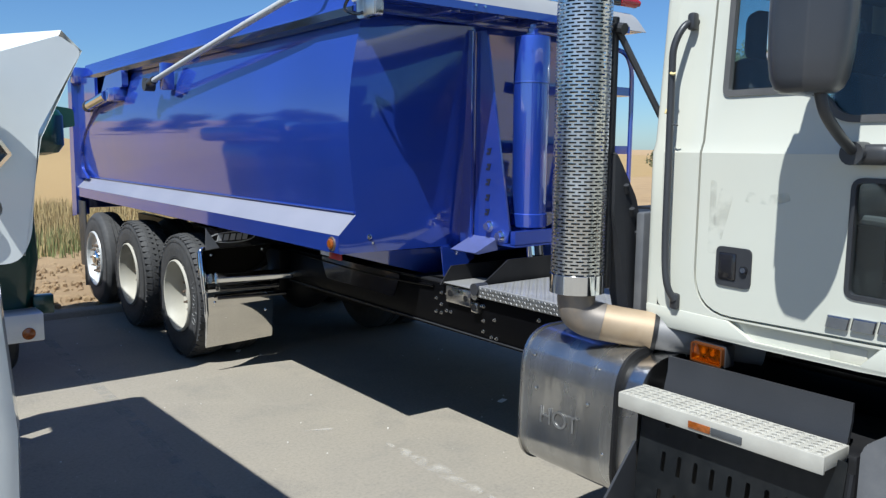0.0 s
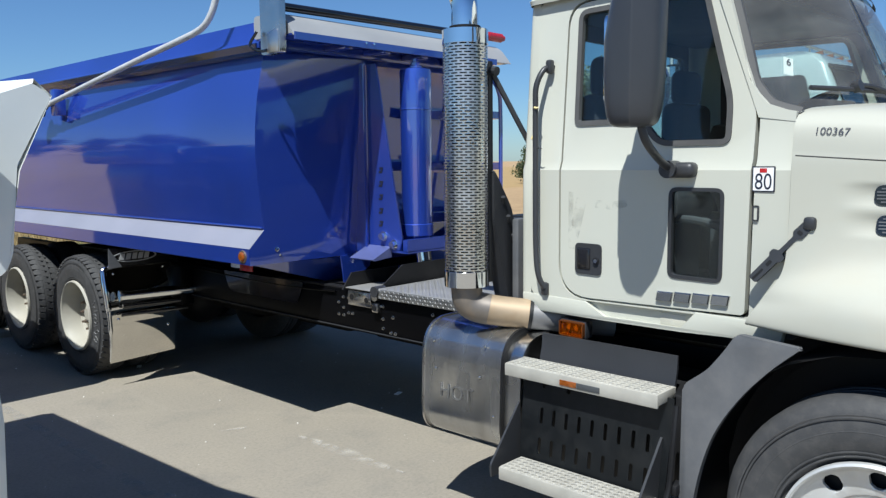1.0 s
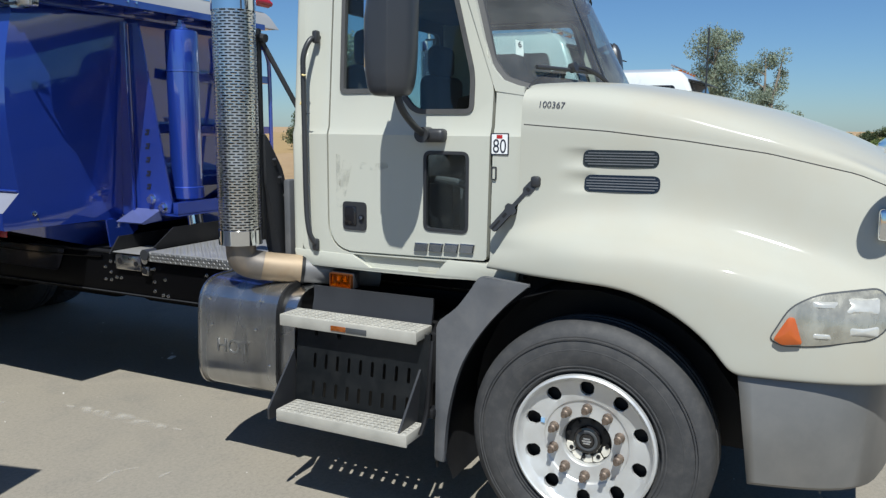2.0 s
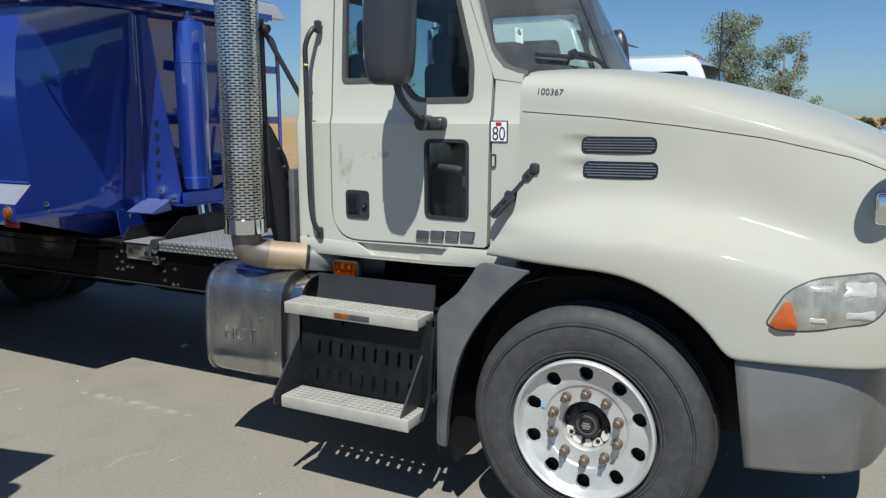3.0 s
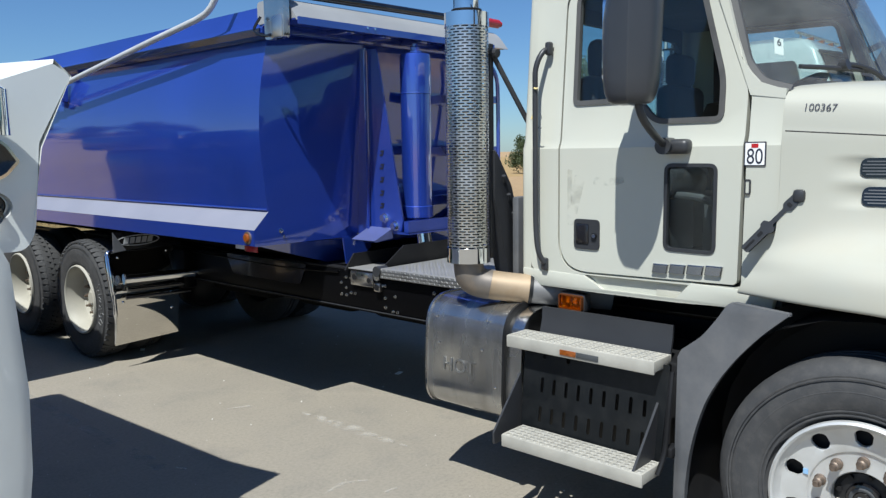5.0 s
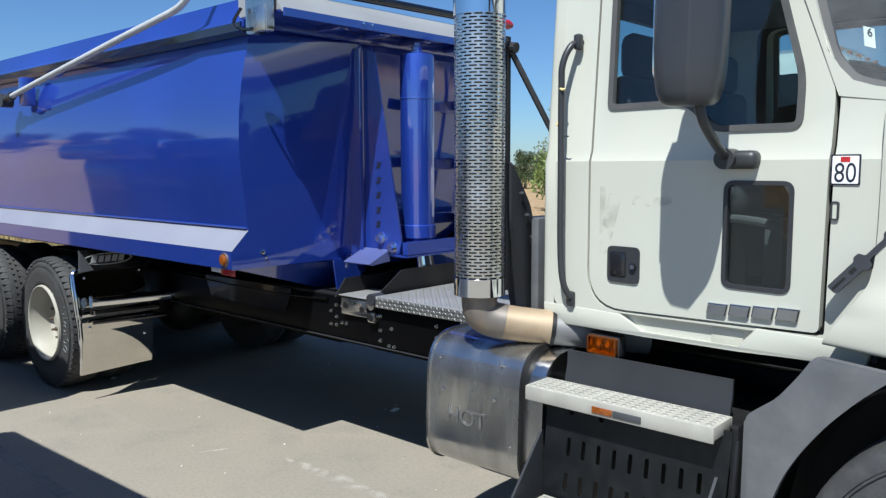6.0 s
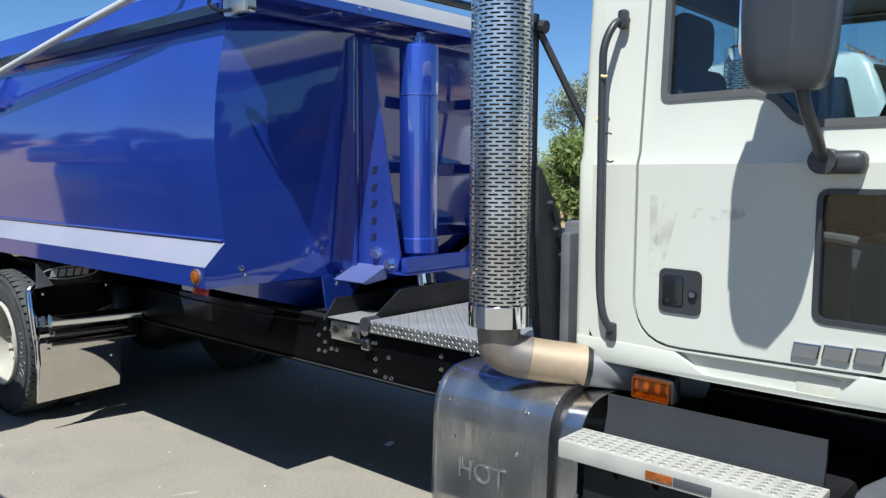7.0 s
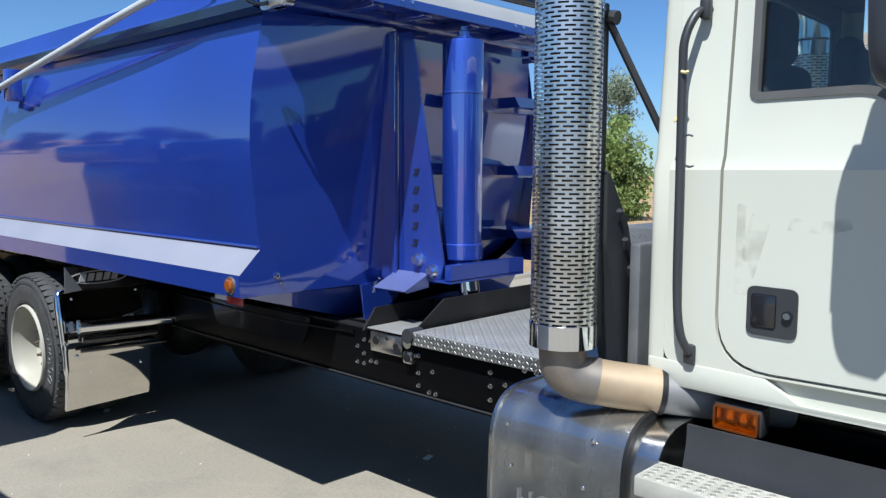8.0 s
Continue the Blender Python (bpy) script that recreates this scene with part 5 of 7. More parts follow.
def seat(x):
    bm = B()
    box(bm, x - 0.24, x + 0.24, 0.90, 1.36, 1.50, 1.64, 0.05, 3)
    box(bm, x - 0.2, x + 0.2, 0.95, 1.3, 1.18, 1.50, 0.02)
    t = bmesh.new()
    box(t, x - 0.24, x + 0.24, 1.28, 1.40, 1.60, 2.08, 0.05, 3)
    box(t, x - 0.14, x + 0.14, 1.30, 1.39, 2.07, 2.26, 0.045, 3)
    join(bm, t)
    part("seat", bm, M_SEAT, cab, "dark cloth cab seat with headrest")
for x in (-0.5, 0.5):
    seat(x)
bm = B()
t = bmesh.new()
revolve(t, [(0.215, -0.014), (0.230, 0.0), (0.215, 0.014), (0.200, 0.0)], (0, 0, 0), "z", 36, closed=True)
box(t, -0.21, 0.21, -0.02, 0.02, -0.01, 0.005)
box(t, -0.03, 0.03, -0.2, 0.0, -0.01, 0.005)
join(bm, t, Matrix.Translation((0.5, 0.80, 1.97)) @ Matrix.Rotation(radians(-35), 4, "X"))
tube(bm, [(0.5, 0.80, 1.96), (0.5, 0.6, 1.70)], 0.03, 10)
part("steering_wheel", bm, M_BLACKPL, cab)
bm = B()
box(bm, -0.62, -0.30, 0.62, 0.80, 1.20, 1.52, 0.03)
part("heater_box", bm, M_TRIM, cab)
bm = B()
tube(bm, [(-0.72, 0.50, 1.36), (-0.70, 0.72, 1.50), (-0.62, 0.95, 1.52)], 0.018, 10, smooth=4)
part("cab_handle", bm, M_TRIM, cab)
bm = B()
box(bm, -0.93, 0.93, 0.62, 1.47, 2.425, 2.462, 0.01)
part("headliner", bm, M_TRIM, cab)
# sill under the door
bm = B()
prism(bm, [(1.50, 1.175), (1.50, 1.15), (1.464, 1.098), (1.07, 1.105), (0.725, 1.113), (0.50, 1.126), (0.36, 1.130), (0.345, 1.198), (0.672, 1.198), (0.725, 1.1255), (1.07, 1.119), (1.158, 1.175)], X, -1.031, -0.99)
bmesh.ops.bevel(bm, geom=[e for e in bm.edges], offset=0.004, segments=2, profile=0.5, affect="EDGES")
part("sill", bm, M_WHITE, cab, "white stepped sill under the door")
bm = B()
box(bm, -1.006, -0.985, 0.66, 1.20, 1.110, 1.20, 0.0)
box(bm, -1.0, 1.0, 0.40, 1.505, 1.115, 1.135, 0.0)
part("sill_recess", bm, M_WHITE, cab)
bm = B()
box(bm, -1.0085, -1.0045, 0.717, 0.822, 1.122, 1.174, 0.001)
part("sill_patch", bm, M_SCUFF, cab, "dusty brown patch under the door")
# door furniture
bm = B()
prism(bm, rect(1.082, 1.212, 1.292, 1.425, 0.022), X, -1.034, -1.02)
hd = part("door_handle", bm, M_BLACKPL, door, "black recessed door handle")
bm = B()
box(bm, -1.040, -1.03, 1.135, 1.20, 1.315, 1.405, 0.006)
cyl(bm, (-1.034, 1.105, 1.355), (-1.044, 1.105, 1.355), 0.013, seg=14)
part("handle_paddle", bm, M_BLACK, hd)
bm = B()
cyl(bm, (-1.044, 1.105, 1.355), (-1.046, 1.105, 1.355), 0.009, seg=12)
part("key_barrel", bm, M_CHROME, hd)
M_PLATE = mat("dull_chrome", (0.42, 0.43, 0.45), 0.25, 1.0)
for k in range(4):
    y1, zl = 0.832 - k * 0.0735, 1.2255 + 0.0045 * k
    bm = B()
    loft(bm, [[S(u, v, w) for u, v in ((y1 - a, zl + a * 0.02), (y1 - 0.066 + a, zl + 0.001 + a * 0.02), (y1 - 0.072 + a, zl + 0.038 - a), (y1 - 0.006 - a, zl + 0.037 - a))] for a, w in ((0.0, 0.001), (0.0, -0.008), (0.004, -0.012))], closed=True)
    bm.faces.new([v for v in bm.verts][-4:])
    part("nameplate_block", bm, M_PLATE, door, "chrome nameplate block")
for ring in ([(1.25, 1.395), (1.25, 1.645), (1.226, 1.64), (1.224, 1.42), (1.13, 1.415), (1.135, 1.395)], [(1.20, 1.44), (1.235, 1.50), (1.21, 1.62), (1.16, 1.60)],
             [(1.12, 1.578), (1.02, 1.572), (0.965, 1.590), (0.975, 1.618), (1.04, 1.604), (1.11, 1.612)]):
    bm = B()
    prism(bm, rounded(ring, 0.008), X, -1.0292, -1.0288)
    part("scuff", bm, M_RESIDUE, door, "faint dirty tape and rub marks on the door")
TX = Matrix(((0, 0, -1, 0), (-1, 0, 0, 0), (0, 1, 0, 0), (0, 0, 0, 1)))
bm = B()
prism(bm, rect(0.397, 0.475, 1.660, 1.749, 0.004), X, -1.0315, -1.028)
st = part("number_sticker", bm, M_INK, cab, "white sticker with a black border and number 80")
bm = B()
prism(bm, rect(0.4015, 0.4705, 1.6645, 1.7445, 0.003), X, -1.0325, -1.0313)
part("sticker_face", bm, M_PAPER, st)
text_mesh("80", 0.070, Matrix.Translation((-1.0327, 0.436, 1.693)) @ TX @ Matrix.Diagonal((0.86, 1.15, 1, 1)), M_INK, st, "sticker_number", 0.0004)
bm = B()
prism(bm, rect(0.424, 0.449, 1.727, 1.742), X, -1.0335, -1.0326)
part("sticker_red", bm, M_RED, st)
bm = B()
kr = rect(0.447, 0.470, 1.556, 1.612, 0.008, 4)
prism(bm, inset(kr, 0.004), X, -1.0325, -1.027)
kc = part("keyhole_cover", bm, M_WHITE, cab)
part("keyhole_rim", ring_strip(kr, inset(kr, 0.0055), X, -1.035, -1.026), M_BLACKPL, kc, "black rubber rim")
# grab bar
bm = B()
tube(bm, [(-0.975, 1.372, 2.185), (-1.03, 1.385, 2.17), (-1.062, 1.402, 2.10), (-1.064, 1.405, 2.0), (-1.066, 1.402, 1.7), (-1.068, 1.398, 1.40), (-1.066, 1.385, 1.27), (-1.045, 1.365, 1.21)], 0.0128, 12, smooth=6)
gb = part("grab_bar", bm, M_BLACKPL, cab, "long dark grey grab bar beside the door")
bm = B()
box(bm, -1.02, -0.985, 1.356, 1.386, 2.155, 2.215, 0.010)
part("grab_bracket", bm, M_BLACKPL, gb)
bm = B()
box(bm, -1.05, -1.025, 1.350, 1.385, 1.175, 1.235, 0.010)
part("grab_bracket", bm, M_BLACKPL, gb)
bm = B()
tube(bm, [(-1.076, 1.402, 2.008), (-1.079, 1.392, 2.004), (-1.072, 1.385, 2.006)], 0.005, 6, smooth=3)
M_TAPE = mat("yellowed_tape", (0.62, 0.50, 0.22), 0.6)
part("tape_scrap", bm, M_TAPE, gb, "scrap of yellow tape")
bm = B()
tube(bm, [(-1.070, 1.416, 1.885), (-1.075, 1.418, 1.87)], 0.004, 6)
part("tape_scrap", bm, M_TAPE, gb)
bm = B()
tube(bm, [(-1.07, 1.388, 1.83), (-1.075, 1.375, 1.832), (-1.07, 1.365, 1.828)], 0.003, 6, smooth=3)
part("wire_end", bm, M_TRIM, gb)
# amber lamp below the cab
bm = B()
box(bm, -1.018, -0.96, 1.163, 1.297, 1.003, 1.082, 0.006)
lamp = part("side_lamp", bm, M_BLACKPL, cab, "amber side turn lamp under the cab")
bm = B()
rows = []
for y in np.linspace(1.174, 1.286, 17):
    rows.append([(-1.0195 - 0.007 * (0.5 + 0.5 * math.sin((y - 1.174) * 168)) * math.sin(math.pi * f), y, 1.014 + 0.056 * f) for f in np.linspace(0, 1, 9)])
loft(bm, rows)
part("reflector_bowl", bm, mat("lamp_foil", (0.85, 0.84, 0.80), 0.28, 1.0, vary=0.1, scale=30), lamp)
bm = B()
prism(bm, rect(1.170, 1.290, 1.010, 1.074, 0.008), X, -1.036, -1.033)
part("amber_lens", bm, sheet_glass("amber_glass", (1.0, 0.64, 0.10), 0.05), lamp, "clear amber lens").visible_shadow = False
bm = ring_strip(rect(1.168, 1.292, 1.008, 1.076, 0.009), rect(1.173, 1.287, 1.013, 1.071, 0.006), X, -1.037, -1.016)
part("lens_rim", bm, mat("amber_rim", (0.10, 0.030, 0.006), 0.3), lamp)


def set_taper(ob):
    """The cab is drawn square and then set to its true length, height and taper towards the back."""
    for o in (ob, *ob.children_recursive):
        if o.type != "MESH":
            continue
        m = o.matrix_basis.copy()
        for v in o.data.vertices:
            p = m @ v.co
            y = 1.079 * p.y - 0.0245
            cut = 0.094 + 0.09 * (y - 1.1)
            x = abs(p.x)
            x = x - cut if x > 0.8 else x * (0.8 - cut) / 0.8
            v.co = Vector((math.copysign(x, p.x), y, 1.024 * p.z - 0.0425))
        o.matrix_basis = Matrix.Identity(4)


set_taper(cab)
# door mirror
M_HOUSING = mat("grey_mirror_plastic", (0.038, 0.040, 0.045), 0.32, vary=0.08, scale=5, bump=0.05, bump_scale=220)
bm = B()
rows = []
for z, f in ((1.893, 0.48), (1.896, 0.64), (1.907, 0.77), (1.935, 0.88), (1.985, 0.95), (2.07, 0.99), (2.2, 1.0), (2.38, 1.0), (2.44, 0.93), (2.50, 0.82), (2.55, 0.66), (2.585, 0.46), (2.60, 0.25)):
    hw, yc = 0.106 * f, 0.815 + 0.012 * (2.2 - z) - 0.012 * (1 - f)
    back = hw * (1.0 - 1.5 * max(0.0, z - 2.33) / 0.27)
    ring = rounded([(-1.285 - 0.012 * f, yc - hw), (-1.285 + 0.085 * f, yc - hw * 0.95), (-1.285 + 0.10 * f, yc + back), (-1.285 - 0.03 * f, yc + back - hw * 0.08), (-1.285 - 0.066 * f, yc + back - hw * 0.4), (-1.285 - 0.080 * f, yc - hw * 0.36)], [0.025 * f, 0.03 * f, 0.02 * f, 0.006 * f, 0.05 * f, 0.006 * f], 4)
    rows.append([(a, b, z) for a, b in ring])
vs = loft(bm, rows, closed=True)
bm.faces.new(vs[0][::-1])
bm.faces.new(vs[-1])
mir = part("door_mirror", bm, M_HOUSING, cab, "large dark grey door mirror housing")
bm = B()
prism(bm, rect(-1.30, -1.20, 1.98, 2.30, 0.03), Y, 0.905, 0.921)
part("mirror_pane", bm, M_MIRROR, mir)
bm = B()
tube(bm, [(-1.27, 0.79, 1.93), (-1.255, 0.775, 1.85), (-1.17, 0.775, 1.79), (-1.03, 0.80, 1.748), (-0.98, 0.80, 1.738)], 0.0155, 12, smooth=6)
part("mirror_arm", bm, M_BLACKPL, mir)
bm = B()
tube(bm, [(-1.25, 0.80, 2.58), (-1.1, 0.80, 2.55), (-0.88, 0.81, 2.50)], 0.019, 12, smooth=5)
part("mirror_arm", bm, M_BLACKPL, mir)
bm = B()
t = bmesh.new()
box(t, -1.015, -0.945, 0.705, 0.815, 1.705, 1.765, 0.022, 3)
join(bm, t)
cyl(bm, (-0.96, 0.80, 1.738), (-1.035, 0.80, 1.738), 0.034, seg=16)
part("mirror_base", bm, M_BLACKPL, mir)
far_mirror = copy_thing(mir, Matrix.Translation((0.03, -0.22, -0.26)))
for o in (far_mirror, *far_mirror.children_recursive):
    o.data = o.data.copy()
    o.data.transform(Matrix.Diagonal((-1, 1, 1, 1)))
    o.data.flip_normals()
tagged(far_mirror, "large dark grey mirror housing on the driver side")

# ---------------------------------------------------------------- hood
def arch(y):
    """Height of the fender lip over the front wheel."""
    if y > 0.02:
        return 1.178 - 0.004 * y
    if y > -0.535:
        return 0.51 + math.sqrt(0.67 ** 2 - y * y)
    return 0.895


HY = [0.345, 0.20, 0.05, -0.10, -0.20, -0.30, -0.40, -0.48, -0.535, -0.60, -0.72, -0.85, -0.97, -1.05, -1.105, -1.14, -1.16]


def lerp(y, table):
    return float(np.interp(-y, [-a for a, _ in table], [b for _, b in table]))


def hood_section(y):
    top = lerp(y, [(0.345, 1.988), (0.2, 1.996), (0.0, 1.985), (-0.3, 1.935), (-0.6, 1.860), (-0.9, 1.755), (-1.07, 1.662), (-1.14, 1.54), (-1.165, 1.37)])
    roll = top - lerp(y, [(0.345, 0.025), (0, 0.03), (-1.0, 0.045), (-1.3, 0.03)])
    cr = lerp(y, [(0.345, 1.788), (0.0, 1.762), (-0.3, 1.728), (-0.6, 1.685), (-0.9, 1.617), (-1.07, 1.546), (-1.14, 1.44), (-1.165, 1.31)])
    s = lerp(y, [(0.345, 1.0), (-0.8, 1.0), (-0.97, 0.985), (-1.05, 0.955), (-1.105, 0.90), (-1.14, 0.81), (-1.165, 0.70)])
    lip = arch(y)
    root = lerp(y, [(0.345, 1.36), (0.1, 1.385), (-0.2, 1.39), (-0.5, 1.35), (-0.8, 1.28), (-1.0, 1.22), (-1.3, 1.18)])
    out = lerp(y, [(0.345, 1.06), (0.25, 1.13), (0.05, 1.185), (-0.5, 1.19), (-0.8, 1.16), (-1.0, 1.11), (-1.3, 1.05)])
    side = lerp(y, [(0.345, 1.022), (0.0, 0.965), (-0.6, 0.95), (-1.0, 0.96), (-1.3, 0.98)])
    wd = lerp(y, [(0.345, 0.115), (0.2, 0.085), (0.0, 0.05), (-0.4, 0.02), (-0.8, 0.0), (-1.3, 0.0)])
    k = lerp(y, [(0.345, 1.0), (0.0, 0.85), (-0.5, 0.5), (-1.0, 0.15), (-1.3, 0.0)])
    p = [(0.0, top), (0.35, top - 0.006), (0.66 + 0.06 * k + wd, roll), (0.80 + 0.065 * k + wd, roll - 0.05 + 0.018 * k), (0.885 + 0.008 * k + wd, cr + 0.03 + 0.055 * k), (0.895 + wd, cr + 0.004), (0.900 + wd, cr - 0.004), (max(side - 0.02, 0.9 + wd), cr - 0.14), (side, root + 0.05),
         (side + (out - side) * 0.35, root - 0.01), (side + (out - side) * 0.75, root - 0.05), (out - 0.012, root - 0.09), (out, root + (lip - root) * 0.65), (out + 0.004, lip + 0.02), (out, lip), (out - 0.05, lip + 0.002)]
    return [(-x * s, y, z) for x, z in p]


secs = [hood_section(y) for y in HY]
for k, reach in ((0, 0.125), (1, 0.03)):
    secs[k] = [(x, y + reach * min(max((1.385 - z) / 0.19, 0.0), 1.0), z) for x, y, z in secs[k]]
bm = B()
loft(bm, [a[::-1] + [(-x, yy, z) for x, yy, z in a[1:]] for a in secs])
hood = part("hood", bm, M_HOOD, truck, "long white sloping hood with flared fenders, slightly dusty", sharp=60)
md = hood.modifiers.new("smooth", "SUBSURF")
md.levels = md.render_levels = 4
bpy.context.view_layer.update()
baked = bpy.data.meshes.new_from_object(hood.evaluated_get(bpy.context.evaluated_depsgraph_get()))
hood.modifiers.clear()
hood.data = baked
bpy.context.view_layer.update()
bm = B()
last = secs[-1]
vs = [bm.verts.new(p) for p in last[::-1] + [(-x, yy, z) for x, yy, z in last[1:]]]
bm.faces.new(vs)
part("grille", bm, M_BLACKPL, hood)


hood_shape = hood.evaluated_get(bpy.context.evaluated_depsgraph_get())


def hood_x(y, z):
    """The finished hood side at that length and height."""
    hit, place, _, _ = hood_shape.ray_cast(Vector((-3, y, z)), Vector((1, 0, 0)))
    return place.x if hit else -1.1


def H(u, v, w=0.0):
    return Vector((hood_x(u, v) + w, u, v))


# white cowl of the cab under the hood's rear edge
for s in (-1, 1):
    bm = B()
    loft(bm, [[(s * x * 0.965, yy, z - 0.016) for x, _, z in hood_section(0.345)[2:4]] for yy in (0.28, 0.41)])
    part("cowl", bm, M_WHITE, truck)
# shut line between hood top and sides
bm = B()
tube(bm, [H(y, hood_section(y)[5][2] - 0.006, 0.0008) for y in np.linspace(0.335, -1.10, 40)], 0.0026, 6)
part("shut_line", bm, M_DARK, hood)
# air vents
for zc, y0, y1 in ((1.652, -0.205, 0.092), (1.553, -0.215, 0.082)):
    bm = B()
    ring = rect(y0, y1, zc - 0.034, zc + 0.034, 0.03, 6)
    xx = -0.955
    prism(bm, ring, lambda u, v, w: H(u, v, w), -0.002, 0.03)
    vn = part("air_vent", bm, M_BLACK, hood, "black slatted hood air intake")
    for k in range(5):
        bm = B()
        zz = zc - 0.022 + k * 0.011
        hw = 0.02 if k in (0, 4) else 0.008
        prism(bm, [(y0 + hw, zz - 0.0022), (y1 - hw, zz - 0.0022), (y1 - hw, zz + 0.0022), (y0 + hw, zz + 0.0022)], lambda u, v, w: H(u, v, w), -0.006, -0.0015)
        part("slat", bm, M_GREYPL, vn)
# unit number
txt = text_mesh("100367", 0.036, Matrix.Translation((0, 0.228, 1.864)) @ TX @ Matrix.Rotation(radians(-3), 4, "Z"), M_INK, hood, "unit_number", 0.0)
for v in txt.data.vertices:
    p = txt.matrix_basis @ v.co
    v.co = H(p.y, p.z, -0.004)
txt.matrix_basis = Matrix.Identity(4)
# rubber hood latch
bm = B()
a, b = Vector((-1.0, 0.278, 1.553)), Vector((-1.045, 0.455, 1.345))
e1 = (b - a).normalized()
e2 = e1.cross(Vector((-1, 0, 0))).normalized()
e3 = e2.cross(e1).normalized()
if e3.x > 0:
    e3 = -e3
strap = [(-0.012, -0.018), (0.060, -0.020), (0.070, -0.008), (0.140, -0.008), (0.146, -0.026), (0.166, -0.026), (0.173, -0.017), (0.276, -0.016)]
strap = rounded(strap + [(u, -v) for u, v in strap[::-1]], 0.007, 3)
prism(bm, strap, lambda u, v, w: a + e1 * u + e2 * v + e3 * w, -0.016, 0.008)
la = part("hood_latch", bm, M_BLACKPL, hood, "black rubber hood latch strap")
for u0, u1, hv in ((0.006, 0.022, 0.009), (0.040, 0.054, 0.009), (0.182, 0.205, 0.006), (0.222, 0.272, 0.004)):
    bm = B()
    prism(bm, rect(u0, u1, -hv, hv, 0.004, 3), lambda u, v, w: a + e1 * u + e2 * v + e3 * w, 0.0082, 0.0092)
    part("strap_slot", bm, M_DARK, la)
bm = B()
box(bm, -1.02, -0.93, 0.258, 0.300, 1.528, 1.575, 0.012)
part("latch_base", bm, M_BLACKPL, la)
# head lamp in the fender front
def fender_patch(pts, off0, off1):
    bm = B()
    lo = [bm.verts.new(H(u, v, off1)) for u, v in pts]
    hi = [bm.verts.new(H(u, v, off0)) for u, v in pts]
    c = (sum(p[0] for p in pts) / len(pts), sum(p[1] for p in pts) / len(pts))
    mid = [bm.verts.new(H(c[0] + (u - c[0]) * 0.6, c[1] + (v - c[1]) * 0.6, off0 - 0.007)) for u, v in pts]
    ctr = bm.verts.new(H(c[0], c[1], off0 - 0.009))
    n = len(pts)
    for k in range(n):
        j = (k + 1) % n
        bm.faces.new((lo[k], lo[j], hi[j], hi[k]))
        bm.faces.new((hi[k], hi[j], mid[j], mid[k]))
        bm.faces.new((mid[k], mid[j], ctr))
    return bm


LAMP = rounded([(-0.655, 1.045), (-0.715, 1.165), (-0.80, 1.212), (-1.0, 1.228), (-1.035, 1.18), (-1.035, 1.11), (-0.99, 1.062), (-0.80, 1.027), (-0.70, 1.022)],
               [0.02, 0.04, 0.04, 0.03, 0.03, 0.03, 0.04, 0.05, 0.03], 4)
part("head_lamp_rim", fender_patch(LAMP, -0.003, 0.02), M_TRIM, hood)
M_REFLECTOR = mat("lamp_reflector", (0.36, 0.345, 0.285), 0.30, 0.35, 0.7, vary=0.30, scale=11, rough_vary=0.5, bump=0.55, bump_scale=9, stretch=(1, 1.5, 1.0))
hl = part("head_lamp", fender_patch(inset(LAMP, 0.005), -0.006, 0.02), M_REFLECTOR, hood, "hazy clear swept head lamp with amber corner")
AMB = rounded([(-0.672, 1.050), (-0.715, 1.130), (-0.735, 1.130), (-0.765, 1.040), (-0.70, 1.032)], 0.010)
part("amber_corner", fender_patch(AMB, -0.020, 0.0), mat("amber_corner_lens", (0.46, 0.095, 0.012), 0.3, coat=0.6), hl)
# Four pale strips paint the highlights of the reflector bowls.
M_BOWLGLINT = mat("lamp_bowl", (0.52, 0.51, 0.46), 0.22, 0.25, 0.8, vary=0.15, scale=25)
for y0, y1, z0, z1 in ((-0.785, -0.868, 1.163, 1.188), (-0.895, -0.995, 1.150, 1.198), (-0.785, -0.862, 1.058, 1.082), (-0.893, -0.998, 1.074, 1.108)):
    bowl = rounded([(y0, z0), (y0, z1), (y1, z1), (y1, z0)], 0.011, 4)
    part("lamp_bowl", fender_patch(bowl, -0.0075, 0.01), M_BOWLGLINT, hl, "highlight of a reflector bowl drawn as a pale strip")
# soft scoops that lead into the air vents
for v in hood.data.vertices:
    x, y, z = v.co
    if 0.0 < y < 0.225 and abs(x) > 0.8:
        for zc, y1 in ((1.652, 0.092), (1.553, 0.082)):
            lean = max(0.0, 1 - ((z - zc) / 0.040) ** 2)
            run = min(max((y1 + 0.125 - y) / 0.125, 0.0), 1.0)
            v.co.x -= math.copysign(0.010 * run * run * (3 - 2 * run) * lean * min(max((y - y1 + 0.05) / 0.03, 0.0), 1.0), x)
# fender mirror on its arm
bm = B()
base = Vector((hood_x(-1.005, 1.44), -1.005, 1.44))
tube(bm, [base + Vector((-0.03, -0.010, 0.02)), base + Vector((-0.03, -0.010, 0.125)), base + Vector((-0.045, -0.020, 0.148)), (-1.08, -1.17, 1.665), (-1.125, -1.215, 1.70), (-1.145, -1.20, 1.75), (-1.135, -1.10, 1.785), (-1.12, -1.085, 1.786)], 0.009, 10, smooth=5)
fm = part("fender_mirror", bm, M_CHROME, hood, "round chrome fender mirror on a bent arm")
bm = B()
box(bm, base.x - 0.045, base.x + 0.02, base.y - 0.034, base.y + 0.034, 1.385, 1.50, 0.014, 3)
part("arm_foot", bm, M_CHROME, fm)
bm = B()
t = bmesh.new()
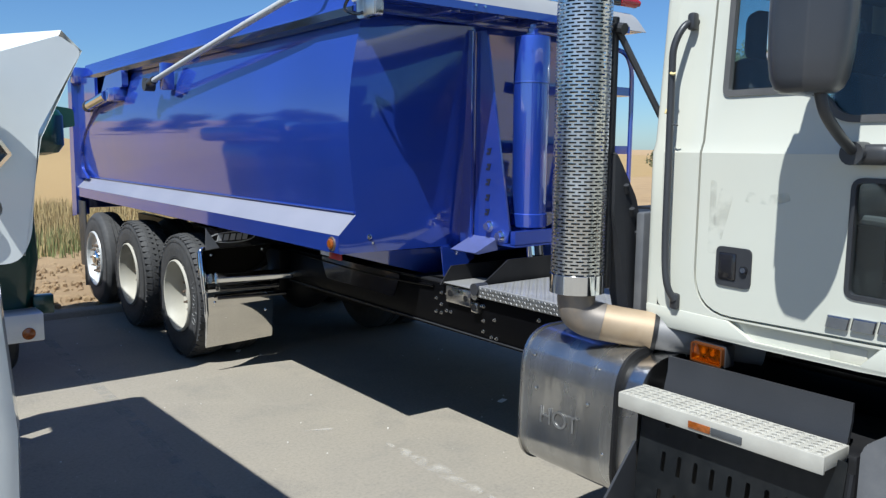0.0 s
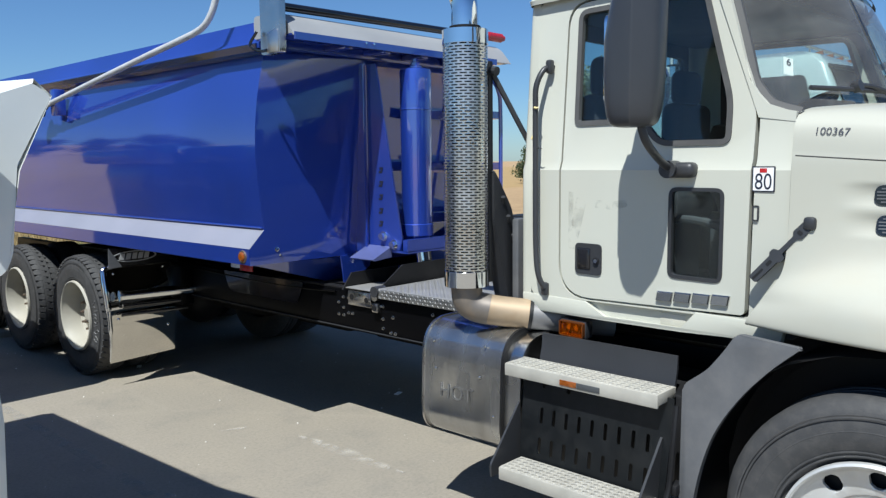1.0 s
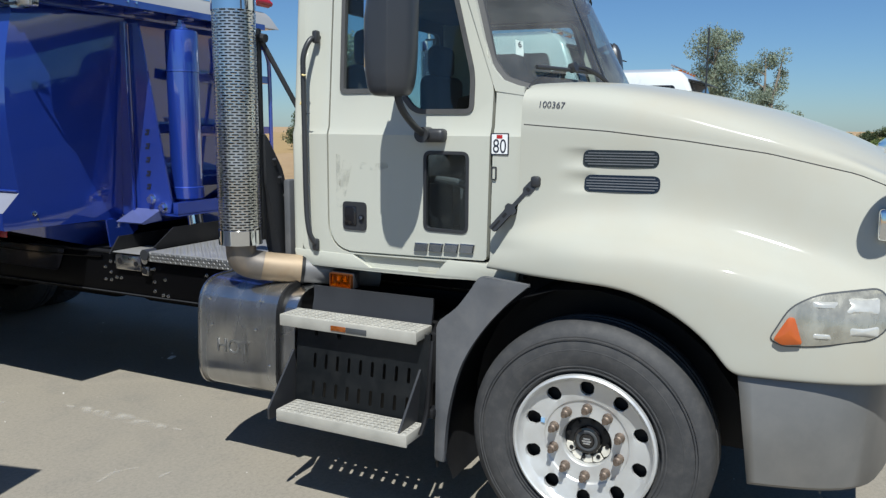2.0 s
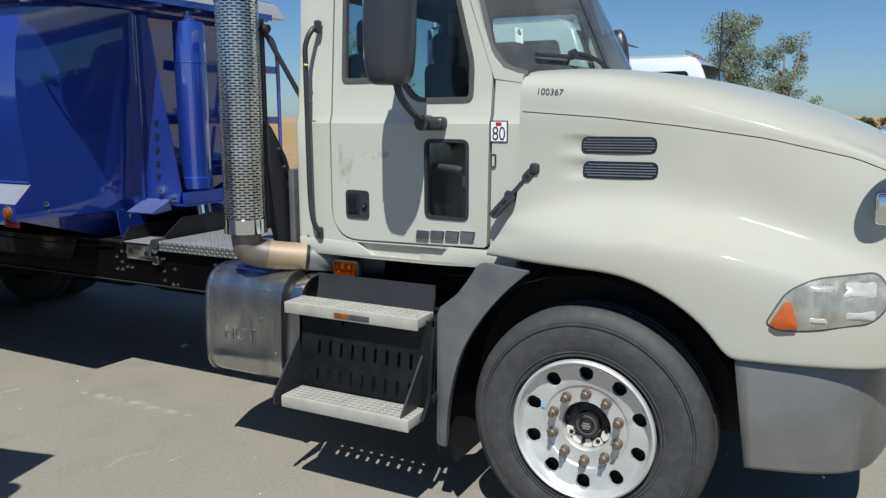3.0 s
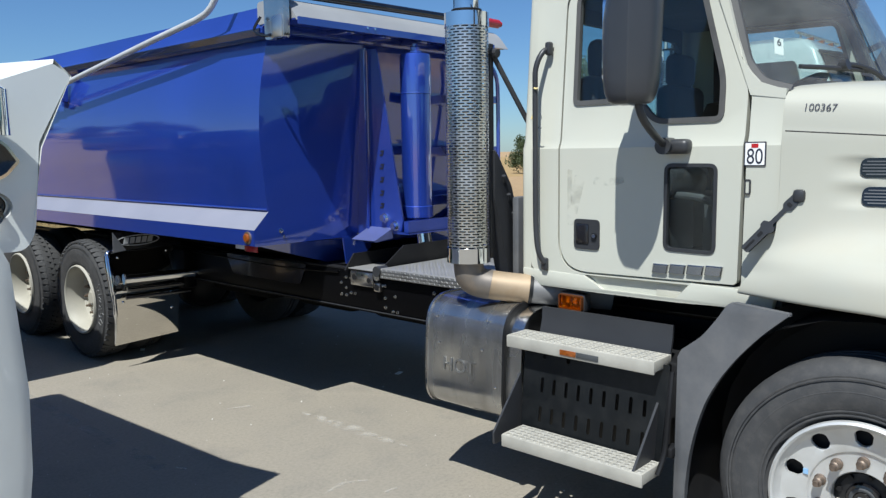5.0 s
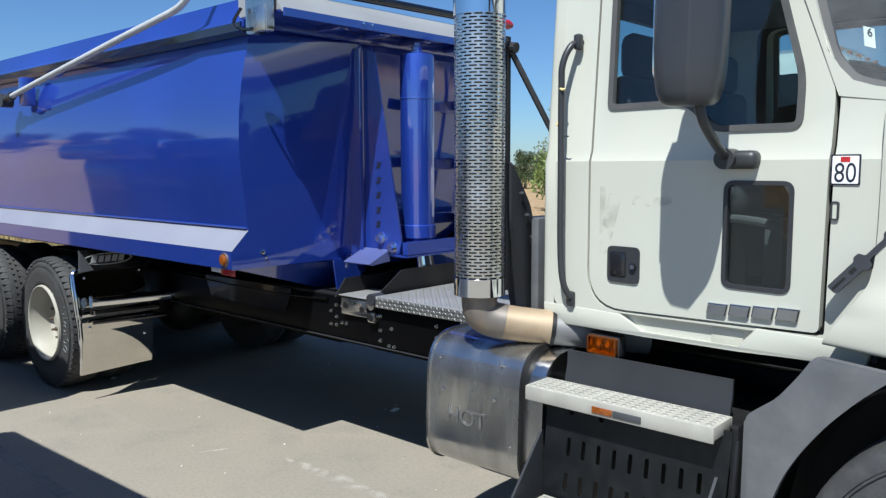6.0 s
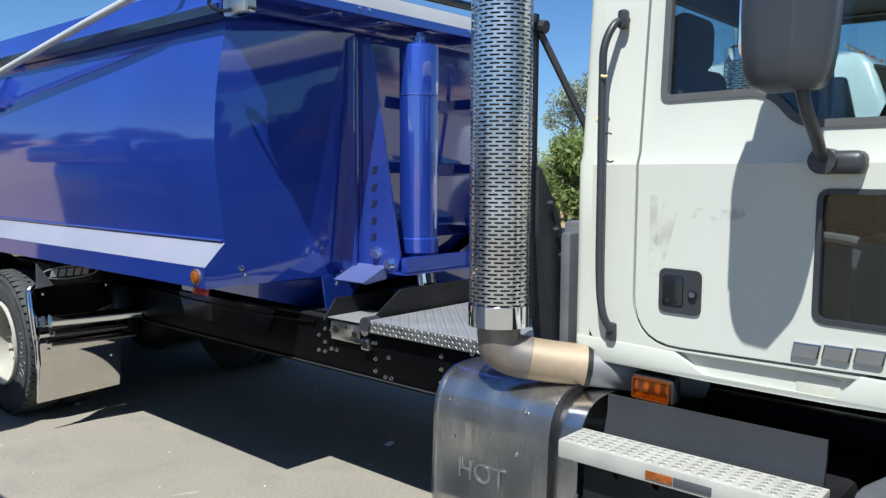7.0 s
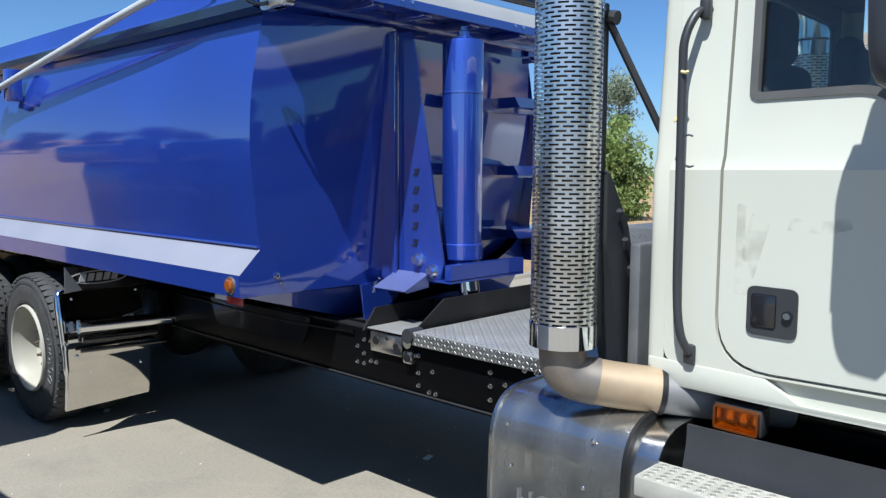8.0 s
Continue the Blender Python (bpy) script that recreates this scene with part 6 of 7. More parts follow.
revolve(t, [(0.0, 0.0), (0.094, 0.0), (0.101, -0.004), (0.103, -0.010), (0.099, -0.015), (0.070, -0.024), (0.030, -0.030), (0.0, -0.031)], (0, 0, 0), "y", 40)
join(bm, t, Matrix.Translation((-1.10, -1.066, 1.78)) @ Vector((0.63, 0.75, -0.17)).to_track_quat("Y", "Z").to_matrix().to_4x4())
part("mirror_head", bm, mat("satin_mirror_shell", (0.16, 0.17, 0.19), 0.3, 0.6, vary=0.08, scale=9), fm, "satin grey round mirror shell")
# chrome ornament on the hood's nose
bm = B()
prism(bm, rounded([(-0.985, 1.66), (-0.995, 1.715), (-1.025, 1.742), (-1.066, 1.766), (-1.086, 1.782), (-1.096, 1.762), (-1.064, 1.735), (-1.066, 1.65)], 0.008, 3), X, -0.028, 0.028)
bmesh.ops.bevel(bm, geom=bm.edges[:], offset=0.005, segments=2, profile=0.5, affect="EDGES")
part("hood_ornament", bm, M_CHROME, hood, "small chrome ornament on the hood nose")
# dark fender extension behind the wheel
bm = B()
ext = rounded([(0.665, 0.32), (0.615, 0.315), (0.612, 0.42), (0.60, 0.54), (0.575, 0.66), (0.54, 0.77), (0.49, 0.865), (0.42, 0.965), (0.335, 1.06), (0.24, 1.145), (0.46, 1.165), (0.50, 1.10), (0.56, 1.02), (0.655, 0.945)], [0.02, 0.01, 0.05, 0.05, 0.05, 0.05, 0.05, 0.05, 0.05, 0.01, 0.02, 0.03, 0.03, 0.02], 3)
prism(bm, ext, lambda u, v, w: Vector((w, u, v)), -1.16, -1.13)
bmesh.ops.bevel(bm, geom=[e for e in bm.edges], offset=0.008, segments=2, profile=0.5, affect="EDGES")
part("fender_extension", bm, M_GREYPL, hood, "dark grey plastic fender extension")
bm = B()
rows = []
for k in range(15):
    a = radians(-25 + k * 205 / 14)
    y, z = 0.64 * math.cos(a), 0.51 + 0.64 * math.sin(a)
    rows.append([(-1.14, y, z), (-0.75, y, z), (-0.72, y * 0.9, 0.51 + (z - 0.51) * 0.9)])
loft(bm, rows)
loft(bm, [[(-0.73, -0.6, 0.45), (-0.73, 0.6, 0.45)], [(-0.73, -0.6, 1.18), (-0.73, 0.6, 1.18)]])
part("wheel_well", bm, M_DARK, hood)
# bumper
bm = B()
rows = []
side = [(1.165, -0.565), (1.14, -0.735), (1.10, -0.86), (1.03, -0.965), (0.90, -1.045), (0.57, -1.12), (0.27, -1.155)]
for z, g in ((0.484, -0.035), (0.487, -0.012), (0.50, 0.0), (0.885, 0.0), (0.902, -0.012), (0.905, -0.035)):
    half = [(-x - g, y - (0.88 - z) * (0.14 if k == 0 else 0.0) - 0.4 * g * k / 6, z) for k, (x, y) in enumerate(side)]
    rows.append(smooth_path([Vector(p) for p in half + [(-x, y, z) for x, y, z in half[::-1]]], 3))
loft(bm, rows)
bp = part("bumper", bm, mat("dull_bumper_metal", (0.175, 0.17, 0.158), 0.42, 0.45, vary=0.07, scale=4, dirt=(0.30, 0.28, 0.25), dirt_amount=0.4, dirt_scale=3), truck, "wrap-round dull grey metal front bumper")
md = bp.modifiers.new("thick", "SOLIDIFY")
md.thickness = 0.008

# ---------------------------------------------------------------- steps and tank
def step(name, xo, xi, y0, y1, z):
    """Aluminium tread punched with raised round holes, folded down along its outer edge."""
    bm = B()
    box(bm, xo, xo + 0.012, y0, y1, z - 0.055, z, 0.004)
    box(bm, xi - 0.012, xi, y0, y1, z - 0.03, z, 0.003)
    for y in (y0, y1 - 0.008):
        box(bm, xo + 0.010, xi - 0.010, y, y + 0.008, z - 0.045, z, 0.002)
    s = part(name, bm, M_STEP, truck, "aluminium cab step with punched grip holes")
    bm = B()
    xa, xb, ya, yb = xo + 0.010, xi - 0.010, y0 + 0.006, y1 - 0.006
    nx, ny = 5, 19
    for i in range(nx):
        for j in range(ny):
            u0, u1 = xa + (xb - xa) * i / nx, xa + (xb - xa) * (i + 1) / nx
            v0, v1 = ya + (yb - ya) * j / ny, ya + (yb - ya) * (j + 1) / ny
            c = Vector(((u0 + u1) / 2, (v0 + v1) / 2, z - 0.002))
            sq = [(u0, v0), ((u0 + u1) / 2, v0), (u1, v0), (u1, (v0 + v1) / 2), (u1, v1), ((u0 + u1) / 2, v1), (u0, v1), (u0, (v0 + v1) / 2)]
            rings = [[bm.verts.new((a, b, z - 0.002)) for a, b in sq]]
            for r, h in ((0.0145, 0.0), (0.0115, 0.005), (0.0088, 0.004), (0.0080, -0.022)):
                rings.append([bm.verts.new(c + Vector((r * math.cos(radians(225 + 45 * k)), r * math.sin(radians(225 + 45 * k)), h))) for k in range(8)])
            for a, b in zip(rings, rings[1:]):
                for k in range(8):
                    bm.faces.new((a[k], a[(k + 1) % 8], b[(k + 1) % 8], b[k]))
    bmesh.ops.remove_doubles(bm, verts=bm.verts[:], dist=0.0003)
    tagged(part("tread_pattern", bm, M_STEP, s), kind="stuff")
    return s


s1 = step("upper_step", -1.195, -1.045, 0.735, 1.465, 0.897)
s2 = step("lower_step", -1.345, -1.185, 0.70, 1.38, 0.492)
bm = B()
box(bm, -1.199, -1.194, 1.095, 1.175, 0.853, 0.877, 0.002)
part("amber_reflector", bm, M_AMBER, s1, "amber reflector")
bm = B()
box(bm, -1.199, -1.194, 0.985, 1.093, 0.853, 0.877, 0.002)
part("step_label", bm, M_TRIM, s1)
for y in (0.745, 1.43):
    bm = B()
    prism(bm, rounded([(-1.135, 0.72), (-1.115, 0.44), (-1.335, 0.43), (-1.338, 0.485)], 0.008, 3), Y, y - 0.005, y + 0.005)
    part("step_hanger", bm, M_BLACKPL, truck, "black step side bracket")
# slotted panel between the steps
slots = []
for row, (z0, z1) in enumerate(((0.795, 0.845), (0.645, 0.715), (0.515, 0.585))):
    for k in range(9):
        y = 0.80 + k * 0.063
        if row == 0:
            if k in (6, 8):
                slots.append(rect(y - 0.010, y + 0.010, z0, z1, 0.009, 3))
        else:
            slots.append(rect(y - 0.008, y + 0.008, z0, z1, 0.0075, 3))
holed(rounded([(0.715, 0.43), (1.40, 0.43), (1.415, 0.87), (0.705, 0.87)], 0.01), slots, lambda u, v: Vector((-1.115 - (0.87 - v) * 0.14, u, v)), (0.004, 0, 0),
      "step_panel", mat("step_panel_black", (0.006, 0.007, 0.008), 0.32, vary=0.2, scale=7, dirt=(0.035, 0.035, 0.034), dirt_amount=0.35, dirt_scale=9, spec=0.3), truck, "black slotted panel between the steps")
bm = B()
box(bm, -1.02, -0.60, 0.72, 1.42, 0.44, 0.86, 0.02)
part("battery_box", bm, M_DARK, truck, "black battery box behind the steps")
bm = B()
tube(bm, [(-1.16, 0.675, 0.86), (-1.19, 0.672, 0.72), (-1.20, 0.68, 0.55), (-1.24, 0.69, 0.46)], 0.011, 8, smooth=5)
tube(bm, [(-1.12, 0.66, 0.86), (-1.14, 0.655, 0.65), (-1.14, 0.66, 0.5), (-1.13, 0.66, 0.28)], 0.008, 8, smooth=5)
box(bm, -1.19, -1.12, 0.655, 0.69, 0.52, 0.56, 0.006)
part("step_hose", bm, M_DARK, truck)
bm = B()
prism(bm, [(-1.0, 0.865), (-0.985, 0.865), (-0.965, 0.945), (-0.965, 1.0), (-0.975, 1.0), (-0.978, 0.945)], Y, 0.765, 1.42)
part("splash_plate", bm, M_BLACKPL, truck, "dark grey splash plate above the step")
# wrapped muffler cover
TP = rounded([(-0.62, 0.995), (-1.095, 0.995), (-1.118, 0.43), (-0.62, 0.40)], [0.01, 0.17, 0.15, 0.01], 12)
bm = B()
prism(bm, TP, Y, 1.555, 2.045)
tank = part("muffler_cover", bm, M_TANK, truck, "scuffed polished metal muffler cover with rivets", sharp=50)
text_mesh("HOT", 0.10, Matrix.Translation((-1.1118, 1.83, 0.665)) @ TX, mat("stamped_metal", (0.34, 0.335, 0.325), 0.45, 0.85, vary=0.2, scale=20), tank, "stamped_word", 0.001)
for y in (1.545, 2.042):
    bm = B()
    o = [(a * 1.0 - (0.006 if a < -0.7 else 0), b + (0.006 if b > 0.7 else -0.006)) for a, b in TP]
    prism(bm, o, Y, y, y + 0.012)
    part("cover_band", bm, M_DARK if y < 1.8 else M_STEEL, tank)
bm = B()
prism(bm, [(a * 0.985, 0.72 + (b - 0.72) * 0.94) for a, b in TP], Y, 1.46, 1.546)
part("cover_end", bm, M_STEEL, tank)
rv = None
for y, z in ((1.962, 0.768), (1.683, 0.772), (1.97, 0.53), (1.62, 0.51), (1.60, 0.60), (1.99, 0.90), (1.66, 0.92)):
    if rv is None:
        bm = B()
        revolve(bm, [(0.008, 0.0), (0.007, -0.003), (0.004, -0.005), (0, -0.006)], (0, 0, 0), "x", 10)
        rv = part("rivet", bm, M_STEEL, tank)
        rv.matrix_basis = Matrix.Translation((-1.108, y, z))
    else:
        share(rv, Matrix.Translation((-1.108 if 0.55 < z < 0.85 else -1.092, y, z)), tank)

# ---------------------------------------------------------------- exhaust stack
SX, SY, SR = -1.065, 1.795, 0.103
bm = B()
cols, z0, z1, pitch = 15, 1.262, 2.310, 0.0131
rows_n = int((z1 - z0) / pitch)
def ringpt(a, z, r=SR):
    return bm.verts.new((SX + r * math.cos(a), SY + r * math.sin(a), z))
for i in range(rows_n):
    za, zb = z0 + i * pitch, z0 + (i + 1) * pitch
    sh = 0.5 if i % 2 else 0.0
    for k in range(cols):
        a0, a1 = 2 * math.pi * (k + sh) / cols, 2 * math.pi * (k + 1 + sh) / cols
        da = a1 - a0
        h0, h1, g0, g1 = a0 + da * 0.13, a1 - da * 0.13, za + pitch * 0.27, zb - pitch * 0.27
        A, Bq, C, D = ringpt(a0, za), ringpt(a1, za), ringpt(a1, zb), ringpt(a0, zb)
        m0, m1 = ringpt((a0 + a1) / 2, za), ringpt((a0 + a1) / 2, zb)
        u0, u1 = ringpt((a0 + a1) / 2, g0), ringpt((a0 + a1) / 2, g1)
        e, f, g, h = ringpt(h0, g0), ringpt(h1, g0), ringpt(h1, g1), ringpt(h0, g1)
        for q in ((A, m0, u0, e), (m0, Bq, f, u0), (Bq, C, g, f), (C, m1, u1, g), (m1, D, h, u1), (D, A, e, h)):
            bm.faces.new(q)
bmesh.ops.remove_doubles(bm, verts=bm.verts[:], dist=0.0004)
shield = part("exhaust_shield", bm, M_SHIELD, truck, "chrome perforated exhaust heat shield", recalc=True, sharp=80)
bm = B()
revolve(bm, [(SR + 0.003, 1.192), (SR + 0.003, 1.264), (SR, 1.266), (SR - 0.004, 1.264), (SR - 0.004, 1.192)], (SX, SY, 0), "z", 48, closed=True)
part("shield_band", bm, M_CHROME, shield)
bm = B()
revolve(bm, [(SR + 0.003, 2.308), (SR + 0.003, 2.372), (SR - 0.004, 2.372), (SR - 0.004, 2.308)], (SX, SY, 0), "z", 48, closed=True)
part("shield_band", bm, M_CHROME, shield)
bm = B()
tube(bm, [(SX, SY, 1.24), (SX, SY, 2.39)], 0.072, 24)
part("inner_pipe", bm, M_DARK, shield)
bm = B()
tube(bm, [(SX, SY, 2.35), (SX, SY, 2.43), (SX, SY + 0.01, 2.51), (SX - 0.01, SY + 0.06, 2.60), (SX - 0.03, SY + 0.16, 2.67), (SX - 0.05, SY + 0.30, 2.69)], 0.062, 24, smooth=5)
part("exhaust_tip", bm, M_CHROME, shield, "curved chrome exhaust tip")
bm = B()
tube(bm, [(SX, SY, 1.23), (SX, SY, 1.16), (SX + 0.006, SY - 0.008, 1.115), (SX + 0.028, SY - 0.036, 1.090), (SX + 0.065, SY - 0.085, 1.076)], 0.074, 28, smooth=5)
part("exhaust_elbow", bm, mat("sooty_exhaust_elbow", (0.20, 0.175, 0.15), 0.5, 0.5, vary=0.2, scale=7, dirt=(0.36, 0.26, 0.16), dirt_amount=0.7, dirt_scale=5), shield, "dull brown-grey exhaust elbow")
bm = B()
tube(bm, [(SX + 0.058, SY - 0.076, 1.078), (SX + 0.11, SY - 0.145, 1.066), (SX + 0.18, SY - 0.24, 1.054)], 0.072, 28, smooth=3)
part("heat_tinted_pipe", bm, M_HOTPIPE, shield, "tan heat-tinted exhaust pipe")
bm = B()
tube(bm, [(SX + 0.176, SY - 0.235, 1.054), (SX + 0.186, SY - 0.248, 1.052)], 0.074, 24)
part("pipe_clamp", bm, M_DARK, shield)
bm = B()
tube(bm, [(SX + 0.18, SY - 0.24, 1.053), (SX + 0.42, SY - 0.55, 1.02)], 0.068, 20)
part("exhaust_feed", bm, mat("dull_exhaust_steel", (0.22, 0.215, 0.21), 0.6, 0.4, vary=0.15, scale=8), shield)
far_stack = copy_thing(shield, Matrix.Identity(4))
for o in (far_stack, *far_stack.children_recursive):
    o.data = o.data.copy()
    o.data.transform(Matrix.Diagonal((-1, 1, 1, 1)))
    o.data.flip_normals()
tagged(far_stack, "perforated exhaust heat shield on the far side")
# black strut post behind the stack
bm = B()
box(bm, -0.965, -0.935, 1.735, 1.775, 1.20, 2.24, 0.006)
cyl(bm, (-0.95, 1.75, 2.20), (-0.95, 1.70, 2.19), 0.022, seg=10)
part("stack_bracket", bm, M_BLACKPL, truck, "black steel stack mounting post")
bm = B()
tube(bm, [(-0.945, 1.735, 2.19), (-0.80, 1.62, 1.85)], 0.013, 8)
part("stack_strut", bm, M_BLACKPL, truck, "black diagonal stack strut")
bm = B()
prism(bm, rounded([(-0.958, 1.74), (-0.925, 1.70), (-0.823, 1.554), (-0.762, 1.364), (-0.667, 1.12), (-0.62, 0.99), (-0.80, 0.99), (-0.846, 1.11), (-0.954, 1.49)], 0.02, 3), Y, 1.715, 1.80)
bmesh.ops.bevel(bm, geom=bm.edges[:], offset=0.010, segments=2, profile=0.5, affect="EDGES")
for f in (0.15, 0.3, 0.45, 0.6, 0.75):
    a, b = Vector((-0.925, 1.70, 1.70)).lerp(Vector((-0.66, 1.70, 1.08)), f), Vector((-0.925, 1.71, 1.70)).lerp(Vector((-0.66, 1.71, 1.08)), f + 0.05)
    tube(bm, [a + Vector((-0.012, 0.008, 0)), b + Vector((-0.012, 0.008, 0))], 0.012, 8)
part("air_duct", bm, M_BLACKPL, truck, "black moulded air duct behind the cab")
bm = B()
box(bm, -0.84, 0.85, 1.66, 1.70, 0.99, 1.50, 0.01)
part("back_panel", bm, M_GREYPL, truck, "dark grey panel behind the cab")
bm = B()
box(bm, 0.62, 1.10, 1.72, 2.62, 0.80, 1.445, 0.02)
tb = part("tool_box", bm, M_GREYPL, truck, "dull tread plate box on the far side")
tagged(part("tread_pattern", diamond_plate(B(), 0.82, 1.40, 1.75, 2.60, 0.62, 0.035, "x"), M_GREYPL, tb, smooth=False), kind="stuff")

# ---------------------------------------------------------------- neighbour truck
near = thing("white_truck", "white fibreglass truck nose parked beside the dump truck", "truck", (-2.80, 2.30, 0))
near.location = (0, 0, 0)
NY = 2.27
bm = B()
plate = rounded([(-3.70, 1.40), (-2.915, 1.40), (-2.88, 1.47), (-2.845, 1.78), (-2.715, 2.02), (-2.775, 2.06), (-3.70, 1.715)],
                [0.01, 0.05, 0.03, 0.01, 0.02, 0.01, 0.01], 4)
HOLE1 = rounded([(-3.30, 1.63), (-3.06, 1.635), (-2.966, 1.660), (-2.918, 1.714), (-2.958, 1.778), (-3.02, 1.81), (-3.30, 1.81)], [0.03, 0.04, 0.02, 0.008, 0.02, 0.03, 0.03], 5)
HOLE2 = [(-3.05 + 0.100 * math.cos(a), 1.560 + 0.062 * math.sin(a)) for a in np.linspace(0, 2 * math.pi, 29)[:-1]]
holed(plate, [HOLE1, HOLE2], lambda u, v: Vector((u, NY + (v - 1.4) * 0.02, v)), (0, 0.05, 0), "nose_panel", M_WHITE2, near, "angular white nose panel with lamp recesses")
bm = B()
loft(bm, [[(-3.70, NY + 0.005, 1.715), (-3.24, NY + 0.010, 1.886), (-2.775, NY + 0.013, 2.060)], [(-3.70, NY + 0.22, 2.0), (-3.0, NY + 0.10, 2.045), (-2.765, NY + 0.03, 2.078)]])
part("nose_facet", bm, M_WHITE2, near, "sloping white top edge of the nose")
bm = B()
prism(bm, [(u, v) for u, v in HOLE1], Y, NY + 0.06, NY + 0.20)
part("lamp_recess", bm, M_BLACK, near)
bm = ring_strip(HOLE1, inset(HOLE1, 0.010), lambda u, v, w: Vector((u, NY + 0.006 + w, v)), -0.014, 0.08)
part("lamp_bezel", bm, M_CHROME, near, "chrome lamp bezel")
bm = B()
prism(bm, HOLE2, Y, NY + 0.07, NY + 0.12)
part("dark_recess", bm, M_BLACK, near)
bm = B()
prism(bm, rounded([(-3.3, 1.49), (-3.02, 1.485), (-2.985, 1.52), (-3.0, 1.575), (-3.3, 1.58)], 0.02), Y, NY - 0.02, NY + 0.08)
part("fog_lamp", bm, M_LENS, near, "clear lower lamp")
bm = B()
cyl(bm, (-3.05, NY - 0.10, 1.80), (-3.05, NY - 0.10, 1.95), 0.075, seg=32)
cyl(bm, (-3.05, NY - 0.10, 1.95), (-3.05, NY - 0.10, 1.96), 0.075, 0.06, seg=32)
part("chrome_canister", bm, M_CHROME, near, "upright chrome canister")
# lower apron, rounded outwards
bm = B()
rows = []
for z, x in ((1.42, -2.99), (1.36, -2.965), (1.2, -2.955), (0.9, -2.935), (0.6, -2.945), (0.42, -2.97), (0.38, -2.98)):
    rows.append([(-3.9, NY - 0.03, z), (-3.2, NY - 0.03, z), (x - 0.06, NY - 0.03, z), (x - 0.015, NY - 0.01, z), (x, NY + 0.05, z), (x - 0.01, NY + 0.6, z), (x - 0.01, 4.6, z)])
loft(bm, rows)
part("apron", bm, M_WHITE2, near, "white rounded fender side")
bm = B()
rows = []
for z, x in ((0.40, -2.90), (0.36, -2.885), (0.20, -2.88), (0.16, -2.90)):
    rows.append([(-3.9, NY - 0.09, z), (x - 0.08, NY - 0.09, z), (x, NY, z), (x, NY + 0.5, z)])
loft(bm, rows)
part("bumper", bm, M_WHITE2, near)
bm = B()
loft(bm, [[(-3.70, NY + 0.22, 2.0), (-3.0, NY + 0.10, 2.045), (-2.765, NY + 0.03, 2.078), (-2.715, NY + 0.01, 2.02), (-2.84, NY, 1.76), (-2.90, NY, 1.42)],
          [(-3.70, NY + 0.6, 2.12), (-3.05, NY + 0.6, 2.10), (-2.82, NY + 0.4, 2.05), (-2.78, NY + 0.4, 1.98), (-2.86, NY + 0.5, 1.76), (-2.91, NY + 0.6, 1.42)],
          [(-3.70, 4.7, 2.3), (-3.1, 4.7, 2.25), (-2.95, 4.7, 2.1), (-2.90, 4.7, 1.9), (-2.90, 4.7, 1.7), (-2.92, 4.7, 1.40)]])
loft(bm, [[(-3.7, 4.7, 0.4), (-3.7, 4.7, 2.3)], [(-2.93, 4.7, 0.4), (-2.92, 4.7, 1.7)]])
part("bonnet", bm, M_WHITE2, near)
bm = B()
for y in (2.9, 4.3):
    revolve(bm, [(0.25, -2.98), (0.40, -2.96), (0.46, -3.0), (0.47, -3.2)], (0, y, 0.47), "x", 32)
part("wheel", bm, M_RUBBER, near)

# ---------------------------------------------------------------- green machine behind it
gm = thing("green_truck", "dark green truck with a white rear bumper and amber marker", "truck")
bm = B()
rows = []
for z, x, y0 in ((0.55, -2.24, 6.02), (0.9, -2.19, 6.0), (1.5, -2.21, 6.0), (1.66, -2.26, 6.05), (1.70, -2.30, 6.08)):
    rows.append([(a, b, z) for a, b in rounded([(-4.2, y0), (x, y0), (x, 8.3), (-4.2, 8.3)], [0.1, 0.14, 0.1, 0.1], 5)])
vs = loft(bm, rows, closed=True)
bm.faces.new(vs[-1])
part("body", bm, M_GREEN, gm, "dark green rounded cab and body")
bm = B()
rows = []
for z, d in ((1.67, 0.10), (1.69, 0.03), (1.74, 0.0), (1.93, 0.0), (1.965, 0.02), (1.985, 0.07)):
    rows.append([(a, b, z) for a, b in rounded([(-4.2, 5.30 + d), (-2.12 - d, 5.30 + d), (-2.12 - d, 8.75 - d), (-4.2, 8.75 - d)], [0.1, 0.12, 0.28, 0.1], 6)])
vs = loft(bm, rows, closed=True)
bm.faces.new(vs[-1])
bm.faces.new(vs[0][::-1])
part("upper_body", bm, M_GREEN, gm, "dark green overhanging upper body")
bm = B()
tube(bm, [(-2.125, 6.05, 1.965), (-2.13, 7.2, 1.97), (-2.14, 8.3, 1.97)], 0.010, 8)
part("trim_strip", bm, M_CHROME, gm, "bright trim strip along the green body")
bm = B()
box(bm, -4.0, -2.24, 5.75, 6.0, 0.36, 0.56, 0.01)
gb2 = part("rear_bumper", bm, M_WHITE2, gm, "white painted bumper beam")
bm = B()
revolve(bm, [(0.045, 5.752), (0.040, 5.742), (0.0, 5.735)], (-2.34, 0, 0.42), "y", 20)
part("marker", bm, M_AMBER, gb2, "round amber marker light")
bm = B()
box(bm, -2.26, -2.12, 6.0, 6.1, 0.50, 0.64, 0.01)
part("bracket", bm, M_GREEN, gm)
bm = B()
prism(bm, rounded([(-2.30, 1.69), (-2.0, 1.68), (-1.975, 1.86), (-1.87, 1.88), (-1.875, 2.01), (-2.05, 2.035), (-2.17, 1.98), (-2.30, 1.80)], [0.02, 0.01, 0.01, 0.01, 0.03, 0.05, 0.08, 0.03]), Y, 6.2, 6.5)
part("mirror_bracket", bm, M_GREEN, gm)
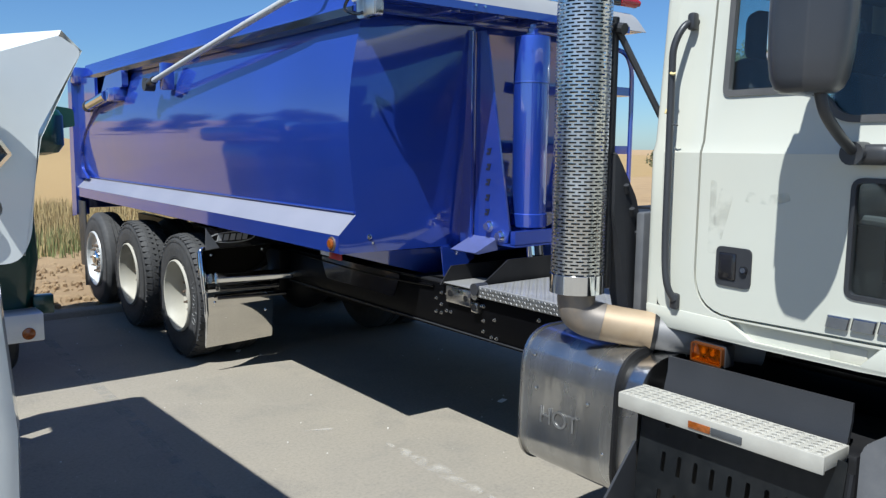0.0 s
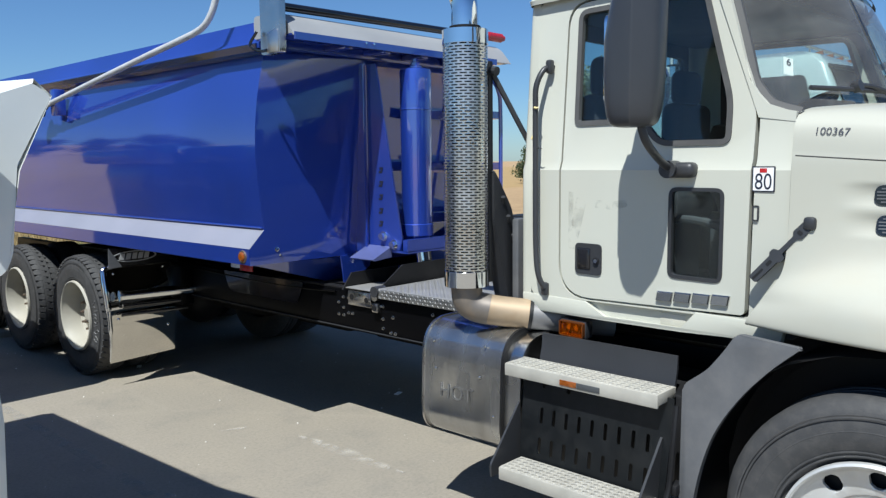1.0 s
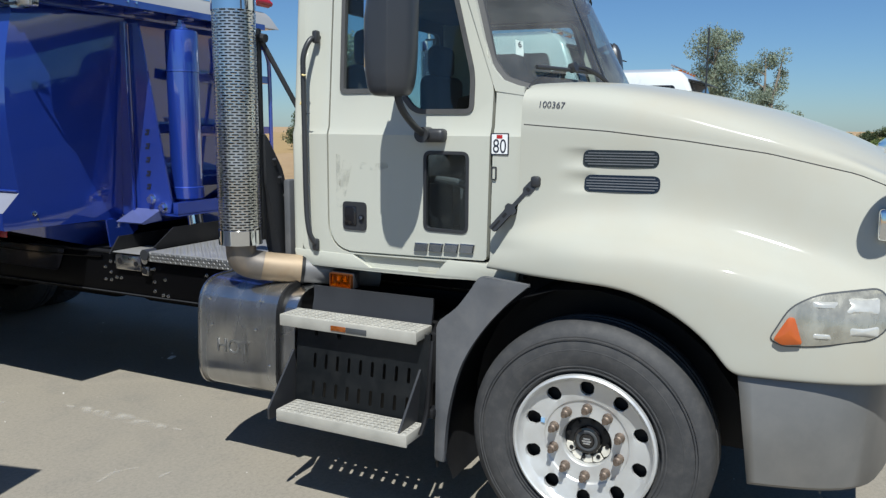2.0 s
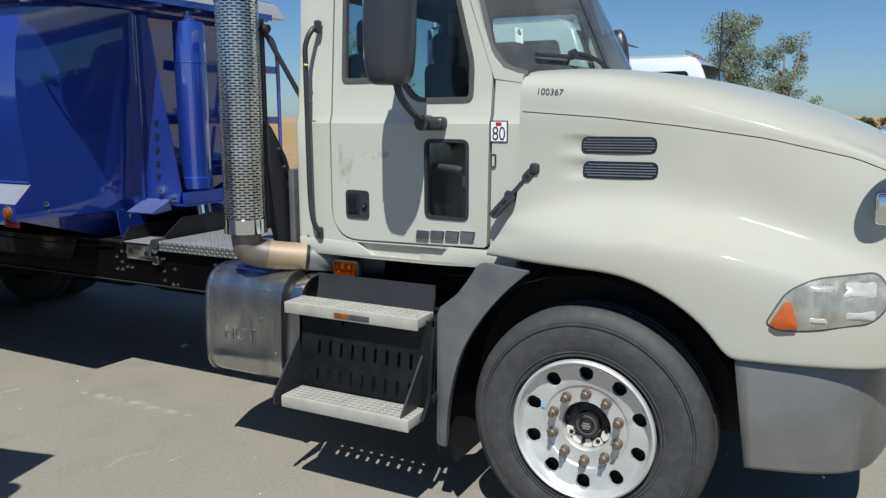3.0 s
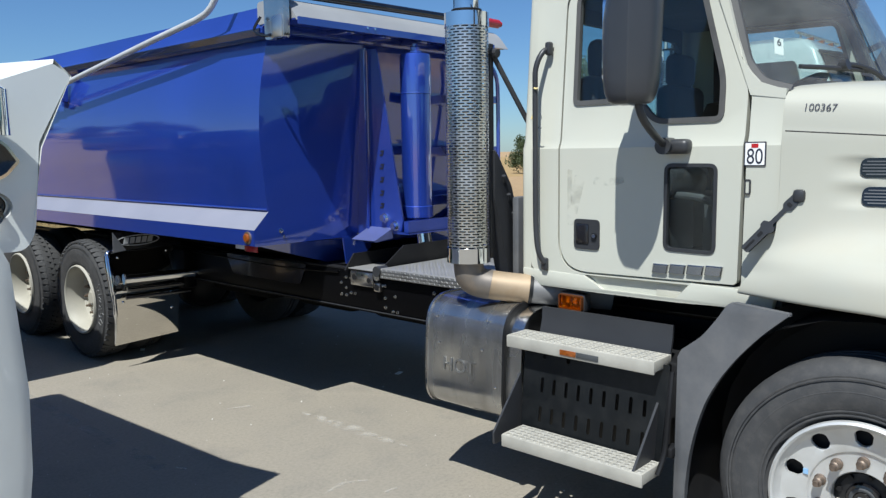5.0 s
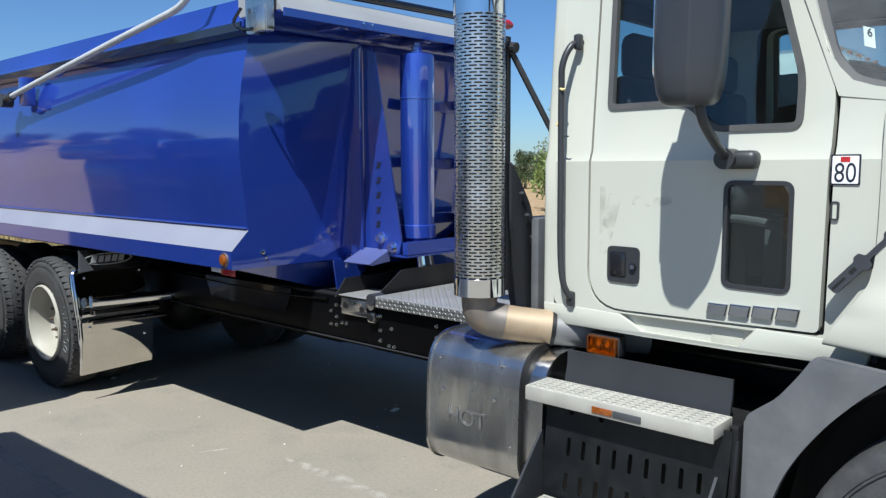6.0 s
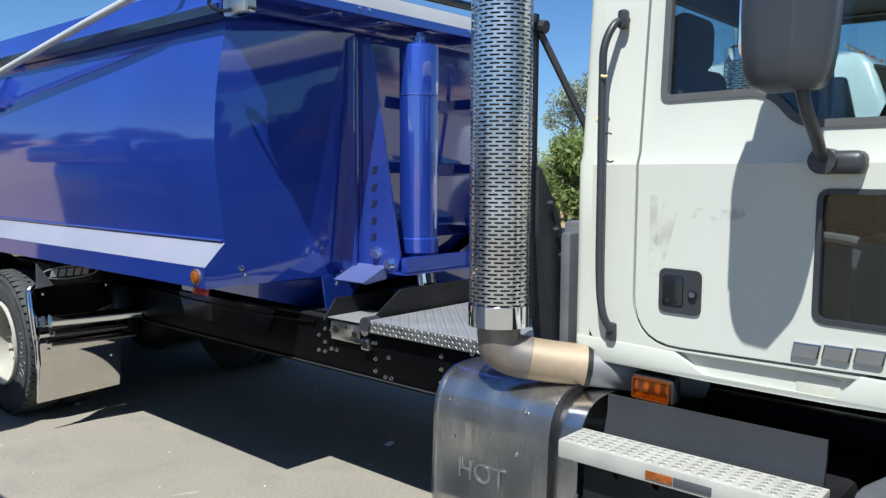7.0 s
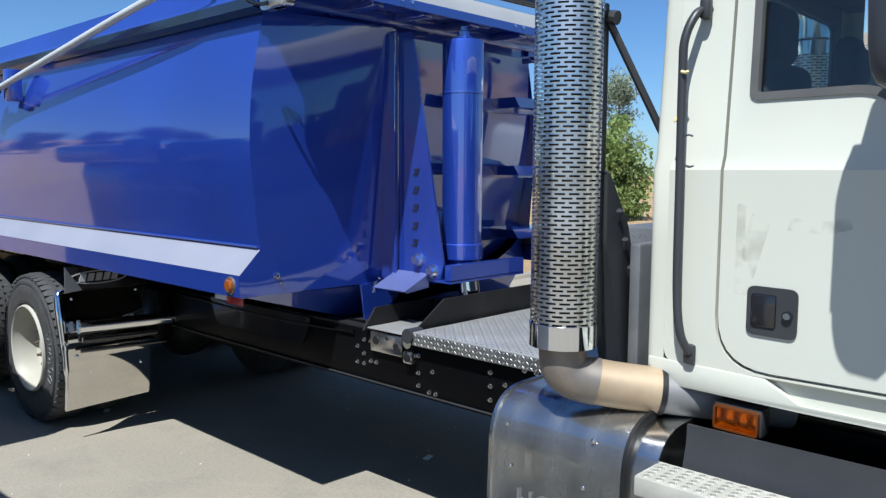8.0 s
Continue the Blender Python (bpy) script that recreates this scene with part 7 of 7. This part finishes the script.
bm = B()
box(bm, -2.16, -2.0, 6.15, 6.2, 1.86, 2.0, 0.02)
part("mirror_cap", bm, M_CHROME, gm)
bm = B()
for y in (6.5, 7.5):
    revolve(bm, [(0.2, -2.42), (0.30, -2.35), (0.44, -2.35), (0.47, -2.38), (0.47, -2.6)], (0, y, 0.47), "x", 32)
part("wheel", bm, M_RUBBER, gm)

# ---------------------------------------------------------------- truck in the distance
def far_truck(x, y, rz, plain=False):
    t = thing("parked_truck", "white highway truck cab with amber roof lights, parked farther off", "truck")
    bm = B()
    rows = []
    for z, a, b, w in ((0.5, -1.0, 1.1, 1.1), (1.6, -1.0, 1.1, 1.12), (2.0, -0.85, 1.1, 1.1), (2.66, -0.62, 1.1, 1.04), (2.78, -0.5, 1.05, 0.97), (2.84, -0.3, 0.9, 0.8)):
        rows.append([(p, q, z) for p, q in rounded([(-w, a), (w, a), (w, b), (-w, b)], 0.08, 4)])
    v = loft(bm, rows, closed=True)
    bm.faces.new(v[-1])
    part("cab", bm, M_WHITE2, t)
    bm = B()
    loft(bm, [[(-0.95, -0.872, 2.02), (0.95, -0.872, 2.02)], [(-1.0, -0.648, 2.62), (1.0, -0.648, 2.62)]])
    part("windscreen", bm, M_BLACK, t)
    bm = B()
    prism(bm, [(-0.62, 2.665), (-0.84, 2.615), (-0.84, 2.60), (-0.62, 2.645)], X, -1.02, 1.02)
    part("sun_visor", bm, M_BLACKPL, t)
    bm = B()
    for s in (-0.6, 0.6):
        cyl(bm, (s, -0.3, 2.80), (s, -0.3, 2.90), 0.012, seg=6)
    tube(bm, [(-0.75, -0.3, 2.90), (0.75, -0.3, 2.90)], 0.02, 8)
    part("roof_rail", bm, M_ALU, t)
    for s in (-1, 1):
        bm = B()
        prism(bm, rounded([(-0.55, 2.02), (0.5, 2.02), (0.5, 2.56), (-0.42, 2.56)], 0.05), X, s * 1.065, s * 1.105)
        part("side_window", bm, M_BLACK, t)
    bm = B()
    box(bm, -0.95, 0.95, -2.9, -0.9, 0.6, 1.62, 0.15, 3)
    part("bonnet", bm, M_WHITE2, t)
    for k in range(5):
        bm = B()
        cyl(bm, (-0.7 + 0.35 * k, -0.40, 2.80), (-0.7 + 0.35 * k, -0.47, 2.81), 0.025, seg=10)
        part("roof_light", bm, M_AMBER, t, "amber cab roof light")
    if not plain:
        bm = B()
        cyl(bm, (-1.0, -0.9, 2.0), (-1.02, -0.9, 3.45), 0.014, seg=6)
        part("antenna", bm, M_BLACKPL, t)
    bm = B()
    for s in (-1, 1):
        box(bm, s * 1.35 - 0.1, s * 1.35 + 0.1, -1.0, -0.92, 1.6, 2.15, 0.03)
        tube(bm, [(s * 1.05, -0.9, 2.1), (s * 1.35, -0.95, 2.1)], 0.02, 6)
    part("door_mirror", bm, M_CHROME, t)
    for yy in (-2.2, 2.2):
        for s in (-1, 1):
            bm = B()
            revolve(bm, [(0.2, s * 1.0), (0.3, s * 1.1), (0.5, s * 1.1), (0.52, s * 0.9)], (0, yy, 0.52), "x", 24)
            part("wheel", bm, M_RUBBER, t)
    bm = B()
    box(bm, -0.5, 0.5, 1.0, 4.0, 0.6, 0.9, 0.02)
    part("chassis", bm, M_DARK, t)
    t.matrix_basis = pose(x, y, 0, 0, 0, rz)
    return t


far_truck(9.6, 1.83, 0).scale = (0.955, 0.955, 0.955)
far_truck(6.2, 2.75, 0, True).scale = (1.04, 1.04, 1.04)


# ---------------------------------------------------------------- trees
def tree(name, label, h, spread, leaves, seed, leaf=0.16, material=None, lean=0.0, low=0.3, trunks=1, group=""):
    rnd = random.Random(seed)
    t = thing(name, label, "tree", group=group)
    bm = B()
    tips = []
    for q in range(trunks):
        base = Vector((rnd.uniform(-0.3, 0.3) * (trunks > 1), rnd.uniform(-0.3, 0.3) * (trunks > 1), -0.1))
        top = Vector((lean * h + rnd.uniform(-0.1, 0.1) * h, rnd.uniform(-0.08, 0.08) * h, h * rnd.uniform(0.75, 0.9)))
        pts = [base.lerp(top, f) + Vector((rnd.uniform(-1, 1), rnd.uniform(-1, 1), 0)) * 0.025 * h * (0 < f < 1) for f in (0, 0.25, 0.5, 0.75, 1)]
        sp = smooth_path(pts, 4)
        tube(bm, sp, 0.1, 8, radii=[0.024 * h * (1 - 0.85 * k / len(sp)) for k in range(len(sp))])
        for k in range(11):
            f = rnd.uniform(low, 0.97)
            p = sp[int(f * (len(sp) - 1))]
            a = rnd.uniform(0, 2 * math.pi)
            L = spread * rnd.uniform(0.5, 1.0) * (1.15 - f * 0.6)
            e = p + Vector((math.cos(a) * L, math.sin(a) * L, L * rnd.uniform(0.1, 0.8)))
            tube(bm, [p, p.lerp(e, 0.5) + Vector((0, 0, 0.06 * L)), e], 0.02, 6, radii=[0.009 * h, 0.005 * h, 0.002 * h])
            tips += [e, p.lerp(e, 0.65)]
        tips.append(top)
    part("trunk", bm, M_BARK, t)
    bm = B()
    per = max(1, leaves // len(tips))
    for tip in tips:
        r = spread * rnd.uniform(0.22, 0.42)
        for k in range(per):
            d = Vector((rnd.gauss(0, 1), rnd.gauss(0, 1), rnd.gauss(0, 0.9)))
            c = tip + d.normalized() * r * rnd.random() ** 0.45
            s = leaf * rnd.uniform(0.6, 1.5)
            u = Vector((rnd.uniform(-1, 1), rnd.uniform(-1, 1), rnd.uniform(-1.4, 0.4))).normalized()
            w = u.cross(Vector((rnd.uniform(-1, 1), rnd.uniform(-1, 1), rnd.uniform(-1, 1)))).normalized()
            vs = [bm.verts.new(c + u * s), bm.verts.new(c + w * s * 0.38), bm.verts.new(c - u * s), bm.verts.new(c - w * s * 0.38)]
            bm.faces.new(vs)
    crown = part("crown", bm, material or M_LEAF, t, smooth=False, recalc=False)
    return t


def put(t, x, y, rz=0, s=1.0, z=-0.06):
    t.matrix_basis = pose(x, y, z, 0, 0, rz) @ Matrix.Scale(s, 4)
    return t


e1 = put(tree("eucalyptus_tree", "tall grey-green eucalyptus beyond the lot", 10.3, 2.5, 15000, 3, 0.085, trunks=2, low=0.2), 58, 6.9)
e2 = put(tree("eucalyptus_tree", "slender grey-green eucalyptus beyond the lot", 8.2, 1.8, 9000, 5, 0.085, low=0.2, trunks=2), 58, 3.3)
e3 = put(tree("eucalyptus_tree", "leafy eucalyptus behind the parked trucks", 8.2, 2.0, 9000, 8, 0.10, trunks=2, low=0.2), 34, 23)
e4 = put(tree("roadside_shrub", "bright green broad shrub behind the lot", 3.6, 2.0, 7000, 9, 0.13, M_LEAF2, low=0.08, trunks=3), 24, 16.5)
far_spots = [(95, -2, 1.0), (96, -7, 0.9), (99, -12, 1.2), (92, -16, 1.35), (88, -20, 1.0), (84, -26, 1.3), (90, 12, 0.8), (70, -8, 0.38), (73, -11, 0.30), (69, -14.5, 0.42), (72, -18, 0.5), (66, -21, 0.62), (40, 30, 1.0), (46, 36, 1.1), (36, 38, 1.0), (30, 33, 0.8), (110, -5, 1.1), (108, -10, 1.3), (112, -15, 1.2), (105, -20, 1.5), (100, -24, 1.3), (96, -30, 1.4), (92, -35, 1.5), (104, -1, 0.9), (78, -22, 1.0), (74, -27, 1.1),
             (-14, 52, 1.2), (-19, 57, 1.6), (-24, 50, 2.0), (-29, 54, 1.7), (-34, 47, 1.3), (-39, 51, 1.5), (-26, 63, 1.8), (-46, 48, 1.2), (-54, 43, 1.5), (-61, 36, 1.3)]
src = tree("roadside_tree", "round dark green tree in the distance", 4.6, 2.3, 7000, 21, 0.13, M_LEAF3, low=0.1, trunks=2, group="distant trees")
put(src, 100, 4, 0, 0.55)
for k, (x, y, s) in enumerate(far_spots):
    s *= 0.62 if x > 60 and y < 15 else 1.0
    copy_thing(src, pose(x, y, hill_height(x, y) - 0.06 if y > 24 else -0.06, 0, 0, 67 * k) @ Matrix.Scale(s, 4))

# Entries from (66, -24) on are unseen, added to darken the front wall's reflection.
for k, (x, y, s) in enumerate(((60, 4.4, 0.42), (61, 2.6, 0.50), (62, 0.9, 0.52), (60, -0.6, 0.48), (63, -2.0, 0.60), (61, -3.4, 0.62), (60, -4.6, 0.80), (62, -6.8, 1.30), (61, -9.4, 0.9), (60, -12.2, 1.1), (62, -15.4, 1.2),
                                (66, -24, 1.5), (64, -30, 1.3), (66, -36, 1.6), (61, -42, 1.4), (57, -47, 1.7), (52, -52, 1.5), (47, -57, 1.6), (41, -61, 1.8), (34, -64, 1.5), (27, -67, 1.7), (20, -69, 1.5), (12, -71, 1.6), (4, -72, 1.7))):
    copy_thing(src, pose(x, y, -0.06, 0, 0, 51 * k) @ Matrix.Diagonal((1.25 * s, 1.25 * s, s, 1)))
for k, (x, y, s) in enumerate(((36, -4.3, 0.46), (36.5, -5.8, 0.5), (37, -7.6, 0.55), (44, -3.0, 0.36), (48, -1.6, 0.32), (37, -9.6, 0.6))):
    copy_thing(e4, pose(x, y, -0.06, 0, 0, 77 * k) @ Matrix.Scale(s, 4))

# dry weeds at the edge of the lot
rnd = random.Random(4)
for nm, material, x0, x1, y0, y1, n, h, lab in (("dry_grass", M_STRAW, -3.5, 6, 13.5, 24, 14000, 0.34, "tall dry straw grass beyond the dirt verge"),
                                               ("weeds", M_WEED, -2.5, 3, 13, 16, 1500, 0.34, "grey-green weeds among the dry grass")):
    bm = B()
    for k in range(n):
        x, y = rnd.uniform(x0, x1), rnd.uniform(y0, y1)
        hh = h * rnd.uniform(0.4, 1.3)
        a = rnd.uniform(0, 6.28)
        dx, dy = math.cos(a) * 0.012, math.sin(a) * 0.012
        l = Vector((rnd.uniform(-0.2, 0.2) * hh, rnd.uniform(-0.2, 0.2) * hh, hh))
        b0 = Vector((x, y, -0.06))
        bm.faces.new([bm.verts.new(b0 + Vector((dx, dy, 0))), bm.verts.new(b0 - Vector((dx, dy, 0))), bm.verts.new(b0 + l)])
    ob = part(nm, bm, material, None, lab, smooth=False, recalc=False)
    tagged(ob, lab, "grass", kind="stuff")
# clods on the verge
bm = B()
for k in range(2200):
    x, y, s = rnd.uniform(-3.5, 4), rnd.uniform(8.5, 12.5), 0.012 + 0.045 * rnd.random() ** 4
    t = bmesh.new()
    bmesh.ops.create_icosphere(t, subdivisions=1, radius=s)
    for v in t.verts:
        v.co *= rnd.uniform(0.7, 1.2)
    join(bm, t, Matrix.Translation((x, y, -0.045)))
tagged(part("clods", bm, M_DIRT, None, "loose dry dirt clods on the verge", smooth=False), "loose dry dirt clods on the verge", "dirt", kind="stuff")
# pale scraped streaks in the asphalt
M_STREAK = residue("pale_scrape", (0.58, 0.545, 0.475), 0.26, 13)
asphalt = bpy.data.objects["pavement"]
random.seed(21)
for pts, wd in (([(-0.86, 3.46), (-0.85, 3.30), (-0.845, 3.10), (-0.84, 2.89), (-0.84, 2.68), (-0.83, 2.49)], 0.035), ([(-1.59, 2.35), (-1.408, 2.373), (-1.304, 2.301)], 0.012),
                ([(-1.153, 3.916), (-0.885, 3.786)], 0.012), ([(-1.362, 2.13), (-1.258, 2.126)], 0.010), ([(-1.889, 3.255), (-1.861, 3.182)], 0.014), ([(-2.138, 2.687), (-2.032, 2.711)], 0.014)):
    path = smooth_path([(a, b, 0) for a, b in pts], 14)
    for layer, grow in enumerate((1.6, 1.0, 0.55)):
        left, right = [], []
        for k, p in enumerate(path):
            t = (path[min(k + 1, len(path) - 1)] - path[max(k - 1, 0)]).normalized()
            w = wd * grow * (0.1 + math.sin(math.pi * min(max(k / (len(path) - 1), 0.02), 0.98))) * random.uniform(0.85, 1.0)
            left.append((p.x - t.y * w, p.y + t.x * w, 0.002 + 0.0015 * layer))
            right.append((p.x + t.y * w, p.y - t.x * w, 0.002 + 0.0015 * layer))
        bm = B()
        loft(bm, [left, right])
        part("scrape", bm, M_STREAK, asphalt)
# worn remains of a parking stripe
bm = B()
rnd_s = random.Random(8)
ys_ = np.linspace(3.3, 8.05, 60)
loft(bm, [[(-1.985 + 0.010 * rnd_s.random(), y, 0.0018) for y in ys_], [(-1.895 - 0.010 * rnd_s.random(), y, 0.0018) for y in ys_]])
part("stripe", bm, residue("worn_stripe_paint", (0.34, 0.33, 0.30), 0.30, 7), asphalt, "almost worn away pale parking stripe")
# litter and grit on the asphalt
for x, y, r, nm in ((0.22, 3.627, 20, "paper_scrap"), (-0.72, 5.95, 60, "paper_scrap")):
    bm = B()
    prism(bm, [(-0.04, -0.017), (0.036, -0.02), (0.04, 0.018), (-0.033, 0.02)], Z, 0.0, 0.004)
    o = part(nm, bm, M_PAPER, None)
    tagged(o, "white paper scrap lying on the asphalt", "litter")
    o.matrix_basis = pose(x, y, 0.001, 0, 0, r)
bm = B()
for k in range(420):
    x, y, s = rnd.uniform(-4.5, 1.0), rnd.uniform(-1, 8.2), 0.002 + 0.006 * rnd.random() ** 5
    t = bmesh.new()
    bmesh.ops.create_icosphere(t, subdivisions=1, radius=s)
    join(bm, t, Matrix.Translation((x, y, s * 0.4)))
tagged(part("grit", bm, mat("pale_grit", (0.58, 0.55, 0.49), 0.85, vary=0.2, scale=40), None, smooth=False), "scattered pale grit on the asphalt", "gravel", kind="stuff")
